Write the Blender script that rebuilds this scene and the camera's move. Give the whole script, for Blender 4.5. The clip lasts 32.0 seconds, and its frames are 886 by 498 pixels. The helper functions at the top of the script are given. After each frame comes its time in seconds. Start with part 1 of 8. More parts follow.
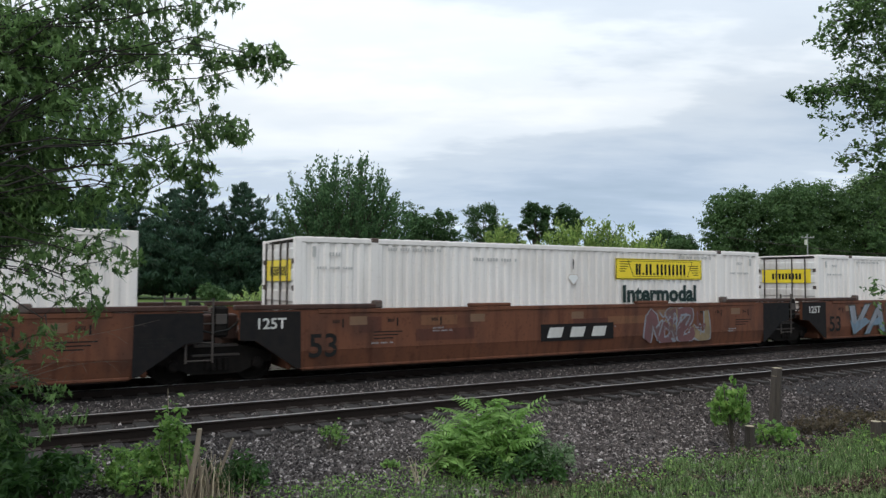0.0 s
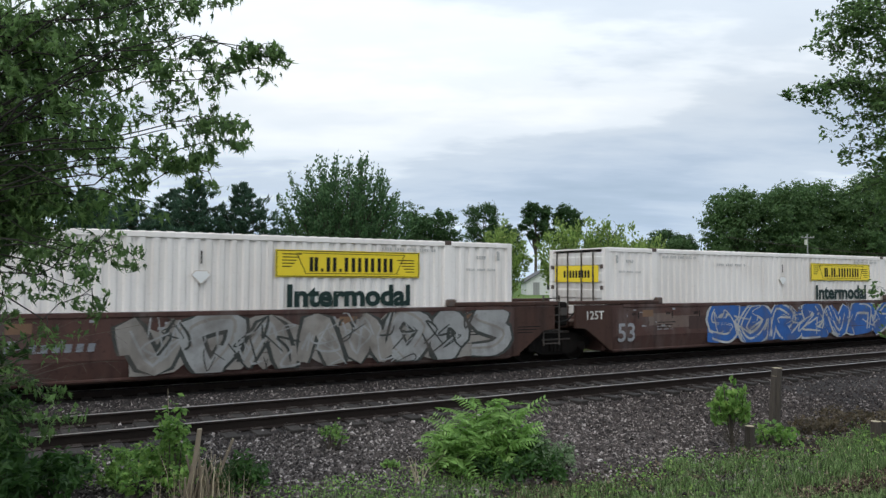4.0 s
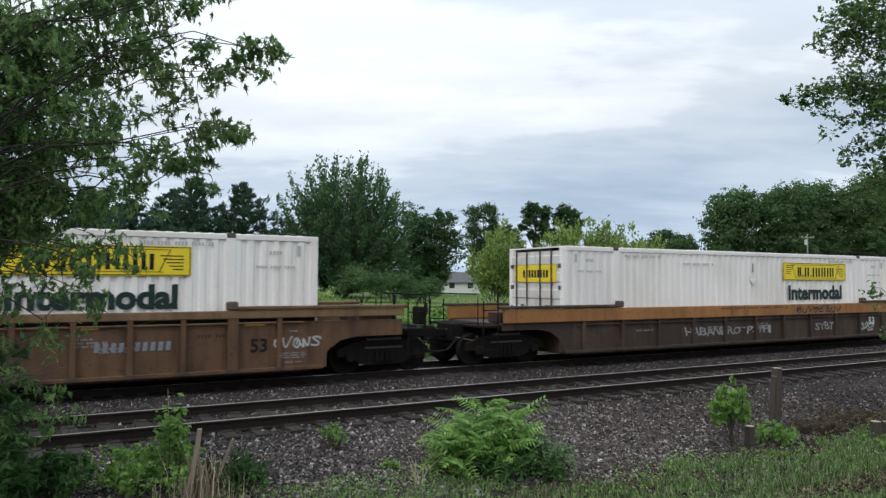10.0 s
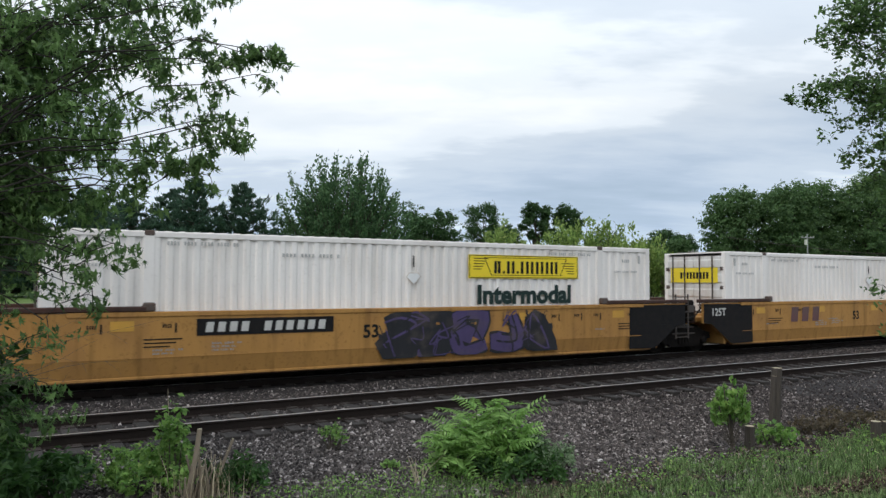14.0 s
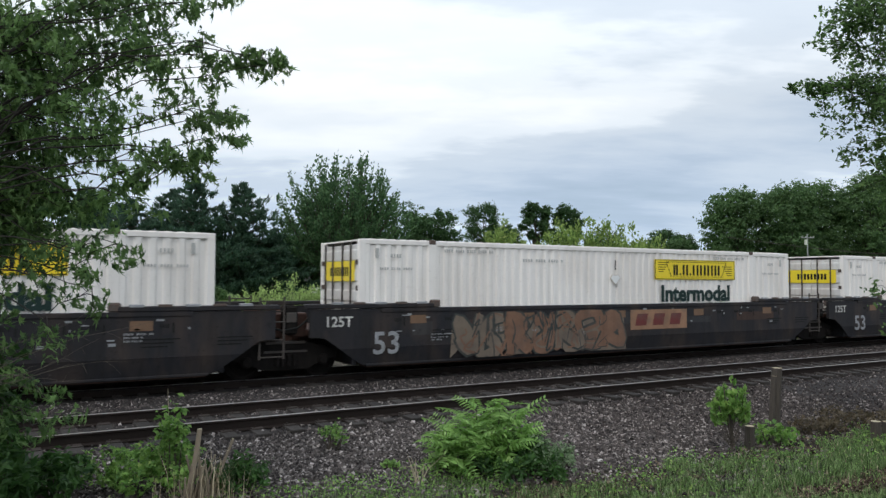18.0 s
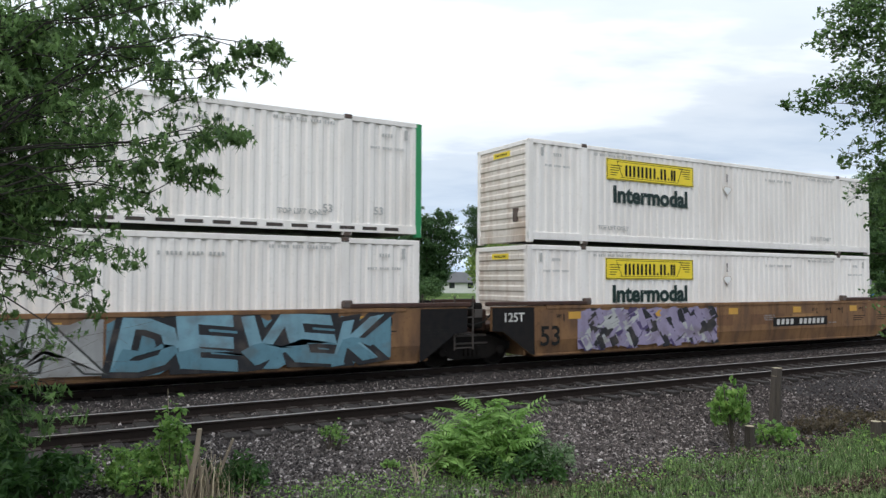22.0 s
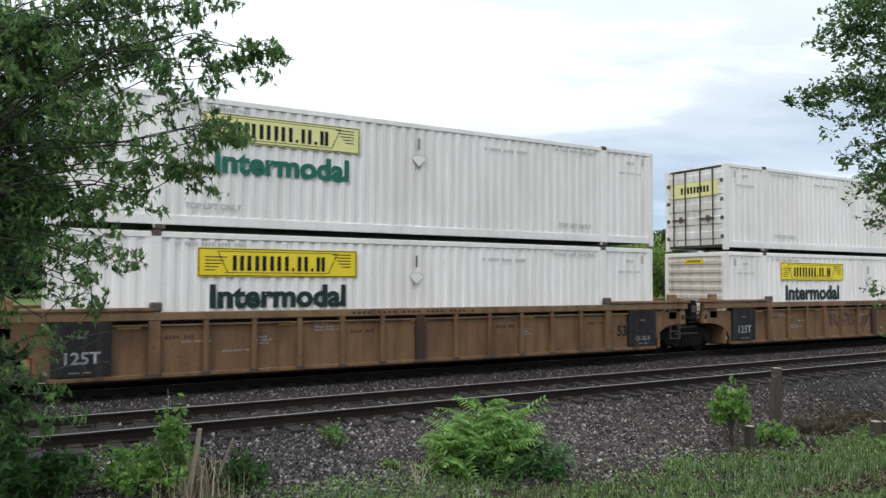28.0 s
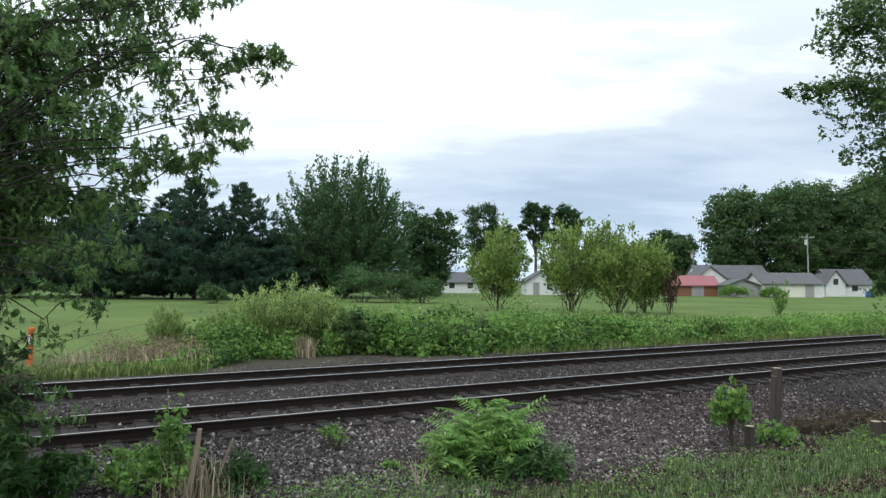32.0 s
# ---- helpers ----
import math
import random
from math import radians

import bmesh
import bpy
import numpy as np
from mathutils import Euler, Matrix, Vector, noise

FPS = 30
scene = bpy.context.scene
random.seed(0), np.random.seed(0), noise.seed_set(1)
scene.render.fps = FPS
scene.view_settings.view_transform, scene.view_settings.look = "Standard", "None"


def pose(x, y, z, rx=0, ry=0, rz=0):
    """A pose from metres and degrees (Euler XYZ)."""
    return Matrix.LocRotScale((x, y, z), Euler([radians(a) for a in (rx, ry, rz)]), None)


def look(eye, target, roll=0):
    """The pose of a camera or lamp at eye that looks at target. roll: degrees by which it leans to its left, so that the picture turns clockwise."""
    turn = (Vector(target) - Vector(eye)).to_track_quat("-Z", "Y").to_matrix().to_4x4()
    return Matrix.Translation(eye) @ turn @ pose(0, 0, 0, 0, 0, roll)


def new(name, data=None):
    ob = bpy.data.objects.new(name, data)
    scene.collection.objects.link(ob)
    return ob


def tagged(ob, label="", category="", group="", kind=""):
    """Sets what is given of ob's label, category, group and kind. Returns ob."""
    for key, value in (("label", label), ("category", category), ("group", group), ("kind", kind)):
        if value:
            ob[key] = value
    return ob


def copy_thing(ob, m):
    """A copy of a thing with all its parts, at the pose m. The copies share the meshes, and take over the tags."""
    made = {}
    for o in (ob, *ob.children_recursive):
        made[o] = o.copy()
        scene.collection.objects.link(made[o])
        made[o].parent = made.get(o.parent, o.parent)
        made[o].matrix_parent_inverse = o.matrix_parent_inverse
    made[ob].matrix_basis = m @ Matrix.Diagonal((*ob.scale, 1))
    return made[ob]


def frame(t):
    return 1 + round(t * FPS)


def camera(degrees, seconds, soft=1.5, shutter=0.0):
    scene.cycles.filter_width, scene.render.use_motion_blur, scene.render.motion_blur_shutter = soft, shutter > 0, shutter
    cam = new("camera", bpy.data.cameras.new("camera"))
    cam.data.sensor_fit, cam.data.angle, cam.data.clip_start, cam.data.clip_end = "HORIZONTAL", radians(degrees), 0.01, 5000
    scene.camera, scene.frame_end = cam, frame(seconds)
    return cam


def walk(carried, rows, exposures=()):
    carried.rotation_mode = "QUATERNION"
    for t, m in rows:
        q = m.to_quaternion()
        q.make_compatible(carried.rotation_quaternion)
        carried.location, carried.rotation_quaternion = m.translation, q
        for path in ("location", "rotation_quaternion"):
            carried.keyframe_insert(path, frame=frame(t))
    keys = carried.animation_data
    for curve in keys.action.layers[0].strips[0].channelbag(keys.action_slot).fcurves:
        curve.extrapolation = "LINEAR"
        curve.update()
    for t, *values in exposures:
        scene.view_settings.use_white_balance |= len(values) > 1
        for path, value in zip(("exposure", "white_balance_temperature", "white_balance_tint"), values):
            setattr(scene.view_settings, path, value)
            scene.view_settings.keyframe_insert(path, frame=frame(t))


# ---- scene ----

# The track runs along x, the camera stands at y = 0, the far rails' heads are at z = 0.
cam = camera(62.5, 32.0, soft=1.4, shutter=0.06)
EYE = (0.0, 0.0, 2.243)
AIM = pose(*EYE, 92.503, 0, -30.0) @ pose(0, 0, 0, 0, 0, 0.253)
walk(cam, [(0.0, AIM), (32.0, AIM)], exposures=[(0.0, -0.27, 6345, 9), (19.0, -0.27, 6345, 9), (22.0, -0.08, 6370, 10), (32.0, -0.06, 6300, 8)])

FAR_Y = 17.274          # centre line of the track that the train uses
NEAR_Y = 12.421         # centre line of the empty track
NEAR_UP = 0.06

# ---------------------------------------------------------------- sky and sun
world = bpy.data.worlds.new("overcast_sky")
scene.world = world
world.use_nodes = True
wt = world.node_tree
wt.nodes.clear()


def sky_node(kind, **values):
    n = wt.nodes.new(kind)
    for key, value in values.items():
        n.inputs[key].default_value = value
    return n


w_out = wt.nodes.new("ShaderNodeOutputWorld")
w_bg = sky_node("ShaderNodeBackground", Strength=1.0)
w_sky = wt.nodes.new("ShaderNodeTexSky")
w_sky.sky_type, w_sky.sun_disc = "NISHITA", False
w_sky.sun_elevation, w_sky.sun_rotation = radians(55), radians(305)
w_dim = wt.nodes.new("ShaderNodeVectorMath")
w_dim.operation = "SCALE"
w_dim.inputs["Scale"].default_value = 0.11
w_co = wt.nodes.new("ShaderNodeTexCoord")
# the clouds lie in a level deck: each direction is carried up to it, so they draw together towards the horizon
w_sep = wt.nodes.new("ShaderNodeSeparateXYZ")
w_top = wt.nodes.new("ShaderNodeMath")
w_top.operation = "MAXIMUM"
w_top.inputs[1].default_value = 0.0
w_lift = wt.nodes.new("ShaderNodeMath")
w_lift.operation = "ADD"
w_lift.inputs[1].default_value = 0.17
w_deck = wt.nodes.new("ShaderNodeVectorMath")
w_deck.operation = "DIVIDE"
w_gather = wt.nodes.new("ShaderNodeCombineXYZ")
w_turn = wt.nodes.new("ShaderNodeMapping")
w_turn.inputs["Rotation"].default_value = (0, 0, radians(30))
w_map = wt.nodes.new("ShaderNodeMapping")
w_map.inputs["Scale"].default_value = (0.518, 1.0, 0.0)
w_map.inputs["Location"].default_value = (-6.294, -6.592, 0.0)
w_big = sky_node("ShaderNodeTexNoise", Scale=0.807, Detail=6.0, Roughness=0.52)
w_small = sky_node("ShaderNodeTexNoise", Scale=3.1, Detail=5.0, Roughness=0.55)
w_ramp = wt.nodes.new("ShaderNodeValToRGB")
w_ramp.color_ramp.interpolation = "EASE"
w_ramp.color_ramp.elements[0].position, w_ramp.color_ramp.elements[0].color = 0.535, (0.68, 0.78, 0.91, 1)
w_ramp.color_ramp.elements[1].position, w_ramp.color_ramp.elements[1].color = 0.865, (1.20, 1.23, 1.26, 1)
for w_at, w_shade in ((0.665, (0.82, 0.90, 0.995, 1)), (0.745, (1.04, 1.10, 1.16, 1))):
    w_ramp.color_ramp.elements.new(w_at).color = w_shade
w_add = wt.nodes.new("ShaderNodeMath")
w_add.operation = "MULTIPLY_ADD"
w_add.inputs[1].default_value = 0.34
w_hole = wt.nodes.new("ShaderNodeMapRange")
w_hole.inputs["From Min"].default_value, w_hole.inputs["From Max"].default_value = 0.465, 0.565
w_hole.inputs["To Min"].default_value, w_hole.inputs["To Max"].default_value = 0.70, 1.0
w_mix = wt.nodes.new("ShaderNodeMix")
w_mix.data_type = "RGBA"
# towards the horizon the cloud deck is bluer and darker, overhead it is brightest
w_tint = wt.nodes.new("ShaderNodeValToRGB")
w_tint.color_ramp.elements[0].position, w_tint.color_ramp.elements[0].color = 0.0, (0.79, 0.88, 0.975, 1)
w_tint.color_ramp.elements[1].position, w_tint.color_ramp.elements[1].color = 0.62, (1.54, 1.54, 1.54, 1)
w_tint.color_ramp.elements.new(0.23).color = (1, 1, 1, 1)
w_mul = wt.nodes.new("ShaderNodeMix")
w_mul.data_type, w_mul.blend_type = "RGBA", "MULTIPLY"
w_mul.inputs[0].default_value = 1.0
for a, b in (
    (w_co.outputs["Generated"], w_sep.inputs[0]), (w_sep.outputs["Z"], w_top.inputs[0]), (w_top.outputs[0], w_lift.inputs[0]),
    (w_lift.outputs[0], w_gather.inputs[0]), (w_lift.outputs[0], w_gather.inputs[1]), (w_lift.outputs[0], w_gather.inputs[2]),
    (w_co.outputs["Generated"], w_deck.inputs[0]), (w_gather.outputs[0], w_deck.inputs[1]), (w_deck.outputs[0], w_turn.inputs["Vector"]), (w_turn.outputs[0], w_map.inputs["Vector"]),
    (w_map.outputs[0], w_big.inputs["Vector"]), (w_map.outputs[0], w_small.inputs["Vector"]),
    (w_small.outputs["Fac"], w_add.inputs[0]), (w_big.outputs["Fac"], w_add.inputs[2]),
    (w_add.outputs[0], w_hole.inputs["Value"]), (w_add.outputs[0], w_ramp.inputs["Fac"]),
    (w_sky.outputs[0], w_dim.inputs[0]), (w_dim.outputs[0], w_mix.inputs[6]),
    (w_ramp.outputs[0], w_mix.inputs[7]), (w_hole.outputs[0], w_mix.inputs[0]),
    (w_top.outputs[0], w_tint.inputs[0]),
    (w_mix.outputs[2], w_mul.inputs[6]), (w_tint.outputs[0], w_mul.inputs[7]), (w_mul.outputs[2], w_bg.inputs["Color"]), (w_bg.outputs[0], w_out.inputs["Surface"]),
):
    wt.links.new(a, b)

sun = new("sun", bpy.data.lights.new("sun", "SUN"))
sun.data.energy, sun.data.angle, sun.data.color = 1.2, radians(25), (1.0, 0.94, 0.86)
sun.matrix_world = look((-28, -20, 50), (0, 0, 0))

# ---------------------------------------------------------------- materials


def material(name, base, second=None, rough=0.7, metal=0.0, grain=6.0, stain=0.6, amount=0.35, bump=0.15,
             dirt=None, dirt_amount=0.0, stretch=(1, 1, 1), vary=0.0, gloss=0.35, streak=None, streak_amount=0.0):
    """A surface with fine grain, broad stains, an optional layer of dirt and some bump, in the thing's own space."""
    m = bpy.data.materials.new(name)
    m.use_nodes = True
    nt = m.node_tree
    p = nt.nodes["Principled BSDF"]
    p.inputs["Roughness"].default_value, p.inputs["Metallic"].default_value = rough, metal
    p.inputs["Specular IOR Level"].default_value = gloss
    second = second or tuple(c * 0.7 for c in base)
    co = nt.nodes.new("ShaderNodeTexCoord")
    mp = nt.nodes.new("ShaderNodeMapping")
    mp.inputs["Scale"].default_value = stretch
    nt.links.new(co.outputs["Object"], mp.inputs["Vector"])

    def noise_at(scale, detail):
        n = nt.nodes.new("ShaderNodeTexNoise")
        n.inputs["Scale"].default_value, n.inputs["Detail"].default_value = scale, detail
        nt.links.new(mp.outputs[0], n.inputs["Vector"])
        return n

    def spread(n, lo, hi, top):
        r = nt.nodes.new("ShaderNodeMapRange")
        r.inputs["From Min"].default_value, r.inputs["From Max"].default_value = lo, hi
        r.inputs["To Max"].default_value = top
        nt.links.new(n.outputs["Fac"], r.inputs["Value"])
        return r

    def mixed(fac, a, b):
        x = nt.nodes.new("ShaderNodeMix")
        x.data_type = "RGBA"
        nt.links.new(fac, x.inputs[0])
        for sock, value in ((x.inputs[6], a), (x.inputs[7], b)):
            if isinstance(value, tuple):
                sock.default_value = (*value, 1)
            else:
                nt.links.new(value, sock)
        return x.outputs[2]

    fine, broad = noise_at(grain, 4.0), noise_at(stain, 5.0)
    colour = mixed(spread(fine, 0.35, 0.7, amount).outputs[0], tuple(base), tuple(second))
    colour = mixed(spread(broad, 0.42, 0.68, amount).outputs[0], colour, tuple(c * 0.6 + s * 0.25 for c, s in zip(second, base)))
    if dirt:
        spots = noise_at(stain * 2.6, 8.0)
        colour = mixed(spread(spots, 0.5, 0.66, dirt_amount).outputs[0], colour, tuple(dirt))
    if streak:
        # runs of grime drawn down the face, and specks of it
        long = nt.nodes.new("ShaderNodeMapping")
        long.inputs["Scale"].default_value = (5.5, 5.5, 0.38)
        nt.links.new(co.outputs["Object"], long.inputs["Vector"])
        run = nt.nodes.new("ShaderNodeTexNoise")
        run.inputs["Scale"].default_value, run.inputs["Detail"].default_value = 1.0, 7.0
        nt.links.new(long.outputs[0], run.inputs["Vector"])
        colour = mixed(spread(run, 0.50, 0.74, streak_amount).outputs[0], colour, tuple(streak))
        speck = nt.nodes.new("ShaderNodeTexNoise")
        speck.inputs["Scale"].default_value, speck.inputs["Detail"].default_value = 13.0, 5.0
        nt.links.new(co.outputs["Object"], speck.inputs["Vector"])
        colour = mixed(spread(speck, 0.58, 0.72, streak_amount * 0.9).outputs[0], colour, tuple(streak))
    if vary:
        info = nt.nodes.new("ShaderNodeObjectInfo")
        hs = nt.nodes.new("ShaderNodeHueSaturation")
        r = nt.nodes.new("ShaderNodeMapRange")
        r.inputs["To Min"].default_value, r.inputs["To Max"].default_value = 1 - vary, 1 + vary
        nt.links.new(info.outputs["Random"], r.inputs["Value"])
        nt.links.new(r.outputs[0], hs.inputs["Value"])
        nt.links.new(colour, hs.inputs["Color"])
        colour = hs.outputs[0]
    nt.links.new(colour, p.inputs["Base Color"])
    if bump:
        b = nt.nodes.new("ShaderNodeBump")
        b.inputs["Strength"].default_value, b.inputs["Distance"].default_value = bump, 0.02
        nt.links.new(fine.outputs["Fac"], b.inputs["Height"])
        nt.links.new(b.outputs[0], p.inputs["Normal"])
    return m


def leaf_material(name, dark, light, yellow=None):
    """Leaves: each island its own tone, some light passing through."""
    m = bpy.data.materials.new(name)
    m.use_nodes = True
    nt = m.node_tree
    p = nt.nodes["Principled BSDF"]
    p.inputs["Roughness"].default_value = 0.5
    p.inputs["Specular IOR Level"].default_value = 0.3
    geo = nt.nodes.new("ShaderNodeNewGeometry")
    ramp = nt.nodes.new("ShaderNodeValToRGB")
    ramp.color_ramp.elements[0].color, ramp.color_ramp.elements[1].color = (*dark, 1), (*light, 1)
    if yellow:
        e = ramp.color_ramp.elements.new(0.94)
        e.color = (*light, 1)
        ramp.color_ramp.elements[-1].color = (*yellow, 1)
    nt.links.new(geo.outputs["Random Per Island"], ramp.inputs["Fac"])
    co = nt.nodes.new("ShaderNodeTexCoord")
    n = nt.nodes.new("ShaderNodeTexNoise")
    n.inputs["Scale"].default_value = 0.9
    nt.links.new(co.outputs["Object"], n.inputs["Vector"])
    hs = nt.nodes.new("ShaderNodeHueSaturation")
    r = nt.nodes.new("ShaderNodeMapRange")
    r.inputs["From Min"].default_value, r.inputs["From Max"].default_value = 0.3, 0.7
    r.inputs["To Min"].default_value, r.inputs["To Max"].default_value = 0.75, 1.25
    nt.links.new(n.outputs["Fac"], r.inputs["Value"])
    nt.links.new(r.outputs[0], hs.inputs["Value"])
    nt.links.new(ramp.outputs[0], hs.inputs["Color"])
    nt.links.new(hs.outputs[0], p.inputs["Base Color"])
    t = nt.nodes.new("ShaderNodeBsdfTranslucent")
    nt.links.new(hs.outputs[0], t.inputs["Color"])
    mx = nt.nodes.new("ShaderNodeMixShader")
    mx.inputs[0].default_value = 0.48
    nt.links.new(p.outputs[0], mx.inputs[1])
    nt.links.new(t.outputs[0], mx.inputs[2])
    nt.links.new(mx.outputs[0], nt.nodes["Material Output"].inputs["Surface"])
    return m


def land_material(name, bands):
    """Ground whose cover changes with the distance from the track: lawn, weeds, dirt."""
    m = bpy.data.materials.new(name)
    m.use_nodes = True
    nt = m.node_tree
    p = nt.nodes["Principled BSDF"]
    p.inputs["Roughness"].default_value, p.inputs["Specular IOR Level"].default_value = 0.95, 0.1
    co = nt.nodes.new("ShaderNodeTexCoord")
    fine, broad = nt.nodes.new("ShaderNodeTexNoise"), nt.nodes.new("ShaderNodeTexNoise")
    fine.inputs["Scale"].default_value, fine.inputs["Detail"].default_value = 7.0, 6.0
    broad.inputs["Scale"].default_value, broad.inputs["Detail"].default_value = 0.12, 4.0
    for n in (fine, broad):
        nt.links.new(co.outputs["Object"], n.inputs["Vector"])
    sep = nt.nodes.new("ShaderNodeSeparateXYZ")
    nt.links.new(co.outputs["Object"], sep.inputs[0])
    wob = nt.nodes.new("ShaderNodeMath")
    wob.operation = "MULTIPLY_ADD"
    wob.inputs[1].default_value = 3.0
    nt.links.new(fine.outputs["Fac"], wob.inputs[0])
    nt.links.new(sep.outputs["Y"], wob.inputs[2])
    rg = nt.nodes.new("ShaderNodeMapRange")
    rg.inputs["From Min"].default_value, rg.inputs["From Max"].default_value = 0.0, 100.0
    nt.links.new(wob.outputs[0], rg.inputs["Value"])
    ramp = nt.nodes.new("ShaderNodeValToRGB")
    while len(ramp.color_ramp.elements) < len(bands):
        ramp.color_ramp.elements.new(0.5)
    for e, (pos, c) in zip(ramp.color_ramp.elements, bands):
        e.position, e.color = pos / 100.0, (*c, 1)
    nt.links.new(rg.outputs[0], ramp.inputs["Fac"])
    val = nt.nodes.new("ShaderNodeMath")
    val.operation = "MULTIPLY_ADD"
    val.inputs[1].default_value = 0.7
    nt.links.new(fine.outputs["Fac"], val.inputs[0])
    v2 = nt.nodes.new("ShaderNodeMapRange")
    v2.inputs["From Min"].default_value, v2.inputs["From Max"].default_value = 0.3, 0.7
    v2.inputs["To Min"].default_value, v2.inputs["To Max"].default_value = 0.45, 0.85
    nt.links.new(broad.outputs["Fac"], v2.inputs["Value"])
    nt.links.new(v2.outputs[0], val.inputs[2])
    hs = nt.nodes.new("ShaderNodeHueSaturation")
    nt.links.new(val.outputs[0], hs.inputs["Value"])
    nt.links.new(ramp.outputs[0], hs.inputs["Color"])
    nt.links.new(hs.outputs[0], p.inputs["Base Color"])
    b = nt.nodes.new("ShaderNodeBump")
    b.inputs["Strength"].default_value, b.inputs["Distance"].default_value = 0.5, 0.05
    nt.links.new(fine.outputs["Fac"], b.inputs["Height"])
    nt.links.new(b.outputs[0], p.inputs["Normal"])
    return m


def island_material(name, dark, light, rough=0.85, middle=None):
    """Loose pieces (stones, blades): each island its own tone between two colours."""
    m = bpy.data.materials.new(name)
    m.use_nodes = True
    nt = m.node_tree
    p = nt.nodes["Principled BSDF"]
    p.inputs["Roughness"].default_value = rough
    p.inputs["Specular IOR Level"].default_value = 0.2
    geo = nt.nodes.new("ShaderNodeNewGeometry")
    ramp = nt.nodes.new("ShaderNodeValToRGB")
    ramp.color_ramp.elements[0].color, ramp.color_ramp.elements[1].color = (*dark, 1), (*light, 1)
    if middle:
        ramp.color_ramp.elements.new(0.82).color = (*middle, 1)
    nt.links.new(geo.outputs["Random Per Island"], ramp.inputs["Fac"])
    nt.links.new(ramp.outputs[0], p.inputs["Base Color"])
    return m


RUSTY = (0.10, 0.045, 0.025)
WHITE = material("container_white", (0.90, 0.85, 0.80), (0.82, 0.77, 0.715), rough=0.45, grain=3, stain=0.35, amount=0.35,
                 bump=0.03, dirt=(0.42, 0.33, 0.25), dirt_amount=0.16, stretch=(1, 1, 0.35), vary=0.06, streak=(0.40, 0.34, 0.28), streak_amount=0.16)
SMOOTH_WHITE = material("reefer_white", (0.87, 0.865, 0.845), (0.80, 0.795, 0.76), rough=0.4, grain=2, stain=0.3, amount=0.3,
                        bump=0.02, dirt=(0.45, 0.36, 0.28), dirt_amount=0.12, stretch=(1, 1, 0.4))
END_WHITE = material("container_end_white", (0.69, 0.63, 0.56), (0.56, 0.49, 0.42), rough=0.5, grain=3, stain=0.5, amount=0.45,
                     bump=0.03, dirt=(0.34, 0.20, 0.11), dirt_amount=0.55, stretch=(1, 1, 0.4), vary=0.08, streak=(0.30, 0.17, 0.09), streak_amount=0.45)
DOOR_WHITE = material("container_door_white", (0.74, 0.72, 0.69), (0.62, 0.58, 0.53), rough=0.5, grain=3, stain=0.5, amount=0.4,
                      bump=0.03, dirt=(0.36, 0.24, 0.16), dirt_amount=0.35, stretch=(1, 1, 0.4), vary=0.08, streak=(0.30, 0.22, 0.16), streak_amount=0.3)
STEEL_DARK = material("dark_steel", (0.055, 0.05, 0.045), (0.09, 0.06, 0.045), rough=0.65, grain=9, amount=0.5)
CAST = material("lift_casting", (0.10, 0.085, 0.075), RUSTY, rough=0.7, grain=14, amount=0.6)
GREEN_PAINT = material("green_paint", (0.03, 0.28, 0.10), (0.02, 0.2, 0.07), rough=0.45, amount=0.3, bump=0.02)
YELLOW = material("decal_yellow", (0.86, 0.66, 0.03), (0.78, 0.56, 0.03), rough=0.4, grain=4, amount=0.35, bump=0.0, vary=0.05)
PALE_YELLOW = material("faded_decal_yellow", (0.80, 0.74, 0.30), (0.74, 0.70, 0.38), rough=0.5, grain=4, amount=0.5, bump=0.0)
FADED = material("faded_decal_grey", (0.66, 0.66, 0.58), (0.60, 0.60, 0.50), rough=0.5, grain=4, amount=0.5, bump=0.0)
INK = material("decal_black", (0.016, 0.016, 0.015), (0.03, 0.03, 0.028), rough=0.7, amount=0.3, bump=0.0, gloss=0.08)
INK_GREEN = material("decal_dark_green", (0.007, 0.024, 0.020), (0.012, 0.035, 0.028), rough=0.5, amount=0.4, bump=0.0)
INK_BRIGHT = material("decal_green", (0.010, 0.12, 0.08), (0.02, 0.15, 0.10), rough=0.5, amount=0.4, bump=0.0)
INK_GREY = material("stencil_grey", (0.42, 0.41, 0.39), (0.55, 0.54, 0.51), rough=0.6, amount=0.6, bump=0.0)
PAINT_WHITE = material("stencil_white", (0.62, 0.61, 0.57), (0.45, 0.42, 0.38), rough=0.6, amount=0.5, bump=0.0)
PAINT_ORANGE = material("reflector_orange", (0.60, 0.33, 0.05), (0.42, 0.22, 0.05), rough=0.5, amount=0.4, bump=0.0)
DULL_REFLECTOR = material("dull_reflector", (0.20, 0.115, 0.065), (0.13, 0.08, 0.05), rough=0.6, amount=0.5, bump=0.0)
PLATE_BLACK = material("plate_black", (0.012, 0.012, 0.013), (0.03, 0.024, 0.02), rough=0.7, amount=0.4, bump=0.02, gloss=0.1)


def car_paint(name, base, second, dirt=RUSTY, amount=0.45, dirty=0.5):
    return material(name, base, second, rough=0.62, grain=5, stain=0.5, amount=amount, bump=0.05, dirt=dirt,
                    dirt_amount=dirty, stretch=(1, 1, 0.45), gloss=0.15, streak=tuple(c * 0.42 for c in second), streak_amount=0.55)


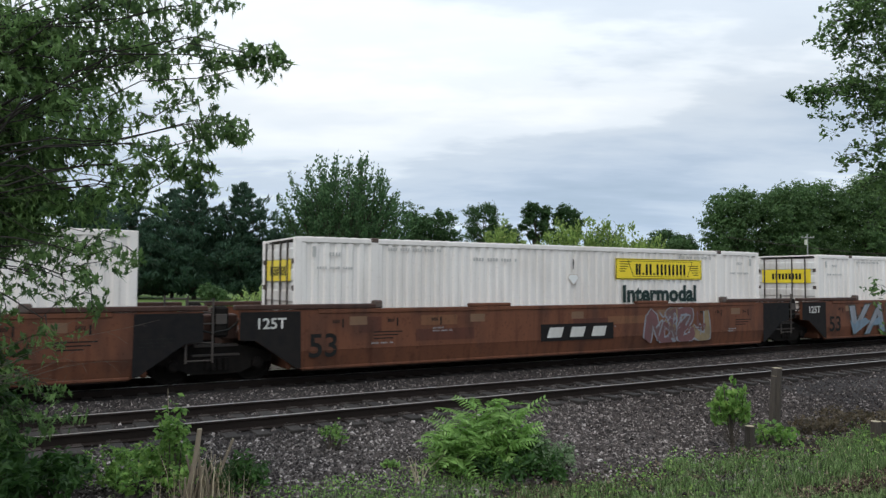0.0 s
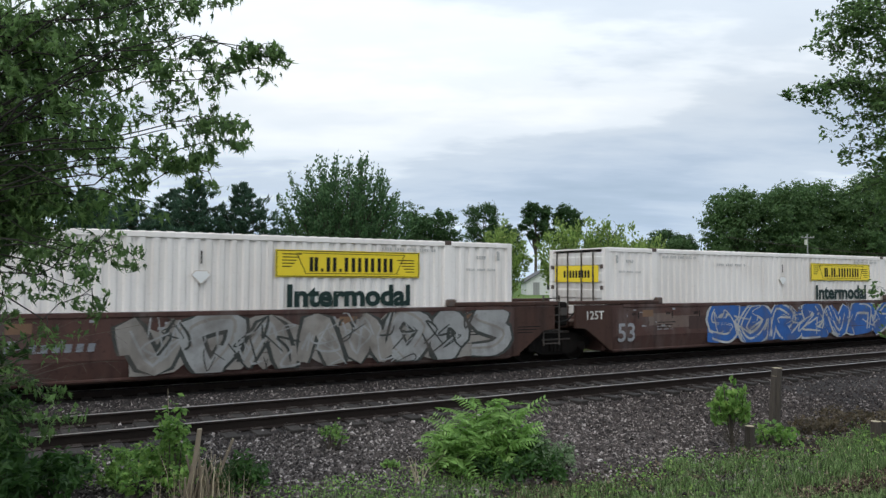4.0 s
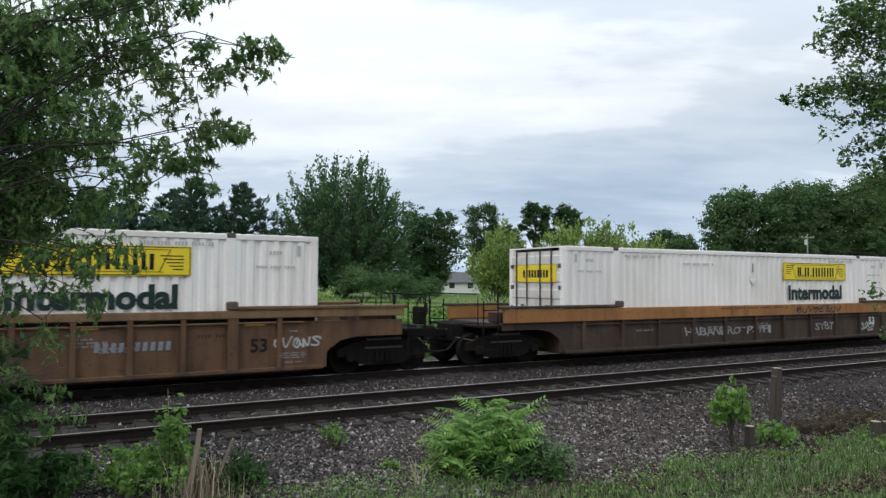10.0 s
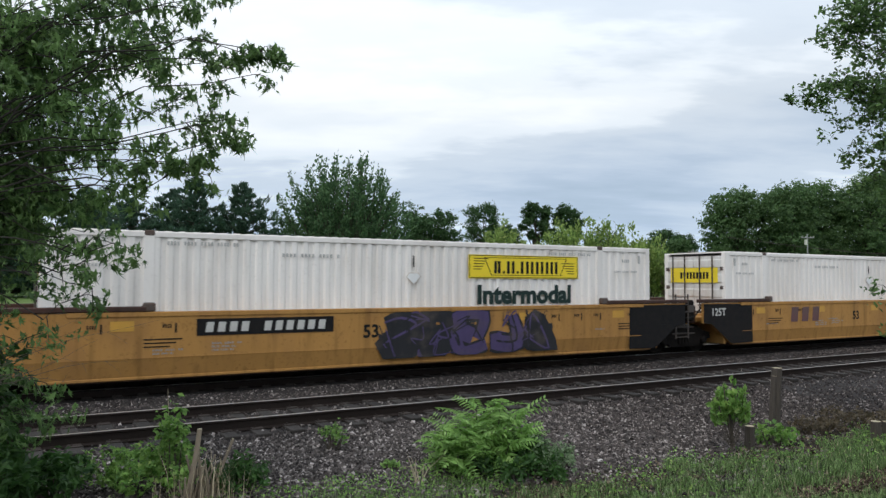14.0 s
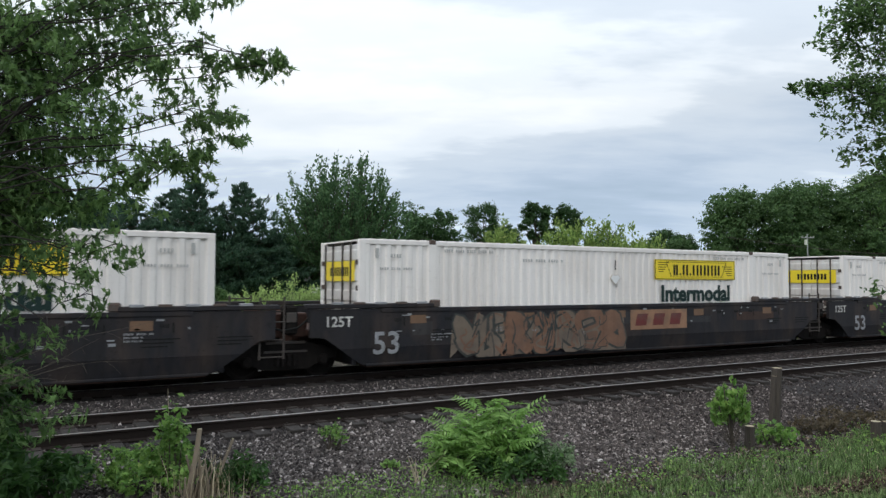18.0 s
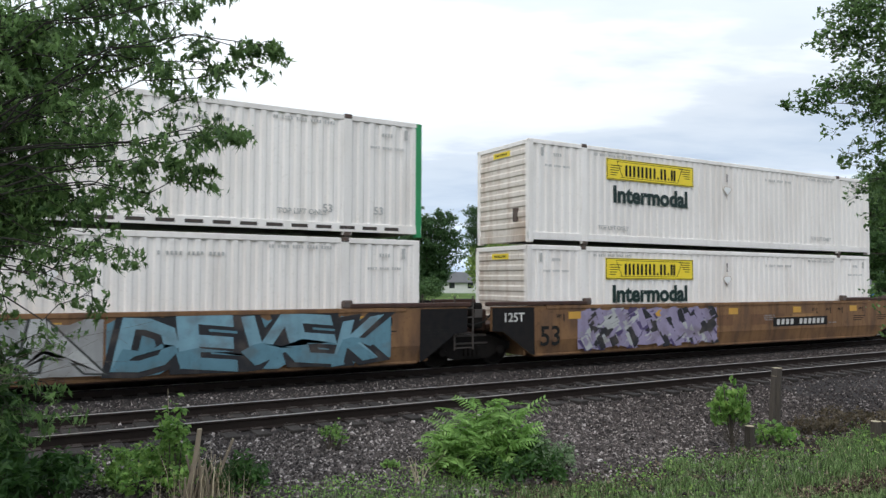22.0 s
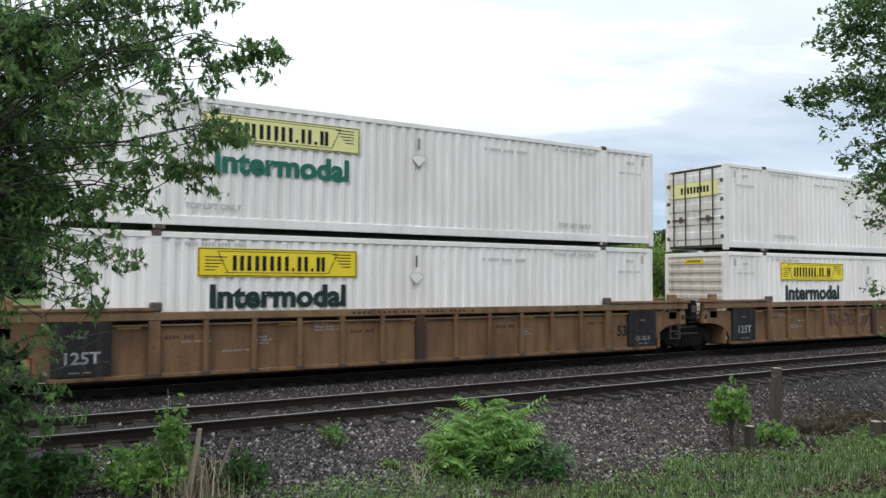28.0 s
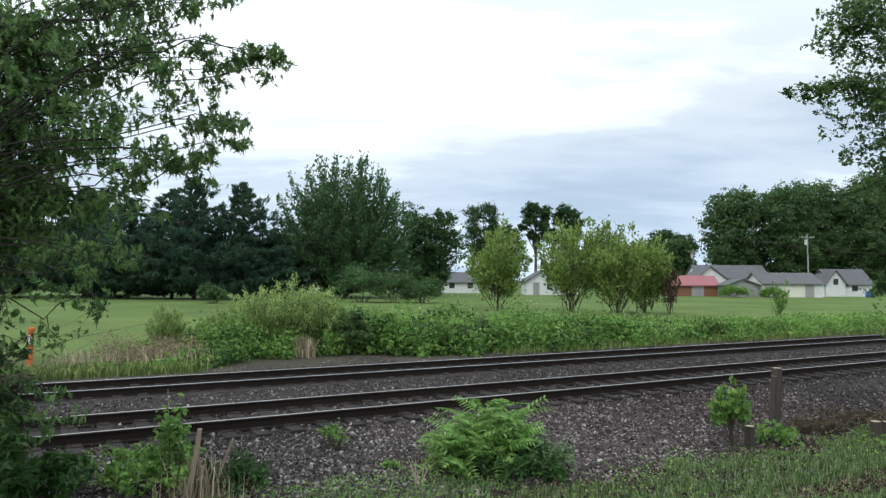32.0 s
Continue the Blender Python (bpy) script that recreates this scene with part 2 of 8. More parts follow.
BROWN = car_paint("oxide_brown", (0.165, 0.066, 0.036), (0.115, 0.048, 0.03), (0.055, 0.032, 0.025), dirty=0.6)
MAROON = car_paint("maroon_brown", (0.098, 0.052, 0.042), (0.070, 0.042, 0.036), (0.15, 0.13, 0.12), amount=0.6, dirty=0.45)
TAN = car_paint("faded_tan_brown", (0.215, 0.122, 0.064), (0.155, 0.088, 0.048), (0.065, 0.037, 0.026), amount=0.55, dirty=0.6)
TAN_DARK = car_paint("grimy_tan_brown", (0.160, 0.090, 0.050), (0.112, 0.064, 0.038), (0.050, 0.031, 0.024), amount=0.55, dirty=0.65)
TANS = (TAN, TAN_DARK)
DEEP = car_paint("dark_brown", (0.075, 0.04, 0.03), (0.055, 0.032, 0.026), (0.04, 0.03, 0.026))
AMBER = car_paint("amber_yellow", (0.45, 0.235, 0.068), (0.38, 0.195, 0.06), (0.25, 0.125, 0.055), dirty=0.35)
GOLD = car_paint("worn_gold_brown", (0.26, 0.142, 0.066), (0.175, 0.095, 0.050), (0.10, 0.06, 0.042), amount=0.6, dirty=0.75)
NAVY = car_paint("dark_slate_blue", (0.024, 0.0243, 0.0285), (0.036, 0.032, 0.031), (0.072, 0.052, 0.042), amount=0.7, dirty=0.6)
SMOKE = car_paint("grimy_dark_grey", (0.070, 0.062, 0.054), (0.100, 0.084, 0.070), (0.12, 0.068, 0.045), amount=0.6, dirty=0.5)
SILL_TAN = car_paint("orange_tan_sill", (0.36, 0.17, 0.06), (0.27, 0.12, 0.05), (0.14, 0.07, 0.04), dirty=0.35)
LOW_RUST = car_paint("low_car_rust", (0.145, 0.075, 0.045), (0.10, 0.052, 0.034), (0.06, 0.034, 0.026), dirty=0.6)
SILL_SHEET = car_paint("grey_brown_sheet", (0.066, 0.045, 0.034), (0.046, 0.034, 0.028), (0.12, 0.085, 0.06), dirty=0.5)
CHORD_SAND = car_paint("worn_sand_chord", (0.44, 0.38, 0.28), (0.25, 0.20, 0.145), (0.11, 0.075, 0.055), amount=0.7, dirty=0.45)
CHORD_TAN = car_paint("chord_tan", (0.235, 0.145, 0.078), (0.18, 0.11, 0.06), (0.09, 0.055, 0.035), dirty=0.45)
BRACKET = car_paint("bracket_ochre", (0.29, 0.175, 0.085), (0.21, 0.12, 0.06), (0.10, 0.055, 0.035), dirty=0.5)
PATCHES = {
    BROWN: (car_paint("brown_patch_light", (0.22, 0.105, 0.055), (0.16, 0.075, 0.042), (0.09, 0.05, 0.035)), car_paint("brown_patch_dark", (0.115, 0.045, 0.030), (0.09, 0.038, 0.026), (0.05, 0.03, 0.024))),
    GOLD: (car_paint("gold_patch_light", (0.36, 0.20, 0.085), (0.27, 0.145, 0.065), (0.15, 0.085, 0.05)), car_paint("gold_patch_dark", (0.19, 0.10, 0.052), (0.14, 0.075, 0.042), (0.10, 0.055, 0.036))),
    NAVY: (car_paint("navy_patch_light", (0.050, 0.049, 0.050), (0.038, 0.037, 0.039), (0.07, 0.06, 0.054)), car_paint("navy_patch_rust", (0.075, 0.047, 0.036), (0.05, 0.036, 0.032), (0.04, 0.03, 0.028))),
    MAROON: (car_paint("maroon_patch_pale", (0.16, 0.115, 0.095), (0.12, 0.085, 0.072), (0.20, 0.17, 0.15)), car_paint("maroon_patch_dark", (0.075, 0.045, 0.038), (0.06, 0.04, 0.035), (0.04, 0.03, 0.028))),
}
SOFT_BLACK = material("worn_black_paint", (0.017, 0.017, 0.018), (0.036, 0.033, 0.031), rough=0.7, grain=4, amount=0.6, bump=0.02, gloss=0.1, streak=(0.09, 0.075, 0.06), streak_amount=0.35)
MARK_GREY = material("worn_mark_grey", (0.33, 0.33, 0.34), (0.20, 0.20, 0.20), rough=0.6, grain=8, amount=0.7, bump=0.0)
# dark steel, its base lowered further to hold the shade under the cars
TRUCK = material("truck_steel", (0.012, 0.011, 0.010), (0.022, 0.018, 0.016), rough=0.9, grain=8, amount=0.6, gloss=0.05)
RAIL_SIDE = material("rail_rust", (0.030, 0.023, 0.020), (0.020, 0.016, 0.014), rough=0.95, grain=18, amount=0.5, gloss=0.08)
RAIL_HEAD = material("rail_polished", (0.50, 0.49, 0.48), (0.38, 0.36, 0.34), rough=0.28, metal=0.85, grain=4, amount=0.4, bump=0.0)
TIE_PLATE = material("tie_plate_steel", (0.050, 0.036, 0.029), (0.026, 0.021, 0.018), rough=0.85, grain=14, amount=0.6)
RAIL_DULL = material("rail_dull", (0.44, 0.40, 0.37), (0.28, 0.25, 0.23), rough=0.34, metal=0.75, grain=4, amount=0.5, bump=0.0)
TIE = material("tie_timber", (0.036, 0.030, 0.026), (0.022, 0.019, 0.017), rough=0.95, grain=9, stain=1.4, amount=0.7, bump=0.5,
               stretch=(6, 1, 6), vary=0.25)
BED = material("ballast_fines", (0.034, 0.028, 0.026), (0.016, 0.013, 0.012), rough=0.95, grain=22, stain=0.8, amount=0.85, bump=0.9)
CLEAN_STONES = island_material("clean_ballast_stone", (0.022, 0.0185, 0.0175), (0.42, 0.375, 0.35), 0.85, (0.128, 0.109, 0.101))
STONES = island_material("ballast_stone", (0.015, 0.012, 0.011), (0.34, 0.295, 0.27), 0.85, (0.086, 0.070, 0.064))
BARK = material("bark", (0.10, 0.082, 0.065), (0.05, 0.042, 0.034), rough=0.95, grain=14, amount=0.7, bump=0.6, stretch=(1, 1, 0.25))
CUT_WOOD = material("cut_wood", (0.42, 0.36, 0.25), (0.30, 0.25, 0.17), rough=0.9, grain=12, amount=0.5)
WEATHERED = material("weathered_wood", (0.080, 0.066, 0.054), (0.042, 0.035, 0.030), rough=0.95, grain=12, stain=2.0, amount=0.7, bump=0.5,
                     stretch=(4, 4, 0.5))
LAND = land_material("land_cover", [(0, (0.040, 0.055, 0.022)), (11.0, (0.058, 0.052, 0.038)), (22.0, (0.075, 0.064, 0.053)), (25.5, (0.07, 0.065, 0.045)),
                                    (27.5, (0.075, 0.095, 0.03)), (32.0, (0.120, 0.168, 0.048)), (99.0, (0.100, 0.152, 0.044))])
MAPLE_LEAF = leaf_material("maple_leaf", (0.035, 0.076, 0.024), (0.158, 0.262, 0.080), (0.26, 0.39, 0.145))
OAK_LEAF = leaf_material("dark_leaf", (0.036, 0.080, 0.030), (0.090, 0.165, 0.058))
WOODS_LEAF = leaf_material("woods_leaf", (0.048, 0.102, 0.038), (0.155, 0.250, 0.092))
SHADE_LEAF = leaf_material("shade_leaf", (0.042, 0.094, 0.042), (0.130, 0.225, 0.092))
YOUNG_LEAF = leaf_material("young_leaf", (0.115, 0.195, 0.048), (0.34, 0.44, 0.125), (0.46, 0.50, 0.18))
PINE_LEAF = leaf_material("pine_needles", (0.030, 0.066, 0.042), (0.085, 0.150, 0.090))
SUMAC_LEAF = leaf_material("bright_leaf", (0.125, 0.245, 0.05), (0.31, 0.50, 0.14), (0.40, 0.56, 0.2))
WEED_LEAF = leaf_material("weed_leaf", (0.085, 0.185, 0.038), (0.275, 0.45, 0.11), (0.37, 0.43, 0.14))
PALE_WEED = leaf_material("pale_weed_leaf", (0.22, 0.33, 0.09), (0.46, 0.58, 0.22))
GREY_WEED = leaf_material("grey_weed_leaf", (0.085, 0.145, 0.062), (0.27, 0.36, 0.20))
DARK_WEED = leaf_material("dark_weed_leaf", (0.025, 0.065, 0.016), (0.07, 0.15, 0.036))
GRASS_BLADE = island_material("grass_blade", (0.045, 0.075, 0.018), (0.255, 0.335, 0.10), 0.7)
LAWN_BLADE = island_material("short_grass_blade", (0.019, 0.038, 0.012), (0.215, 0.325, 0.115), 0.7)
BOUGH_BARK = material("bough_bark", (0.040, 0.034, 0.029), (0.022, 0.019, 0.016), rough=0.95, grain=14, amount=0.7, bump=0.5)
STRAW_LEAF = leaf_material("straw_leaf", (0.17, 0.14, 0.075), (0.38, 0.32, 0.20))
DEAD_BARK = material("dead_bark", (0.15, 0.125, 0.10), (0.08, 0.066, 0.054), rough=0.95, grain=12, amount=0.6, bump=0.3)
LITTER = island_material("leaf_litter", (0.030, 0.021, 0.015), (0.36, 0.28, 0.19), 0.9, (0.12, 0.088, 0.062))
DRY_BLADE = island_material("dry_blade", (0.18, 0.145, 0.09), (0.53, 0.45, 0.31), 0.9)
BROWN_LEAF = leaf_material("withered_leaf", (0.06, 0.05, 0.03), (0.17, 0.13, 0.08))
SIDING = material("white_siding", (0.70, 0.70, 0.68), (0.56, 0.56, 0.54), rough=0.6, grain=2, amount=0.4, bump=0.05)
CREAM = material("cream_siding", (0.72, 0.71, 0.60), (0.62, 0.60, 0.50), rough=0.6, grain=2, amount=0.3, bump=0.05)
SHINGLE = material("grey_shingle", (0.135, 0.135, 0.137), (0.09, 0.09, 0.094), rough=0.9, grain=5, amount=0.5, bump=0.3)
RED_ROOF = material("red_metal_roof", (0.33, 0.11, 0.115), (0.25, 0.085, 0.09), rough=0.5, grain=2, amount=0.4)
BARN_WOOD = material("barn_boards", (0.25, 0.12, 0.065), (0.17, 0.085, 0.05), rough=0.9, grain=5, amount=0.5, stretch=(4, 4, 0.5))
GREY_BOARD = material("grey_boards", (0.34, 0.34, 0.33), (0.24, 0.24, 0.235), rough=0.85, grain=5, amount=0.5, stretch=(4, 4, 0.5))
PANE = material("window_glass", (0.03, 0.035, 0.04), (0.05, 0.055, 0.06), rough=0.08, amount=0.2, bump=0.0, gloss=0.6)
BLUE_TARP = material("blue_plastic", (0.04, 0.12, 0.36), (0.03, 0.09, 0.28), rough=0.5, amount=0.3)

# ---------------------------------------------------------------- mesh tools


class Geo:
    """Collects vertices and faces for one mesh."""

    def __init__(self):
        self.v, self.f, self.smooth = [], [], False

    def add(self, verts, faces):
        n = len(self.v)
        self.v += [tuple(p) for p in verts]
        self.f += [tuple(i + n for i in f) for f in faces]
        return self

    def box(self, x0, x1, y0, y1, z0, z1, c=0.0):
        """A block, with its edges cut by c."""
        if c <= 0:
            return self.add([(x, y, z) for x in (x0, x1) for y in (y0, y1) for z in (z0, z1)],
                            [(0, 1, 3, 2), (4, 6, 7, 5), (0, 4, 5, 1), (2, 3, 7, 6), (0, 2, 6, 4), (1, 5, 7, 3)])
        bm = bmesh.new()
        bmesh.ops.create_cube(bm, size=1.0)
        for q in bm.verts:
            q.co = ((x0 + x1) / 2 + q.co.x * (x1 - x0), (y0 + y1) / 2 + q.co.y * (y1 - y0), (z0 + z1) / 2 + q.co.z * (z1 - z0))
        bmesh.ops.bevel(bm, geom=bm.edges[:], offset=c, segments=1, affect="EDGES")
        return self.bm(bm)

    def bm(self, bm):
        bm.verts.index_update()
        self.add([q.co for q in bm.verts], [[q.index for q in f.verts] for f in bm.faces])
        bm.free()
        return self

    def prism(self, outline, y0, y1):
        """An outline in x and z, drawn from y0 to y1."""
        n = len(outline)
        verts = [(x, y0, z) for x, z in outline] + [(x, y1, z) for x, z in outline]
        return self.add(verts, [tuple(range(n)), tuple(range(2 * n - 1, n - 1, -1))] +
                        [(i, n + i, n + (i + 1) % n, (i + 1) % n) for i in range(n)])

    def along(self, outline, x0, x1):
        """An outline in y and z, drawn from x0 to x1."""
        n = len(outline)
        verts = [(x0, y, z) for y, z in outline] + [(x1, y, z) for y, z in outline]
        return self.add(verts, [tuple(range(n - 1, -1, -1)), tuple(range(n, 2 * n))] +
                        [(i, (i + 1) % n, n + (i + 1) % n, n + i) for i in range(n)])

    def tube(self, points, radii, sides=8, caps=True):
        """A round bar through the points, with its own radius at each."""
        rings, last = [], None
        pts = [Vector(q) for q in points]
        for i, q in enumerate(pts):
            d = (pts[min(i + 1, len(pts) - 1)] - pts[max(i - 1, 0)])
            d = d.normalized() if d.length > 1e-9 else Vector((0, 0, 1))
            a = d.orthogonal().normalized() if last is None else (last - d * last.dot(d)).normalized()
            last = a
            b = d.cross(a)
            r = radii[i] if isinstance(radii, (list, tuple)) else radii
            rings.append([q + (a * math.cos(k * math.tau / sides) + b * math.sin(k * math.tau / sides)) * r for k in range(sides)])
        n = len(rings)
        faces = [(i * sides + k, i * sides + (k + 1) % sides, (i + 1) * sides + (k + 1) % sides, (i + 1) * sides + k)
                 for i in range(n - 1) for k in range(sides)]
        if caps:
            faces += [tuple(range(sides - 1, -1, -1)), tuple(range((n - 1) * sides, n * sides))]
        return self.add([q for ring in rings for q in ring], faces)

    def lathe_y(self, profile, x, z, sides=20):
        """A wheel: the profile of (y, radius) turned about an axis along y."""
        n = len(profile)
        verts = [(x + r * math.cos(k * math.tau / sides), y, z + r * math.sin(k * math.tau / sides)) for k in range(sides) for y, r in profile]
        faces = [(k * n + i, ((k + 1) % sides) * n + i, ((k + 1) % sides) * n + i + 1, k * n + i + 1) for k in range(sides) for i in range(n - 1)]
        faces += [tuple(k * n for k in range(sides)), tuple(k * n + n - 1 for k in range(sides - 1, -1, -1))]
        return self.add(verts, faces)

    def mesh(self, name, mat):
        me = bpy.data.meshes.new(name)
        me.from_pydata(self.v, [], self.f)
        me.materials.append(mat)
        if self.smooth:
            me.polygons.foreach_set("use_smooth", [True] * len(me.polygons))
        me.update()
        return me


def part(name, geo, mat, parent, label="", at=None):
    """One mesh object under a thing or a part."""
    me = geo.mesh(name, mat) if isinstance(geo, Geo) else geo
    ob = new(name, me)
    ob.parent = parent
    if at is not None:
        ob.matrix_basis = at
    if label:
        ob["label"] = label
    return ob


def thing(name, label, category, group="", kind="", at=None, data=None):
    ob = new(name, data)
    if data is None:
        ob.empty_display_size = 0.5
    if at is not None:
        ob.matrix_basis = at
    return tagged(ob, label, category, group, kind)


def shell(name, verts, faces, mat):
    """A large mesh from arrays: equal faces."""
    me = bpy.data.meshes.new(name)
    me.from_pydata(verts.tolist(), [], faces.tolist())
    me.materials.append(mat)
    me.update()
    return me


LETTERS = {}


def lettering(body, size, mat, bold=0.0, wide=1.0):
    """A flat mesh of words in the built-in font, centred, in the plane of x and z, facing -y."""
    key = (body, size, mat.name, bold, wide)
    if key not in LETTERS:
        cu = bpy.data.curves.new("lettering", "FONT")
        cu.body, cu.size, cu.align_x, cu.align_y, cu.offset, cu.resolution_u = body, size, "CENTER", "CENTER", bold, 3
        tmp = bpy.data.objects.new("lettering", cu)
        scene.collection.objects.link(tmp)
        bpy.context.view_layer.update()
        me = bpy.data.meshes.new_from_object(tmp.evaluated_get(bpy.context.evaluated_depsgraph_get()))
        bpy.data.objects.remove(tmp)
        me.transform(Matrix.Rotation(radians(90), 4, "X") @ Matrix.Diagonal((wide, 1, 1, 1)))
        me.materials.clear()
        me.materials.append(mat)
        LETTERS[key] = me
    return LETTERS[key]

# ---------------------------------------------------------------- ground and track


def ground_height(x, y):
    """Level of the land: a low bank where the camera stands, a shallow ditch each side of the track, a rising lawn."""
    if y < 6.0:
        base = -0.28 + 0.9 * min(1.0, max(0.0, (6.0 - y) / 6.0)) ** 1.5
    elif y < 20.0:
        base = -0.28 - 0.12 * (y - 6.0) / 14.0
    else:
        base = -0.40 + 0.40 * min(1.0, (y - 20.0) / 45.0)
    return base


def build_ground():
    xs = [-2500, -900, -400, -150] + [-60 + 2.0 * i for i in range(81)] + [140, 220, 400, 900, 2500]
    ys = [-2500, -600, -120, -30, -10] + [-4 + 1.0 * i for i in range(50)] + [50 + 8 * i for i in range(14)] + [200, 400, 900, 2600]
    verts = []
    for y in ys:
        for x in xs:
            near = 1.0 if abs(x) < 120 and -5 < y < 60 else 0.0
            bump = 0.05 * near * noise.noise((x * 0.35, y * 0.35, 0.0))
            if 10.5 < y < 19.8:
                bump = -0.12
            verts.append((x, y, ground_height(x, y) + bump))
    n = len(xs)
    faces = [(j * n + i, j * n + i + 1, (j + 1) * n + i + 1, (j + 1) * n + i) for j in range(len(ys) - 1) for i in range(n - 1)]
    g = Geo().add(verts, faces)
    g.smooth = True
    thing("ground", "mown green lawn running into weeds and bare dirt beside the track", "ground", kind="structure", data=g.mesh("ground", LAND))


def build_track(name, y, up, label):
    track = thing(name, label, "railway track", kind="structure", at=pose(0, y, up))
    for side in (-0.7525, 0.7525):
        foot, head = -0.185, 0.0
        section = [(-0.075, foot), (0.075, foot), (0.075, foot + 0.014), (0.012, foot + 0.035), (0.012, head - 0.045),
                   (0.036, head - 0.032), (0.036, head - 0.006), (-0.036, head - 0.006), (-0.036, head - 0.032),
                   (-0.012, head - 0.045), (-0.012, foot + 0.035), (-0.075, foot + 0.014)]
        rail = part("rail", Geo().along([(side + a, b) for a, b in section], -640, 640), RAIL_SIDE, track, "rust-brown steel rail")
        part("rail_head", Geo().along([(side - 0.027, head - 0.0055), (side + 0.027, head - 0.0055), (side + 0.024, head), (side - 0.024, head)],
                                      -640, 640), RAIL_HEAD if y > 15 else RAIL_DULL, rail, "polished running surface")
    return track


def build_bed():
    """The ballast under both tracks: one long heap with a shoulder on each side."""
    top_far, top_near = -0.235, -0.18
    xs = [-640, -200, -60] + [-12 + 1.0 * i for i in range(60)] + [60, 120, 300, 640]
    line = [(6.2, -0.45), (7.0, -0.33), (7.7, -0.287), (9.0, -0.29), (10.4, -0.25), (11.0, -0.21), (11.35, -0.142), (13.5, -0.14), (14.2, -0.17), (15.4, -0.20),
            (16.1, -0.172), (18.5, -0.172), (19.3, -0.24), (20.6, -0.40), (21.6, -0.50)]
    verts = []
    for x in xs:
        for y, z in line:
            verts.append((x, y + 0.25 * noise.noise((x * 0.4, y, 0.3)) * (1 if y in (6.2, 7.0, 20.6, 21.6) else 0.1),
                          z + (0.03 if y < 11 or 13.6 < y < 16 else 0.008) * noise.noise((x * 0.9, y * 0.9, 1.7))))
    n = len(line)
    faces = [(i * n + j, (i + 1) * n + j, (i + 1) * n + j + 1, i * n + j + 1) for i in range(len(xs) - 1) for j in range(n - 1)]
    faces += [tuple(range(n)), tuple(range(len(verts) - 1, len(verts) - n - 1, -1))]
    bed = thing("ballast_bed", "grey crushed stone ballast under the two tracks", "ballast", kind="structure", data=Geo().add(verts, faces).mesh("ballast_bed", BED))
    return bed


def bed_height(y):
    line = ((5.0, -0.20), (6.0, -0.265), (7.6, -0.278), (9.0, -0.285), (10.4, -0.25), (11.0, -0.21), (11.35, -0.115), (13.5, -0.112), (14.2, -0.17), (15.4, -0.20),
            (16.1, -0.172), (18.5, -0.172), (19.3, -0.24), (20.6, -0.38), (22.0, -0.40))
    return float(np.interp(y, [a for a, b in line], [b for a, b in line]))


build_ground()
bed = build_bed()
near_track = build_track("near_track", NEAR_Y, NEAR_UP, "empty railway track with rusty rails on timber ties")
far_track = build_track("far_track", FAR_Y, 0.0, "railway track with polished rails that carries the train")

# ---------------------------------------------------------------- containers

CON_L, CON_W, CON_H = 16.154, 2.59, 2.895
HX, HY = CON_L / 2, CON_W / 2


def corrugated(x0, x1, y, z0, z1, out, pitch=0.265, deep=0.038):
    """A sheet with upright folds along x; out is the side that it faces."""
    g = Geo()
    n = max(1, round((x1 - x0) / pitch))
    step = (x1 - x0) / n
    line = []
    for i in range(n):
        x = x0 + i * step
        line += [(x, 0), (x + 0.34 * step, 0), (x + 0.5 * step, 1), (x + 0.84 * step, 1)]
    line.append((x1, 0))
    verts = [(x, y - out * deep * k, z) for z in (z0, z1) for x, k in line]
    m = len(line)
    faces = [(i, i + 1, m + i + 1, m + i) if out < 0 else (i + 1, i, m + i, m + i + 1) for i in range(m - 1)]
    return g.add(verts, faces)


def bars_of_writing(g, x0, x1, z0, z1, y, count, out):
    """Writing that cannot be read: upright bars."""
    step = (x1 - x0) / count
    for i in range(count):
        if i % 5 == 4:
            continue
        a = x0 + i * step
        b = a + step * 0.55
        g.box(a, b, min(y, y + out * 0.003), max(y, y + out * 0.003), z0, z1)


def wing(g, x, z, flip, y, out):
    """The thin streaks at both ends of the yellow panel."""
    for k in range(5):
        a, b = x, x + flip * (0.46 - 0.06 * k)
        g.box(min(a, b), max(a, b), min(y, y + out * 0.002), max(y, y + out * 0.002), z - 0.07 * k, z - 0.07 * k + 0.022)


CON_MESH = {}


def shared(key, make, mat, name):
    if key not in CON_MESH:
        CON_MESH[key] = make().mesh(name, mat)
    return CON_MESH[key]


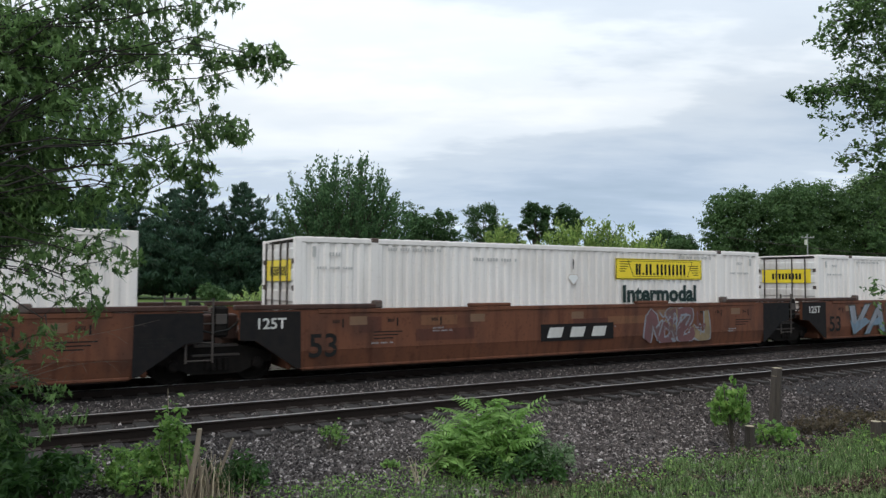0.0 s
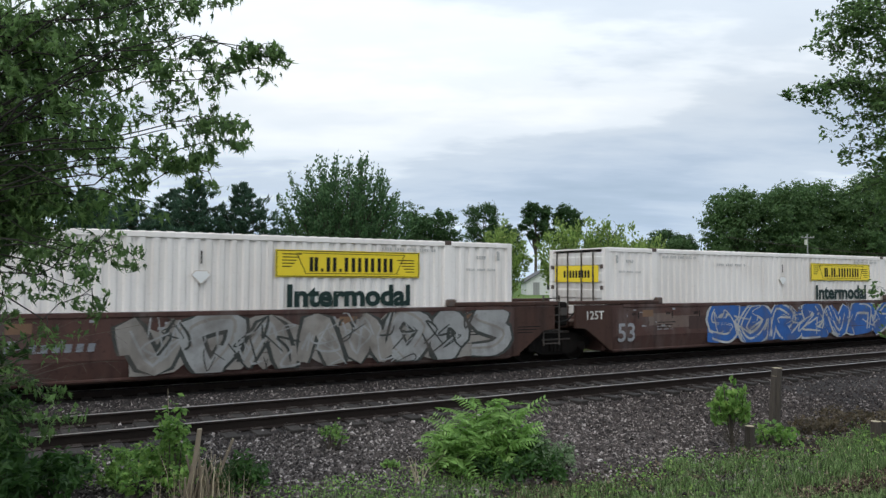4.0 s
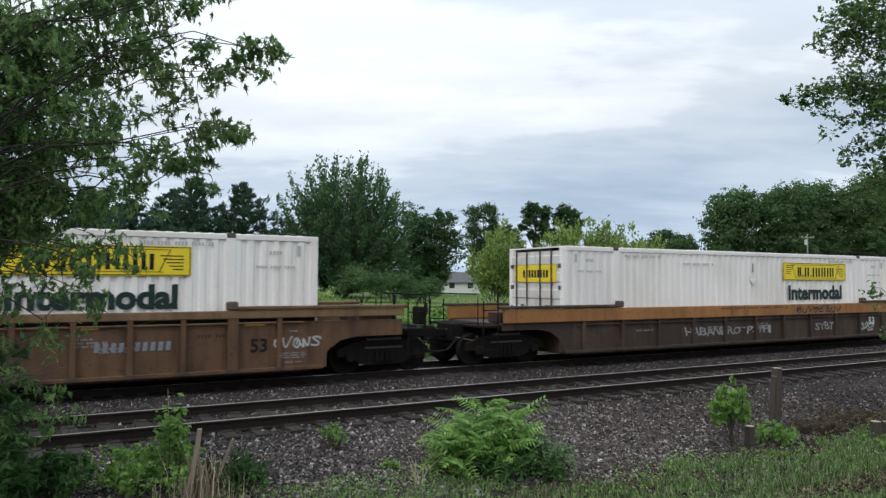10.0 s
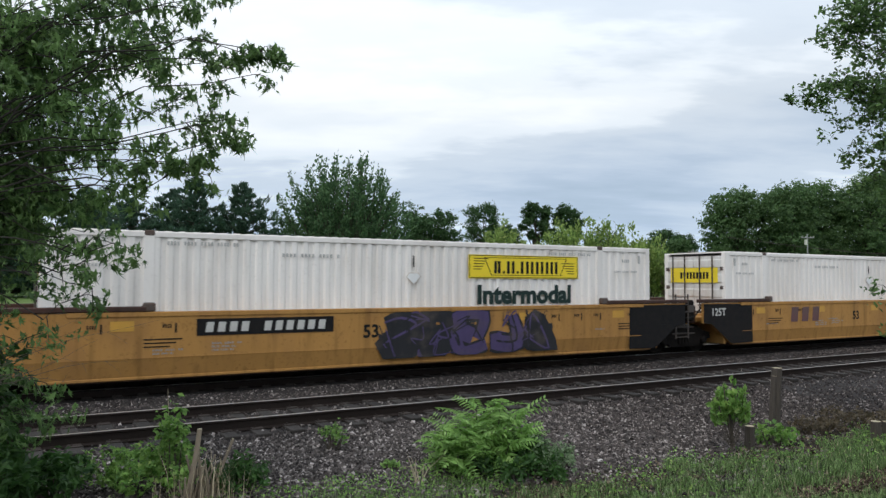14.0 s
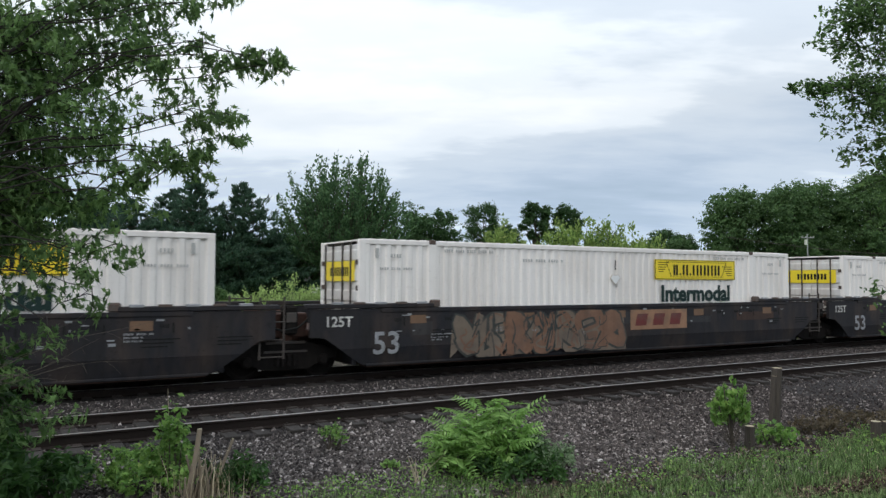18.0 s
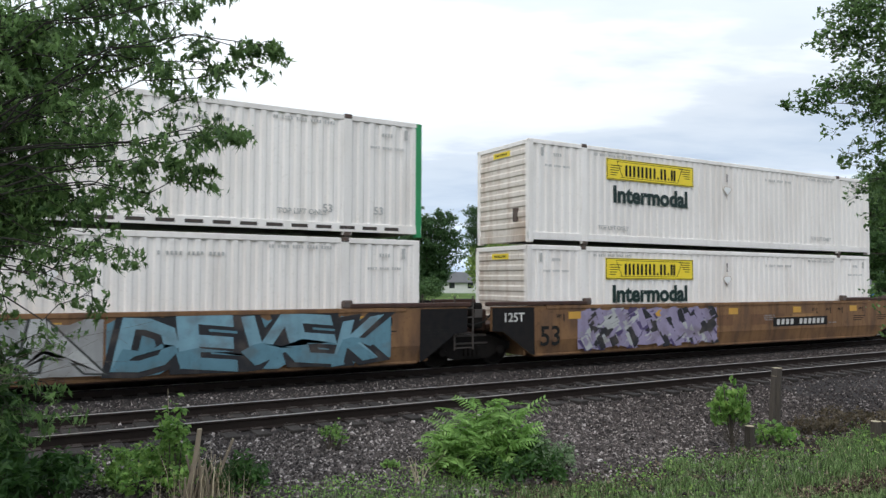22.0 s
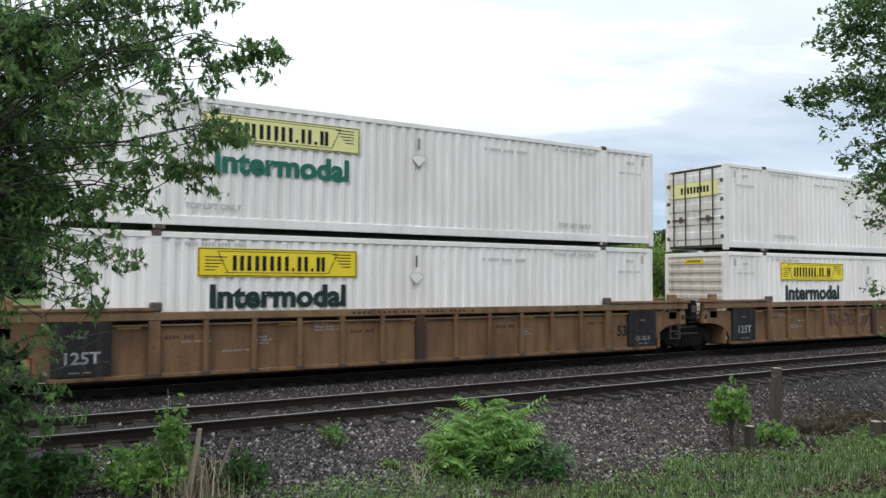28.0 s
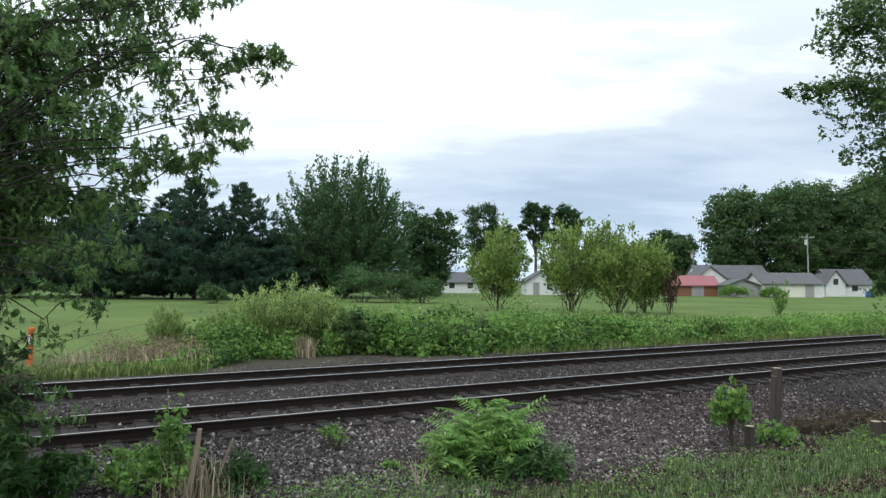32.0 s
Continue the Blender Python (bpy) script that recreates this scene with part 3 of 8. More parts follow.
def build_container(name, label, group, panel=YELLOW, ink=INK_GREEN, kind="ribbed", words=True, posts=None):
    """A 53 foot box. Its blank end is at +x, its doors at -x; the origin lies under its middle."""
    con = thing(name, label, "container", group)
    skin = SMOOTH_WHITE if kind == "smooth" else WHITE
    post_mat = posts or skin
    for out in (-1, 1):
        y = out * (HY - 0.012)
        for a, b in ((-HX + 0.16, -6.2), (-5.99, 5.99), (6.2, HX - 0.16)):
            if kind == "smooth":
                n = max(1, round((b - a) / 1.22))
                wide = (b - a) / n
                sheet = shared(("plain", out, n), lambda: Geo().box(0.004, wide - 0.004, min(y, y - out * 0.02), max(y, y - out * 0.02), 0.30, 2.76, 0.003), skin, "side_panel")
                lath = shared(("lath", out), lambda: Geo().box(-0.01, 0.01, min(y - out * 0.012, y + out * 0.004), max(y - out * 0.012, y + out * 0.004), 0.30, 2.76), INK_GREY, "panel_joint")
                for i in range(n):
                    part("side_panel", sheet, None, con, at=pose(a + wide * i, 0, 0))
                    if i:
                        part("panel_joint", lath, None, con, at=pose(a + wide * i, 0, 0))
            else:
                part("side_panel", shared(("fold", out, a), lambda: corrugated(a, b, y, 0.30, 2.76, out), skin, "side_panel"), None, con)
        lo, hi = (HY - 0.07, HY) if out > 0 else (-HY, -HY + 0.07)
        part("bottom_rail", shared(("bot", out, skin.name), lambda: Geo().box(-HX, HX, lo, hi, 0.10, 0.31, 0.012), skin, "bottom_rail"), None, con)
        part("top_rail", shared(("top", out, skin.name), lambda: Geo().box(-HX, HX, lo, hi, 2.75, 2.875, 0.012), skin, "top_rail"), None, con)
        for s in (-1, 1):
            part("corner_post", shared(("post", out, s, post_mat.name),
                 lambda: Geo().box(min(s * HX, s * (HX - 0.17)), max(s * HX, s * (HX - 0.17)), min(out * (HY - 0.16), out * (HY + 0.001)),
                                   max(out * (HY - 0.16), out * (HY + 0.001)), 0.02, 2.87, 0.015), post_mat, "corner_post"), None, con)
            part("lift_post", shared(("lift", out, s, skin.name),
                 lambda: Geo().box(s * 6.095 - 0.11, s * 6.095 + 0.11, min(out * (HY - 0.1), out * (HY + 0.004)), max(out * (HY - 0.1), out * (HY + 0.004)), 0.02, 2.80, 0.012),
                 skin, "lift_post"), None, con)
            for z, h in ((0.0, 0.11), (2.78, 0.117)):
                part("lift_casting", shared(("cast", out, s, z),
                     lambda: Geo().box(s * 6.095 - 0.10, s * 6.095 + 0.10, min(out * (HY - 0.17), out * (HY + 0.012)), max(out * (HY - 0.17), out * (HY + 0.012)), z, z + h, 0.015),
                     CAST, "lift_casting"), None, con, "dark steel corner casting")
            part("twist_lock", shared(("lock", out, s),
                 lambda: Geo().box(s * 6.095 - 0.075, s * 6.095 + 0.075, min(out * (HY - 0.14), out * (HY - 0.005)), max(out * (HY - 0.14), out * (HY - 0.005)), -0.049, 0.012, 0.01),
                 STEEL_DARK, "twist_lock"), None, con, "dark steel lock under the casting")
        # marks on the side: stencils, the yellow panel and its words
        face = out * (HY + 0.003)
        turn = Matrix.Identity(4) if out < 0 else Matrix.Rotation(math.pi, 4, "Z")

        def stencils():
            g = Geo()
            for s in (-1, 1):
                bars_of_writing(g, s * 5.0 - 0.75, s * 5.0 + 0.75, 2.60, 2.68, face, 22, out)
                bars_of_writing(g, s * 7.1 - 0.15, s * 7.1 + 0.15, 2.44, 2.53, face, 4, out)
                bars_of_writing(g, s * 7.1 - 0.45, s * 7.1 + 0.45, 2.14, 2.20, face, 14, out)
                g.box(s * 7.62 - 0.045, s * 7.62 + 0.035, min(face, face + out * 0.012), max(face, face + out * 0.012), 2.42, 2.66)
            bars_of_writing(g, -3.3, -1.9, 2.40, 2.48, face, 16, out)
            return g
        part("stencil", shared(("marks", out), stencils, INK_GREY, "stencil"), None, con, "small grey stencilled marks")["kind"] = "stuff"
        if words:
            for s in (-1, 1):
                part("lift_notice", lettering("TOP LIFT ONLY", 0.17, INK_GREY, 0.004), None, con, "stencilled lift notice",
                     at=Matrix.Translation((s * 5.0, face, 0.52)) @ turn)
            if kind != "smooth":
                placard = part("hazard_placard", shared(("placard", out), lambda: Geo().prism(
                    [(-0.19, 1.98), (0.02, 1.77), (0.23, 1.98), (0.15, 2.08), (-0.11, 2.08)],
                    min(face, face + out * 0.014), max(face, face + out * 0.014)), END_WHITE, "hazard_placard"), None, con, "faded placard holder")
                part("placard_face", shared(("placard_face", out), lambda: Geo().prism(
                    [(-0.165, 1.98), (0.02, 1.80), (0.205, 1.98), (0.135, 2.06), (-0.095, 2.06)],
                    min(face + out * 0.0142, face + out * 0.018), max(face + out * 0.0142, face + out * 0.018)), SMOOTH_WHITE, "placard_face"), None, placard)
                part("document_slot", shared(("slit", out), lambda: Geo().box(0.005, 0.04, min(face, face + out * 0.012), max(face, face + out * 0.012), 2.22, 2.50), STEEL_DARK, "document_slot"), None, con)
        if panel:
            def board():
                return Geo().box(1.62, 5.27, min(face, face + out * 0.004), max(face, face + out * 0.004), 1.95, 2.57)

            def border():
                g = Geo()
                lo, hi = min(face, face + out * 0.008), max(face, face + out * 0.008)
                for z in (1.965, 2.54):
                    g.box(1.64, 5.25, lo, hi, z, z + 0.016)
                for x in (1.64, 5.23):
                    g.box(x, x + 0.018, lo, hi, 1.965, 2.556)
                wing(g, 1.78, 2.46, 1, face + out * 0.004, out)
                wing(g, 5.11, 2.36, -1, face + out * 0.004, out)
                for x, flip in ((2.10, 1), (4.84, -1)):
                    g.prism([(x, 2.50), (x + 0.02, 2.50), (x + flip * 0.22 + 0.02, 2.04), (x + flip * 0.22, 2.04)], lo, hi)
                g.box(2.32, 4.70, lo, hi, 2.03, 2.042)
                g.box(2.12, 4.84, lo, hi, 2.49, 2.502)
                return g

            def emblem():
                # the maker's word drawn as plain blocks
                g = Geo()
                lo, hi = min(face, face + out * 0.009), max(face, face + out * 0.009)
                x = 2.42
                for wide in (0.20, 0.06, 0.24, 0.06, 0.26, 0.26, 0.26, 0.24):
                    h = 0.07 if wide < 0.1 else 0.33
                    if wide < 0.1:
                        g.box(x, x + wide, lo, hi, 2.08, 2.08 + h)
                    else:
                        g.box(x, x + 0.085, lo, hi, 2.08, 2.08 + h)
                        g.box(x + wide - 0.085, x + wide, lo, hi, 2.08, 2.08 + h)
                    x += wide + 0.075
                return g
            decal = part("side_panel_decal", shared(("board", out, panel.name), board, panel, "side_panel_decal"), None, con,
                         "yellow advertising panel" if panel is YELLOW else "faded advertising panel")
            part("decal_border", shared(("border", out), border, INK, "decal_border"), None, decal)
            part("decal_emblem", shared(("emblem", out), emblem, INK, "decal_emblem"), None, decal, "dark block emblem")["kind"] = "stuff"
            if kind != "smooth":
                part("word", lettering("Intermodal", 0.67, ink, 0.028, 1.06), None, con, "dark painted word Intermodal",
                     at=Matrix.Translation((3.45, face + out * 0.003, 1.50)) @ turn)
    if posts:
        for out, spin in ((-1, 0), (1, 180)):
            for x in (-6.9, -5.6, 6.9):
                part("size_number", lettering("53", 0.26, INK_GREY, 0.006), None, con, "small stencilled number", at=pose(x, out * (HY + 0.004), 0.62, 0, 0, spin))
        slot = shared(("slot",), lambda: Geo().box(-0.19, 0.19, -HY - 0.004, -HY + 0.02, 0.16, 0.24), STEEL_DARK, "fork_slot")
        for out in (0, 180):
            for k in range(26):
                part("fork_slot", slot, None, con, "dark slot in the bottom rail", at=pose(-7.25 + 0.58 * k, 0, 0) if out == 0 else pose(-7.25 + 0.58 * k, 0, 0, 0, 0, 180))
    part("roof", shared(("roof", skin.name), lambda: corrugated_roof(), skin, "roof"), None, con)
    part("floor_frame", shared(("floor",), lambda: Geo().box(-HX + 0.05, HX - 0.05, -HY + 0.08, HY - 0.08, 0.12, 0.28), STEEL_DARK, "floor_frame"), None, con)
    # blank end at +x
    x = HX

    def blank():
        line = [(x - 0.06, 2.75), (x - 0.06, 0.2), (x - 0.03, 0.2)]
        for k in range(8):
            z = 0.42 + 0.29 * k
            line += [(x - 0.03, z), (x - 0.004, z + 0.04), (x - 0.004, z + 0.15), (x - 0.03, z + 0.19)]
        return Geo().prism(line + [(x - 0.03, 2.75)], -HY + 0.14, HY - 0.14)

    def flat_end():
        return Geo().box(x - 0.06, x - 0.01, -HY + 0.14, HY - 0.14, 0.2, 2.78, 0.01)
    part("end_wall", shared(("blank", kind, bool(posts)), flat_end if kind == "smooth" or posts else blank, END_WHITE, "end_wall"), None, con, "ribbed end wall with rust stains")
    part("end_sill", shared(("sill", skin.name), lambda: Geo().box(x - 0.09, x - 0.002, -HY + 0.15, HY - 0.15, 0.05, 0.24, 0.01), END_WHITE, "end_sill"), None, con)
    part("end_header", shared(("head", skin.name), lambda: Geo().box(x - 0.09, x - 0.002, -HY + 0.15, HY - 0.15, 2.74, 2.86, 0.01), skin, "end_header"), None, con)
    if panel:
        wide, low, high = (1.0, 2.05, 2.45) if kind == "smooth" else (0.42, 2.5, 2.66)
        part("end_decal", shared(("edec", kind, panel.name), lambda: Geo().box(x - 0.004, x + 0.001, -wide, wide, low, high), panel, "end_decal"), None, con)

        def end_marks():
            g = Geo()
            n = 9
            for i in range(n):
                a = -wide * 0.7 + 1.4 * wide * i / n
                g.box(x + 0.001, x + 0.004, a, a + wide * 0.09, low + (high - low) * 0.3, low + (high - low) * 0.72)
            return g
        part("end_emblem", shared(("emark", kind), end_marks, INK, "end_emblem"), None, con)

    def vent():
        g = Geo().box(x - 0.03, x + 0.004, 0.55, 0.78, 0.62, 1.0)
        g.box(x - 0.03, x + 0.006, 0.62, 0.71, 0.70, 0.92)
        return g
    part("vent_box", shared(("vent",), vent, CAST, "vent_box"), None, con)
    # doors at -x
    for s in (-1, 1):
        a, b = (-HY + 0.15, -0.012) if s < 0 else (0.012, HY - 0.15)

        def leaf():
            line = [(-HX + 0.06, 0.2), (-HX + 0.06, 2.75), (-HX + 0.03, 2.75)]
            for k in range(4, -1, -1):
                z = 0.38 + 0.49 * k
                line += [(-HX + 0.03, z + 0.3), (-HX + 0.005, z + 0.26), (-HX + 0.005, z + 0.04), (-HX + 0.03, z)]
            return Geo().prism(line + [(-HX + 0.03, 0.2)], a, b)
        door = part("door", shared(("door", s), leaf, DOOR_WHITE, "door"), None, con, "white ribbed container door")
        for k in (0.32, 0.78):
            yy = a + (b - a) * k
            part("lock_bar", shared(("bar", s, k), lambda: Geo().tube([(-HX - 0.012, yy, 0.12), (-HX - 0.012, yy, 2.8)], 0.026, 6), STEEL_DARK, "lock_bar"), None, door)
        part("lock_handle", shared(("handle", s), lambda: Geo().box(-HX - 0.045, -HX - 0.015, a + 0.3, b - 0.2, 1.08, 1.13).box(-HX - 0.045, -HX - 0.005, a + 0.5, a + 0.62, 1.0, 1.2),
             CAST, "lock_handle"), None, door)
        for k in range(4):
            yy = a if s < 0 else b
            part("hinge", shared(("hinge", s, k), lambda: Geo().box(-HX - 0.01, -HX + 0.03, yy - 0.06, yy + 0.06, 0.4 + 0.62 * k, 0.52 + 0.62 * k), CAST, "hinge"), None, door)
    if panel:
        part("door_decal", shared(("ddec", panel.name), lambda: Geo().box(-HX - 0.001, -HX + 0.004, -1.0, 1.0, 1.86, 2.36), panel, "door_decal"), None, con)

        def door_marks():
            g = Geo()
            for i in range(9):
                a = -0.62 + 1.24 * i / 9
                g.box(-HX - 0.004, -HX - 0.001, a, a + 0.09, 1.99, 2.21)
            return g
        part("door_emblem", shared(("dmark",), door_marks, INK, "door_emblem"), None, con)
    return con


def corrugated_roof():
    g = Geo().box(-HX + 0.1, HX - 0.1, -HY + 0.05, HY - 0.05, 2.84, 2.88)
    for i in range(55):
        x = -HX + 0.3 + i * 0.285
        g.box(x, x + 0.14, -HY + 0.12, HY - 0.12, 2.88, 2.893)
    return g


# ---------------------------------------------------------------- well cars

WY = 1.50               # half width of a well car
SIDE_TOP, SIDE_LOW = 1.58, 0.26


def spray(rng, parent, x0, x1, z0, z1, y, fills, edge, label, letters, back=None, thin=False):
    """Sprayed lettering that cannot be read: curved heavy strokes with an outline, laid on the side of a car."""
    width = (x1 - x0) / letters

    def curve(pts):
        q = [pts[0]] + list(pts) + [pts[-1]]
        line = []
        for k in range(1, len(q) - 2):
            for f in (0.0, 0.25, 0.5, 0.75):
                a, b, c, d = (Vector(v) for v in q[k - 1:k + 3])
                line.append(0.5 * (2 * b + (c - a) * f + (2 * a - 5 * b + 4 * c - d) * f * f + (3 * b - a - 3 * c + d) * f ** 3))
        return line + [Vector(q[-1])]

    def ribbon(line, r, yy, taper=True):
        g, left, right = Geo(), [], []
        m = len(line)
        for k, c in enumerate(line):
            d = line[min(k + 1, m - 1)] - line[max(k - 1, 0)]
            d = d.normalized() if d.length > 1e-6 else Vector((1, 0))
            rr = r * (0.75 + 0.5 * math.sin(math.pi * k / (m - 1))) if taper else r
            n = Vector((-d.y, d.x)) * rr
            left.append((c.x + n.x, yy - 0.00012 * k, min(max(c.y + n.y, z0), z1)))
            right.append((c.x - n.x, yy - 0.00012 * k, min(max(c.y - n.y, z0), z1)))
        return g.add(left + right, [(k, k + 1, m + k + 1, m + k) for k in range(m - 1)])

    if back:
        n = letters * 4
        up = [(x0 + (x1 - x0) * k / n, y - 0.0015, z1 - rng.random() * 0.28 * (z1 - z0)) for k in range(n + 1)]
        dn = [(x0 + (x1 - x0) * k / n + rng.uniform(-0.1, 0.1), y - 0.0015, z0 + rng.random() ** 2 * 0.22 * (z1 - z0)) for k in range(n + 1)]
        cloud = Geo().add(up + dn, [(k, k + 1, n + 2 + k, n + 1 + k) for k in range(n)])
        part("spray_ground", cloud, back, parent, "sprayed paint ground")
    shapes = (((0, 0), (0.1, 1), (0.6, 0.75), (0.2, 0.45), (0.75, 0)), ((0.0, 1), (0.35, 0.02), (0.75, 1)), ((0.1, 0), (0.08, 1), (0.6, 0.05), (0.68, 1)),
              ((0.7, 0.95), (0.15, 0.98), (0.05, 0.5), (0.55, 0.5), (0.05, 0.45), (0.15, 0.02), (0.72, 0.06)), ((0.1, 1), (0.06, 0.05), (0.7, 0.08)),
              ((0.0, 0), (0.35, 1), (0.7, 0), (0.2, 0.4), (0.66, 0.42)), ((0.68, 0.85), (0.3, 1), (0.05, 0.7), (0.62, 0.4), (0.5, 0.02), (0.02, 0.1)),
              ((0.3, 0), (0.0, 0.45), (0.25, 1), (0.68, 0.7), (0.6, 0.15), (0.3, 0)), ((0.0, 0.9), (0.5, 0.95), (0.75, 0.6), (0.1, 0.05), (0.8, 0.0)))
    if fills and not thin:
        # thin strokes of the other colours inside the letters
        for colour in (edge, fills[-1]):
            g = Geo()
            for i in range(letters * 3):
                cx, cz = x0 + (x1 - x0) * (0.04 + 0.92 * rng.random()), z0 + (z1 - z0) * rng.uniform(0.2, 0.8)
                pts = [(min(max(cx + rng.uniform(-0.3, 0.3) * width, x0), x1), min(max(cz + rng.uniform(-0.35, 0.35) * (z1 - z0), z0 + 0.02), z1 - 0.02)) for _ in range(4)]
                stroke = ribbon(curve(pts), rng.uniform(0.010, 0.026), y - 0.0185 - 0.0001 * i)
                g.add(stroke.v, stroke.f)
            part("spray_pattern", g, colour, parent, "thin sprayed lines")["kind"] = "stuff"
    for i in range(letters):
        form = shapes[rng.randrange(len(shapes))]
        if rng.random() < 0.5:
            form = [(0.75 - a, b) for a, b in form]
        if rng.random() < 0.5:
            form = [(a, 1 - b) for a, b in form]
        tail = rng.uniform(-0.3, 0.3)
        form = list(form) + [(form[-1][0] + tail, 0.5 + rng.uniform(-0.3, 0.3))]
        lean = rng.uniform(-0.2, 0.3)
        pts = [(x0 + (i + 0.10 + 1.05 * (a + lean * (b - 0.5)) + rng.uniform(-0.12, 0.12)) * width,
                z0 + (0.12 + 0.76 * b + rng.uniform(-0.11, 0.11)) * (z1 - z0)) for a, b in form]
        pts = [(min(max(a, x0), x1), b) for a, b in pts]
        r = min(width * 0.17, (z1 - z0) * 0.15)
        line = curve(pts)
        layer = 0.00012 * i
        if thin:
            part("spray_letter", ribbon(line, 0.022, y - 0.004 - layer, False), edge, parent, label)
            continue
        if edge is S_BLACK and back:
            part("spray_halo", ribbon(line, r * 1.62, y - 0.0005 - layer), S_WHITE if i % 3 else fills[0], parent)
        letter = part("spray_letter", ribbon(line, r * 1.4, y - 0.004 - layer), edge, parent, label)
        fill = fills[rng.randrange(len(fills))]
        part("letter_fill", ribbon(line, r, y - 0.009 - layer), fill, letter)
        shift = [Vector((c.x - r * 0.25, c.y + r * 0.3)) for c in line[:len(line) * 2 // 3]]
        part("letter_shine", ribbon(shift, r * 0.16, y - 0.014 - layer), fills[(i + 1) % len(fills)] if len(fills) > 1 else edge, letter)


GLYPH = {}


def glyph(ch, bold):
    """The outline of one capital, filled, in a unit square of x and z."""
    if (ch, bold) not in GLYPH:
        cu = bpy.data.curves.new("glyph", "FONT")
        cu.body, cu.size, cu.offset, cu.resolution_u = ch, 1.0, bold, 2
        tmp = bpy.data.objects.new("glyph", cu)
        scene.collection.objects.link(tmp)
        bpy.context.view_layer.update()
        me = bpy.data.meshes.new_from_object(tmp.evaluated_get(bpy.context.evaluated_depsgraph_get()))
        bpy.data.objects.remove(tmp)
        GLYPH[(ch, bold)] = ([(v.co.x, v.co.y) for v in me.vertices], [tuple(p.vertices) for p in me.polygons])
        bpy.data.meshes.remove(me)
    return GLYPH[(ch, bold)]


def block_word(rng, parent, word, x0, x1, z0, z1, y, fills, edge, back=None, halo=None, swell=0.05, rim=0.055):
    """A sprayed word in fat outlined capitals, jostling each other along the side of a car."""
    if back:
        n = len(word) * 5
        up = [(x0 - 0.2 + (x1 - x0 + 0.4) * k / n, y - 0.0015, z1 - rng.random() * 0.18 * (z1 - z0)) for k in range(n + 1)]
        dn = [(x0 - 0.2 + (x1 - x0 + 0.4) * k / n, y - 0.0015, z0 + rng.random() ** 2 * 0.15 * (z1 - z0)) for k in range(n + 1)]
        part("spray_ground", Geo().add(up + dn, [(k, k + 1, n + 2 + k, n + 1 + k) for k in range(n)]), back, parent, "sprayed paint ground")
    weights = [0.55 if c == "I" else 1.25 if c in "MW" else 1.0 for c in word]
    total, at = sum(weights), x0
    for i, (ch, w) in enumerate(zip(word, weights)):
        wide = (x1 - x0) * w / total
        base, _ = glyph(ch, swell)
        lo_x, hi_x = min(p[0] for p in base), max(p[0] for p in base)
        lo_z, hi_z = min(p[1] for p in base), max(p[1] for p in base)
        lean, tilt, drop, tall = rng.uniform(-0.30, 0.30), rng.uniform(-0.16, 0.16), rng.uniform(-0.05, 0.05), rng.uniform(0.84, 1.02)

        def placed(bold, yy, cap=9.0):
            pts, faces = glyph(ch, bold)
            out = []
            for px, pz in pts:
                u, v = (px - lo_x) / (hi_x - lo_x) - 0.5, (pz - lo_z) / (hi_z - lo_z) - 0.5
                u, v = u * 1.02 + lean * v, min(v * tall + tilt * u + drop, cap + 0.10 * math.sin(7 * u + i))
                out.append((at + wide * (0.5 + u), yy, min(max((z0 + z1) / 2 + v * (z1 - z0), z0 - 0.03), z1 + 0.03)))
            return Geo().add(out, faces)
        layer = 0.0003 * (i % 3)
        if halo:
            part("spray_halo", placed(swell + rim * 2.0, y - 0.0025 - layer), halo, parent)
        if rim < 0.02:
            part("spray_letter", placed(swell, y - 0.0045 - layer), fills[0], parent, "thin sprayed letter")
            at += wide
            continue
        letter = part("spray_letter", placed(swell + rim, y - 0.0045 - layer), edge, parent, "sprayed outlined letter")
        part("letter_fill", placed(swell, y - 0.0075 - layer), fills[0], letter)
        if len(fills) > 1:
            part("letter_shade", placed(swell * 0.92, y - 0.0105 - layer, -0.06), fills[1], letter)
        at += wide


def zigzag_piece(rng, parent, x0, x1, z0, z1, y, colours):
    """Sprayed slanting shards in several colours, which spell nothing that can be read."""
    for c, colour in enumerate(colours):
        g = Geo()
        for k in range(int((x1 - x0) * 9)):
            cx, cz = rng.uniform(x0 + 0.25, x1 - 0.25), z0 + (z1 - z0) * rng.uniform(0.1, 0.9)
            length, slope, fat = rng.uniform(0.2, 0.6), rng.choice((-1, 1)) * rng.uniform(0.3, 0.8), rng.uniform(0.03, 0.11)
            ends = [(cx - length / 2, cz - slope * length / 2), (cx, cz - slope * length / 2 + fat), (cx + length / 2, cz + slope * length / 2), (cx, cz + slope * length / 2 - fat * 1.6)]
            yy = y - 0.003 - 0.002 * c - 0.00001 * k
            g.add([(min(max(a, x0), x1), yy, min(max(b, z0), z1)) for a, b in ends], [(0, 1, 2, 3)])
        part("spray_pattern", g, colour, parent, "sprayed slanting strokes")["kind"] = "stuff"


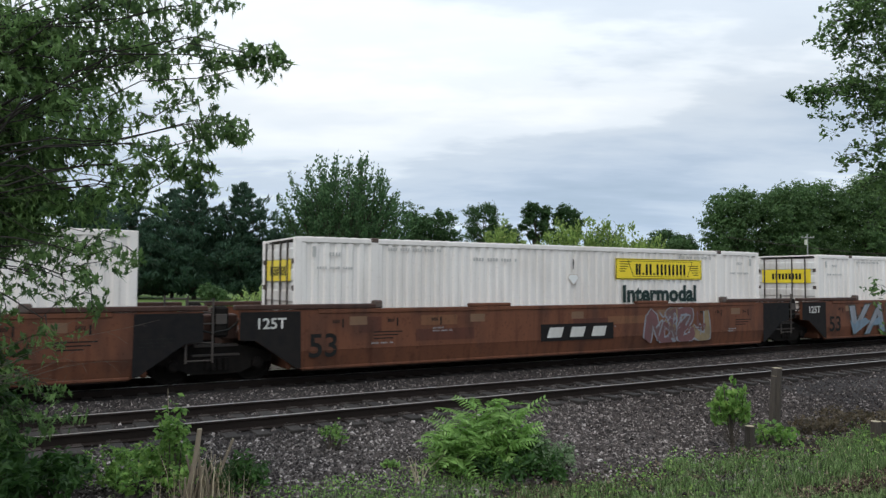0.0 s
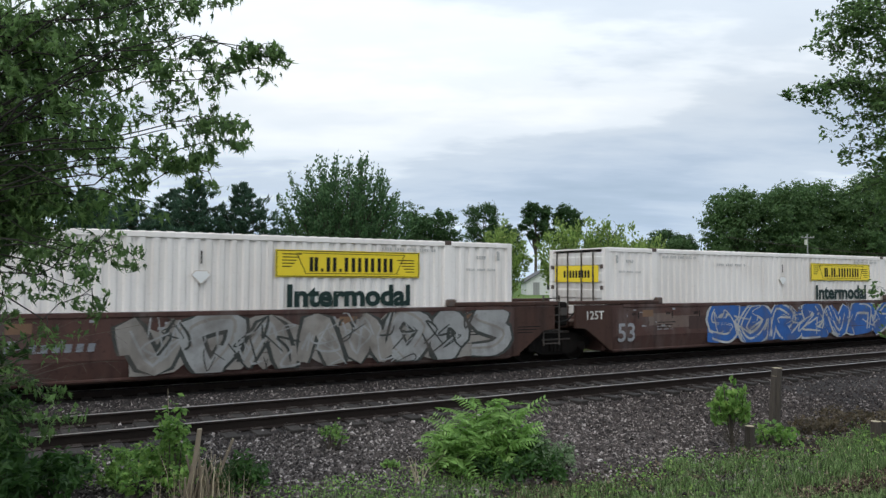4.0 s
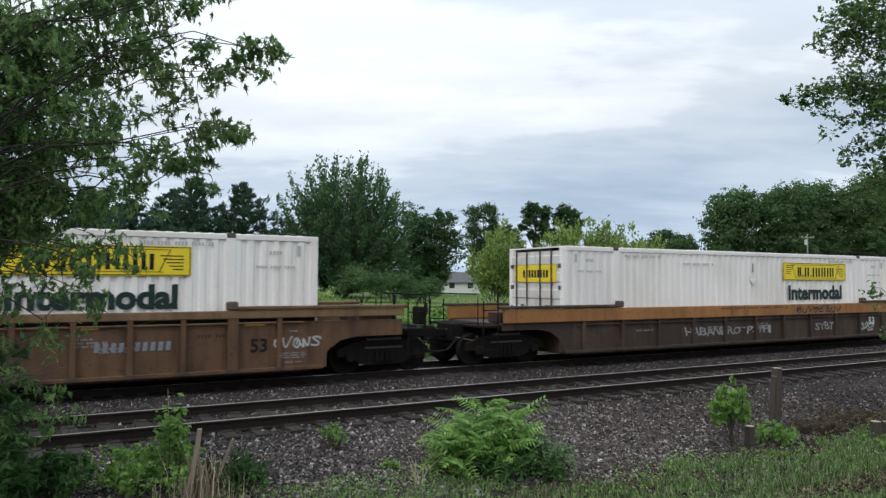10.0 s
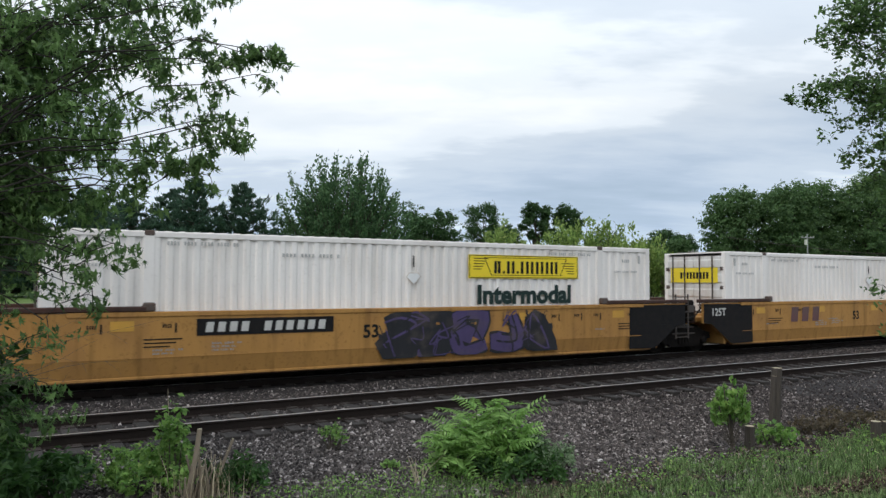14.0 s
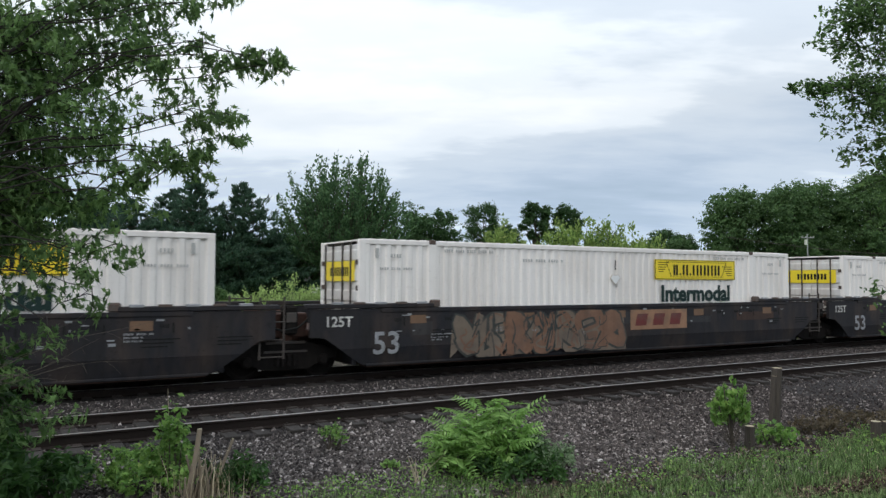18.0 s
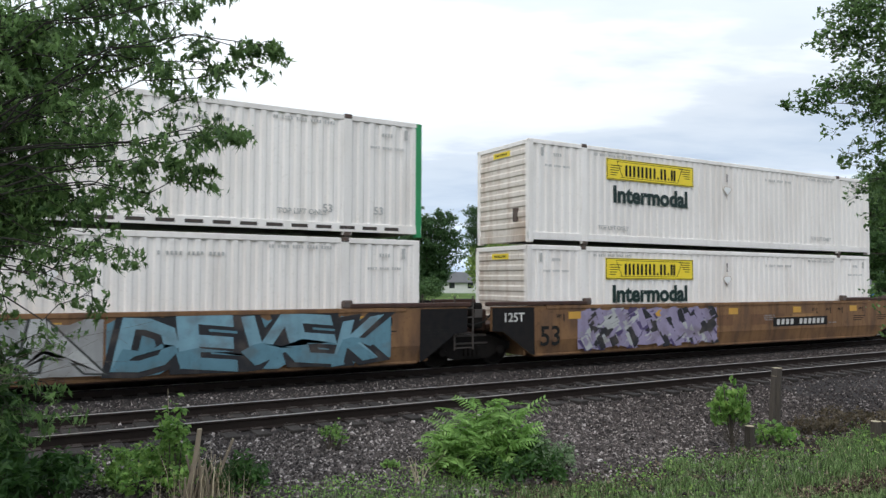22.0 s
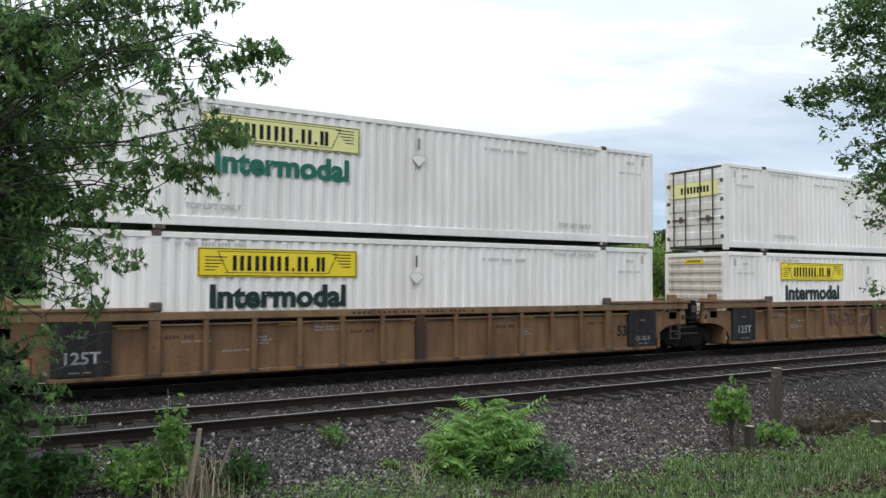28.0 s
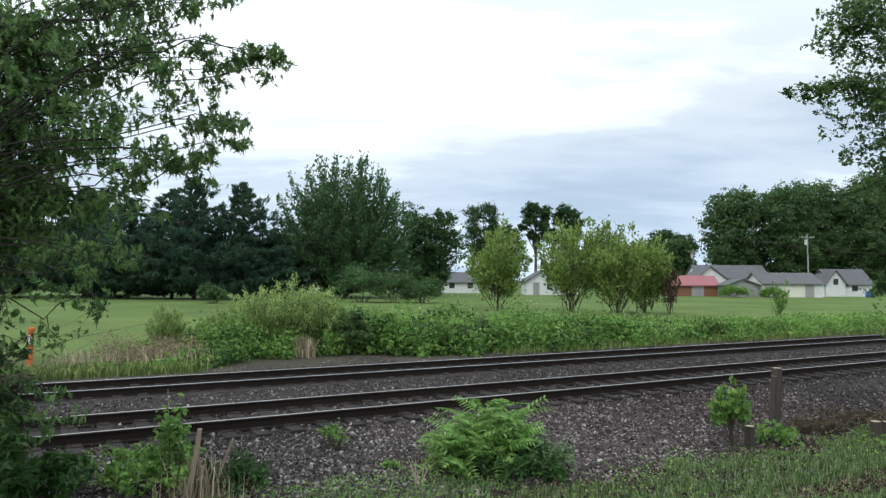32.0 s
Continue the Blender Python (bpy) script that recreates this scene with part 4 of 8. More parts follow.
def loop_piece(rng, parent, x0, x1, z0, z1, y, fill, edge, letters):
    """Sprayed rounded strokes, each a swelling crescent with a pale outline, which spell nothing that can be read."""
    width = (x1 - x0) / letters
    mid, rz = (z0 + z1) / 2, (z1 - z0) * 0.38

    def crescent(cx, cz, rx, r, start, sweep, fat, more, yy):
        m = 16
        outer, inner = [], []
        for k in range(m + 1):
            a = start + sweep * k / m
            h = fat * (0.25 + 0.75 * math.sin(math.pi * k / m)) + more
            for row, d in ((outer, h), (inner, -h)):
                row.append((cx + (rx + d) * math.cos(a), yy - 0.0001 * k, min(max(cz + (r + d) * math.sin(a), z0), z1)))
        return Geo().add(outer + inner, [(k, k + 1, m + k + 2, m + k + 1) for k in range(m)])

    for i in range(letters):
        cx, start, sweep = x0 + width * (i + 0.5), rng.choice((0.6, 2.2, 3.6, 5.0)), rng.uniform(3.6, 5.2)
        fat = rng.uniform(0.12, 0.16)
        letter = part("spray_letter", crescent(cx, mid, width * 0.36, rz, start, sweep, fat, 0.034, y - 0.003), edge, parent, "sprayed rounded letter")
        part("letter_fill", crescent(cx, mid, width * 0.36, rz, start, sweep, fat, 0.0, y - 0.0065), fill, letter)
        tail = part("spray_letter", crescent(cx + width * 0.3, mid - 0.1, width * 0.26, rz * 0.8, start + 2.4, 2.4, 0.06, 0.028, y - 0.009), edge, parent, "sprayed rounded letter")
        part("letter_fill", crescent(cx + width * 0.3, mid - 0.1, width * 0.26, rz * 0.8, start + 2.4, 2.4, 0.06, 0.0, y - 0.0125), fill, tail)


def overspray(rng, car, top, spans):
    """Paint that ran over the ribs and the top chord: from, to, low, high, colours."""
    for k in range(-7, 8):
        x = k * 1.02
        for a, b, z0, z1, colours in spans:
            if a < x < b and k != 0:
                z = rng.uniform(z0, z0 + 0.2)
                part("rib_spray", Geo().box(x - 0.048, x + 0.048, -WY + 0.001, -WY + 0.0035, z, rng.uniform(z1 - 0.2, z1)), rng.choice(colours), car)
    for a, b, z0, z1, colours in spans:
        x = a
        while x < b:
            wide = rng.uniform(0.2, 1.1)
            part("chord_spray", Geo().prism([(x, top - 0.14), (x + wide, top - rng.uniform(0.10, 0.16)), (x + wide * 0.93, top - rng.uniform(0.02, 0.06)), (x + wide * 0.1, top - 0.03)], -WY - 0.003, -WY - 0.0005),
                 rng.choice(colours), car)
            x += wide + rng.uniform(0.4, 1.3)


def build_truck(parent, x):
    """A two-axle truck: side frames, bolster, four wheels, springs."""
    truck = part("truck", Geo().box(x - 0.22, x + 0.22, -0.98, 0.98, 0.42, 0.70, 0.03), TRUCK, parent, "dark cast steel truck")
    for s in (-1, 1):
        y0, y1 = s * 1.02 - 0.07, s * 1.02 + 0.07
        frame_line = [(x - 1.22, 0.44), (x - 1.22, 0.62), (x - 0.95, 0.70), (x - 0.42, 0.86), (x + 0.42, 0.86), (x + 0.95, 0.70), (x + 1.22, 0.62),
                      (x + 1.22, 0.44), (x + 0.95, 0.42), (x + 0.52, 0.22), (x - 0.52, 0.22), (x - 0.95, 0.42)]
        part("side_frame", Geo().prism(frame_line, y0, y1), TRUCK, truck)
        part("frame_rib", Geo().box(x - 0.46, x + 0.46, y0 - 0.03, y1 + 0.03, 0.80, 0.86, 0.01).box(x - 0.5, x + 0.5, y0 - 0.02, y1 + 0.02, 0.60, 0.65, 0.01), STEEL_DARK, truck)
        g = Geo()
        for k in (-0.2, -0.07, 0.07, 0.2):
            g.tube([(x + k, s * 1.11, 0.30), (x + k, s * 1.11, 0.56)], 0.055, 8)
        part("spring_nest", g, TRUCK, truck)["kind"] = "stuff"
        for w in (-0.89, 0.89):
            prof = [(s * 0.66, 0.10), (s * 0.66, 0.36), (s * 0.685, 0.45), (s * 0.70, 0.425), (s * 0.80, 0.42), (s * 0.80, 0.36), (s * 0.77, 0.33), (s * 0.77, 0.14), (s * 0.83, 0.11)]
            wheel = part("wheel", Geo().lathe_y([(yy - s * 0.0, r) for yy, r in prof] if s > 0 else prof[::-1], x + w, 0.42, 22), TRUCK, truck, "dark steel wheel")
            part("bearing_cap", Geo().lathe_y([(s * 1.05, 0.13), (s * 1.14, 0.13), (s * 1.17, 0.09)] if s > 0 else [(s * 1.17, 0.09), (s * 1.14, 0.13), (s * 1.05, 0.13)], x + w, 0.42, 10), TRUCK, truck)
    for w in (-0.89, 0.89):
        part("axle", Geo().tube([(x + w, -1.0, 0.42), (x + w, 1.0, 0.42)], 0.08, 8), TRUCK, truck)
    return truck


def build_well(name, label, group, paint, left, right, ribbed, top=SIDE_TOP, end_dark=None, dark_ends=(-1, 1), dark_from=7.98, sill=None, seed=0, numbers=True, ink=INK, size_at=-7.45, size_up=0.74, band=0.17, pitch=1.02, shift=0.0):
    """One well of an articulated car; the origin lies at the rail heads under its middle. left and right say how each end goes on:
    'joint' over a shared truck, 'coupler' at the end of a car."""
    rng = random.Random(seed)
    car = thing(name, label, "well car", group)
    low = SIDE_LOW
    sill = sill or paint
    ends = {}
    for s, how in ((-1, left), (1, right)):
        ends[s] = dict(how=how, tip=10.2 if how == "coupler" else 9.35, truck=9.86 if how == "coupler" else 9.72, cut=8.15 if how == "coupler" else 8.0)
    for out in (-1, 1):
        y0, y1 = (-WY, -WY + 0.10) if out < 0 else (WY - 0.10, WY)
        e = ends[1]
        l = ends[-1]
        if ribbed:
            def arch(s, e):
                c = e["cut"]
                return [(s * c, low), (s * (c + 0.02), low + 0.16), (s * (c + 0.18), low + 0.42), (s * (c + 0.45), low + 0.60), (s * (c + 0.85), low + 0.68), (s * e["tip"], low + 0.68)]
        else:
            def arch(s, e):
                c = e["cut"]
                return [(s * c, low), (s * (c + 0.12), low + 0.05), (s * (c + (1.0 if e["how"] == "joint" else 1.55)), low + 0.66), (s * e["tip"], low + 0.69)]
        high = top - ((0.26 if band < 0.3 else band) if ribbed else 0.0)
        outline = arch(1, e) + [(e["tip"], high), (-l["tip"], high)] + arch(-1, l)[::-1]
        inset = (0.045 if paint is SMOKE else 0.10) if ribbed else 0.0
        py0, py1 = (y0 + inset, y1 + inset) if out < 0 else (y0 - inset, y1 - inset)
        if ribbed:
            part("side_sheet", Geo().prism(outline[::-1], py0, py1), paint, car, "weathered steel side sheet")
        else:
            knee = low + 0.40

            def at_knee(q):
                return q["cut"] + (0.625 if q["how"] == "joint" else 0.94)
            upper = [(at_knee(e), knee)] + arch(1, e)[2:] + [(e["tip"], high), (-l["tip"], high)] + arch(-1, l)[:1:-1] + [(-at_knee(l), knee)]
            part("side_sheet", Geo().prism(upper[::-1], py0, py1), paint, car, "weathered steel side sheet")
            lower = [(-at_knee(l), knee), (-l["cut"] - 0.12, low + 0.05), (-l["cut"], low), (e["cut"], low), (e["cut"] + 0.12, low + 0.05), (at_knee(e), knee)]
            n = len(lower)
            verts = [(x, out * (WY - 0.09 * (knee - z) / 0.40), z) for x, z in lower] + [(x, out * (WY - 0.09 * (knee - z) / 0.40 - 0.05), z) for x, z in lower]
            part("lower_sheet", Geo().add(verts, [tuple(range(n)), tuple(range(2 * n - 1, n - 1, -1))] + [(i, n + i, n + (i + 1) % n, (i + 1) % n) for i in range(n)]), paint, car,
                 "lower side sheet sloping inward")
        # top chord, bottom sill
        if ribbed:
            part("top_chord", Geo().box(-l["tip"], e["tip"], y0, y1 + 0.0, top - band, top, 0.015), sill if sill is not paint else CHORD_TAN if paint in TANS else sill, car)
            if band < 0.3:
                a, b2 = sorted((out * (WY - 0.195), out * (WY - 0.165)))
                # dark sheet added behind the gap, its colour stands for the shade in there
                part("upper_sheet", Geo().box(-8.0, 8.0, a, b2, top - 0.34, top - 0.10), TRUCK, car)
            part("upper_rail", Geo().tube([(-7.7, out * (WY - 0.055), top - band - 0.10), (7.7, out * (WY - 0.055), top - band - 0.10)], 0.022, 6), CHORD_TAN if paint in TANS else paint, car)
            part("bottom_sill", Geo().box(-l["cut"], e["cut"], y0, y1, low - 0.01, low + 0.07, 0.01), paint, car)
            for k in range(-7, 8):
                x = k * pitch + shift
                if abs(x) > min(l["cut"], e["cut"]) - 0.1:
                    continue
                wide = 0.11 if k in (-6, 0, 6) and band < 0.3 else 0.052
                rib = part("rib", Geo().prism([(x - wide, low + 0.07), (x - wide, top - band), (x + wide, top - band), (x + wide, low + 0.07)], y0 + 0.004, y1), DEEP if k == 0 and band < 0.3 else paint, car)
                part("rib_foot", Geo().box(x - wide - 0.05, x + wide + 0.05, y0 - 0.008 if out < 0 else y1, y0 if out < 0 else y1 + 0.008, low + 0.015, low + 0.075), STEEL_DARK, rib)
        else:
            part("top_chord", Geo().box(-7.6, 7.6, y0 - 0.02, y1 + 0.02, top - 0.09, top + 0.012, 0.012), sill, car)
            part("bottom_sill", Geo().box(-l["cut"] + 0.05, e["cut"] - 0.05, (y0 + 0.07) if out < 0 else y0 - 0.06, (y1 + 0.06) if out < 0 else y1 - 0.07, low - 0.03, low + 0.03, 0.01), paint, car)
            part("weld_seam", Geo().box(-7.5, 7.5, y0 - 0.006 if out < 0 else y1, y0 if out < 0 else y1 + 0.006, low + 0.40, low + 0.415), paint, car)
        for s, e2 in ends.items():
            a, b = sorted((s * 6.15, s * (e2["tip"] + 0.1)))
            if not ribbed and seed in (40, 41, 42, 55):
                part("guide_pad", Geo().box(s * 2.9 - 0.64, s * 2.9 + 0.64, y0 - 0.022, y1 + 0.04, top + 0.012, top + 0.10, 0.02), sill, car, "raised guide pad")
            part("deck_plate", Geo().box(a, b, y0 - 0.03, y1 + 0.12, top + 0.012, top + (0.12 if not ribbed else 0.09), 0.02), paint if ribbed or paint is NAVY else DEEP, car, "thick walkway plate")
            part("lock_stand", Geo().box(s * 6.1 - 0.12, s * 6.1 + 0.12, y0 - 0.02, y1 + 0.05, top + 0.01, top + 0.20, 0.03), CAST, car)
            if out < 0 and end_dark and s in dark_ends:
                a, b = sorted((s * (7.15 if e2["how"] == "joint" else 8.4), s * (e2["tip"] - 0.02)))
                lo_z = low + (0.72 if not ribbed else 0.10)
                if ribbed:
                    a, b = sorted((s * 6.9, s * (e2["cut"] - 0.02)))
                if e2["how"] == "joint":
                    yy = py0 - 0.003
                    if ribbed:
                        part("dark_patch", Geo().box(a, b, -WY + 0.001, -WY + 0.1, lo_z, top - 0.18), SOFT_BLACK, car, "black painted stencil patch")
                    else:
                        c = e2["cut"]
                        tip = s * e2["tip"]
                        shape = [(s * dark_from, low + 0.03), (s * (c + 0.02), low + 0.01), (s * (c + 0.12), low + 0.05), (s * (c + 1.0), low + 0.66), (tip, low + 0.69),
                                 (tip, top - 0.03), (s * (dark_from + 0.02), top - 0.03)]
                        # at +x on brown and gold cars it stands for shade past the body
                        part("dark_patch", Geo().prism(shape if s < 0 else shape[::-1], yy, yy + 0.002), end_dark, car, "dark end panel, paint and joint shade in one colour")
    # well floor, end bulkheads, platforms
    part("well_floor", Geo().box(-7.9, 7.9, -1.38, 1.38, 0.20, 0.26), DEEP, car)
    for s, e in ends.items():
        tip, how = e["tip"], e["how"]
        part("bulkhead", Geo().box(min(s * 8.16, s * 8.28), max(s * 8.16, s * 8.28), -1.38, 1.38, 0.26, 1.2, 0.02), paint, car)
        a, b = sorted((s * 8.28, s * tip))
        part("end_platform", Geo().box(a, b, -1.2, 1.2, 0.98, 1.12, 0.02), LOW_RUST if paint is SMOKE else paint if ribbed or paint is AMBER else DEEP, car)
        part("bolster", Geo().box(min(s * 8.9, s * (tip + 0.1)), max(s * 8.9, s * (tip + 0.1)), -0.4, 0.4, 0.70, 1.0, 0.04), DEEP, car)
        if how == "coupler":
            a, b = sorted((s * tip, s * 11.15))
            part("draft_gear", Geo().box(a, b, -0.42, 0.42, 0.62, 1.10, 0.03), TRUCK, car)
            part("coupler", Geo().box(min(s * 11.1, s * 11.72), max(s * 11.1, s * 11.72), -0.11, 0.11, 0.74, 0.96, 0.03).box(min(s * 11.5, s * 11.74), max(s * 11.5, s * 11.74), -0.2, 0.16, 0.66, 1.04, 0.05), TRUCK, car, "dark knuckle coupler")
            a, b = sorted((s * 10.25, s * 10.85))
            part("crossover_step", Geo().box(a, b, -1.42, 1.42, 1.02, 1.08, 0.01), TRUCK, car)
            for y in (-1.42, 1.42):
                g = Geo()
                for x in (s * 10.35, s * 10.8):
                    g.tube([(x, y, 0.42), (x, y, 1.72)], 0.018, 6)
                for k in range(4):
                    g.tube([(s * 10.35, y, 0.46 + 0.34 * k), (s * 10.8, y, 0.46 + 0.34 * k)], 0.014, 6)
                part("ladder", g, TRUCK, car, "steel ladder with handholds")
            part("grab_rail", Geo().tube([(s * 10.9, -1.3, 1.05), (s * 10.9, -1.3, 1.9), (s * 10.9, 1.3, 1.9), (s * 10.9, 1.3, 1.05)], 0.016, 6), TRUCK, car)
            part("uncoupling_lever", Geo().tube([(s * 10.95, -1.35, 0.82), (s * 10.98, -1.2, 0.70), (s * 11.05, -0.4, 0.74), (s * 11.15, -0.1, 0.95)], 0.016, 6), CAST, car)
            part("end_box", Geo().box(min(s * 9.6, s * 10.1), max(s * 9.6, s * 10.1), -1.15, -0.55, 1.12, 1.42, 0.03), paint if paint is AMBER else DEEP, car, "control box on the end platform")
            part("brake_hose", Geo().tube([(s * 11.0, -0.5, 0.75), (s * 11.35, -0.5, 0.42), (s * 11.7, -0.45, 0.38)], 0.03, 6), INK, car)
            if s > 0:
                wheel_line = [(s * 10.95, -1.0 + 0.28 * math.cos(k * math.tau / 14), 1.55 + 0.28 * math.sin(k * math.tau / 14)) for k in range(15)]
                part("hand_brake_wheel", Geo().tube(wheel_line, 0.02, 6, caps=False), INK, car)
                part("brake_housing", Geo().box(10.8, 10.92, -1.25, -0.75, 1.15, 1.6, 0.03), TRUCK, car)
                tank = part("air_reservoir", Geo().tube([(9.42, -1.22, 1.38), (9.42, -1.16, 1.38), (9.42, 0.1, 1.38), (9.42, 0.16, 1.38)], [0.12, 0.25, 0.25, 0.12], 14), paint if paint in (AMBER, *TANS, GOLD) else DEEP, car, "round air tank")
                for y2 in (-0.95, -0.15):
                    part("tank_strap", Geo().tube([(9.42, y2, 1.38), (9.42, y2 + 0.05, 1.38)], 0.262, 14), STEEL_DARK, tank)
                part("end_post", Geo().box(10.0, 10.06, -1.32, -1.26, 1.1, 1.9, 0.01), TRUCK, car)
                part("brake_cylinder", Geo().tube([(9.75, -1.0, 1.24), (10.2, -1.0, 1.24)], 0.13, 10), TRUCK, car)
        else:
            part("side_bearing", Geo().box(min(s * 9.3, s * 9.66), max(s * 9.3, s * 9.66), -1.15, -0.75, 0.95, 1.5, 0.03), DEEP, car)
            part("side_bearing", Geo().box(min(s * 9.3, s * 9.66), max(s * 9.3, s * 9.66), 0.75, 1.15, 0.95, 1.5, 0.03), DEEP, car)
            for y in (-1.40, 1.30):
                if ribbed:
                    # ochre brackets each side of the joint
                    a, c = sorted((s * 8.62, s * 8.98))
                    part("end_bracket", Geo().box(a, c, y, y + 0.10, 1.10, 1.86, 0.015), BRACKET if paint in TANS else DEEP, car, "steel end bracket")
                    a, c = sorted((s * 9.10, s * 9.30))
                    part("end_bracket", Geo().box(a, c, y - 0.03, y + 0.12, 0.94, 1.74, 0.015), BRACKET if paint in TANS else DEEP, car, "steel end bracket")
                    part("bracket_slot", Geo().box(s * 9.2 - 0.05, s * 9.2 + 0.05, y - 0.036, y - 0.029, 1.08, 1.22), INK, car)
                    a, c = sorted((s * 8.98, s * 9.10))
                    part("bracket_web", Geo().box(a, c, y + 0.03, y + 0.08, 1.2, 1.62, 0.01), DEEP, car)
                if s > 0:
                    g = Geo()
                    for x in (9.02, 9.56) if not ribbed else (8.66, 9.06):
                        g.tube([(x, y - 0.03, 0.50), (x, y - 0.03, 1.86 if not ribbed else 0.95)], 0.024, 6)
                    for k in (0.55, 0.92, 1.32, 1.55, 1.78) if not ribbed else (0.52, 0.74):
                        g.tube([((9.02 if not ribbed else 8.66), y - 0.03, k), ((9.56 if not ribbed else 9.06), y - 0.03, k)], 0.016, 6)
                    part("ladder", g, STEEL_DARK, car, "short dark steel ladder")
                    cover = part("joint_cover", Geo().box(9.58, 9.90, min(y, y + 0.2), max(y, y + 0.2) + 0.1, 1.02, 1.68, 0.05), TRUCK, car, "dark box over the joint")
                    part("cover_plate", Geo().box(9.62, 9.86, y - 0.02, y + 0.01, 1.30, 1.52, 0.01), STEEL_DARK, cover)
                    if band > 0.3:
                        part("handrail", Geo().tube([(8.35, y + 0.1, 1.62), (8.35, y + 0.1, 1.93), (9.2, y + 0.1, 1.94), (10.3, y + 0.1, 1.93), (11.0, y + 0.1, 1.92), (11.0, y + 0.1, 1.62)], 0.018, 6), STEEL_DARK, car)
                    part("air_hose", Geo().tube([(9.0, y + 0.05, 1.42), (9.25, y, 1.20), (9.55, y, 1.12), (9.9, y, 1.18), (10.25, y + 0.05, 1.45)], 0.024, 6), INK, car)
            if s > 0:
                part("brake_valve", Geo().box(9.1, 9.5, -0.7, -0.2, 1.12, 1.5, 0.05).tube([(9.3, -0.2, 1.3), (9.3, 0.5, 1.3)], 0.12, 8), DEEP, car)
                part("brake_pipe", Geo().tube([(8.3, -0.9, 1.25), (9.0, -0.85, 1.30), (9.72, -0.6, 1.62), (10.4, -0.8, 1.3), (11.1, -0.9, 1.25)], 0.03, 6), CAST, car)
        if how == "coupler" or s > 0:
            build_truck(car, s * e["truck"])
    # marks on the near side
    y = -WY - 0.004 if not ribbed else -WY + (0.039 if paint is SMOKE else 0.094)
    if numbers:
        for s, e in ends.items():
            if e["how"] == "joint" and s < 0:
                part("load_mark", lettering("125T", 0.33, MARK_GREY if ribbed else PAINT_WHITE, 0.006), None, car, "white stencilled mark", at=Matrix.Translation((-8.67 if not ribbed else -7.45, y - 0.004 if not ribbed else -WY - 0.002, 1.28 if not ribbed else 0.70)))
        if not ribbed:
            part("size_mark", lettering("53", 0.74 if size_at < -5 else 0.42, MARK_GREY if ink is PAINT_WHITE else ink, 0.012), None, car, "large stencilled number", at=Matrix.Translation((size_at, y - 0.002, size_up)))
        elif paint is not SMOKE:
            part("size_mark", lettering("53", 0.40, ink, 0.01), None, car, "stencilled number", at=Matrix.Translation((6.7, y - 0.003, 0.80)))
    if not ribbed and paint in PATCHES:
        # sheets painted over by hand, and bare worn ones
        for k in range(6):
            wide, tall = rng.uniform(0.5, 1.9), rng.uniform(0.18, 0.42)
            x, z = rng.uniform(-7.0, 5.4), rng.uniform(0.72, 1.44 - tall)
            part("paint_patch", Geo().box(x, x + wide, y + 0.0005 - 0.0003 * k, y + 0.004, z, z + tall), PATCHES[paint][k % 2], car, "patch of fresher paint")
    strip = shared(("reflector", ribbed, paint in (NAVY, MAROON, BROWN)), lambda: Geo().box(-0.22, 0.22, y - 0.003, y, -0.11 if not ribbed else -0.03, 0.09 if not ribbed else 0.03), DULL_REFLECTOR if paint in (NAVY, MAROON, BROWN) else PAINT_ORANGE, "reflector")
    for k in range(5):
        part("reflector", strip, None, car, "orange reflector strip", at=pose(-6.6 + 3.3 * k, 0, 0 + (top - 0.26 if not ribbed else top - 0.30)))
    g = Geo()
    for k in range(6):
        x = rng.uniform(-6.5, 6.5)
        z = rng.uniform(0.7, 1.25)
        for r in range(rng.randrange(1, 4)):
            bars_of_writing(g, x, x + rng.uniform(0.3, 0.7), z - 0.07 * r, z - 0.07 * r + 0.04, y, 12, -1)
    part("small_stencil", g, MARK_GREY, car, "small worn stencilled lines")["kind"] = "stuff"
    g = Geo()
    if not ribbed:
        for k, x in enumerate((-7.0, -5.6, -4.4, 4.4, 5.2, 5.9, 7.2)):
            g.box(x, x + 0.035, y - 0.003, y, 1.16, 1.36)
            bars_of_writing(g, x - 0.24, x - 0.05, 1.26, 1.34, y, 4, -1)
        for x in (6.6, 8.1, -6.2):
            for r in range(3):
                g.box(x, x + 0.75 - 0.12 * r, y - 0.003, y, 1.02 - 0.075 * r, 1.045 - 0.075 * r)
    else:
        for x in (-5.6, -1.5, 2.6, 5.7):
            bars_of_writing(g, x - 0.3, x + 0.3, 1.02, 1.09, y, 8, -1)
        bars_of_writing(g, -1.8, 1.6, top - 0.11, top - 0.06, -WY - 0.001, 26, -1)
    part("dark_stencil", g, INK if not ribbed else DEEP, car, "small dark stencilled marks")["kind"] = "stuff"
    if paint in (NAVY, MAROON):
        g = Geo()
        for k in range(34):
            x, z, w, h = rng.uniform(-7.6, 7.6), rng.choice((1.40, 1.33, 1.22, 1.02, 0.92)), rng.uniform(0.03, 0.16), rng.uniform(0.02, 0.07)
            g.box(x, x + w, y - 0.003, y, z, z + h)
        part("worn_stencil", g, MARK_GREY, car, "worn pale stencil marks")["kind"] = "stuff"
    if paint is NAVY:
        for s in (-1, 1):
            for k in range(5):
                x = s * (6.5 + 0.55 * k)
                part("deck_pad", Geo().box(x - 0.14, x + 0.14, -WY - 0.036, -WY + 0.05, top + 0.10, top + 0.16, 0.01), CAST if k % 2 else MARK_GREY, car)
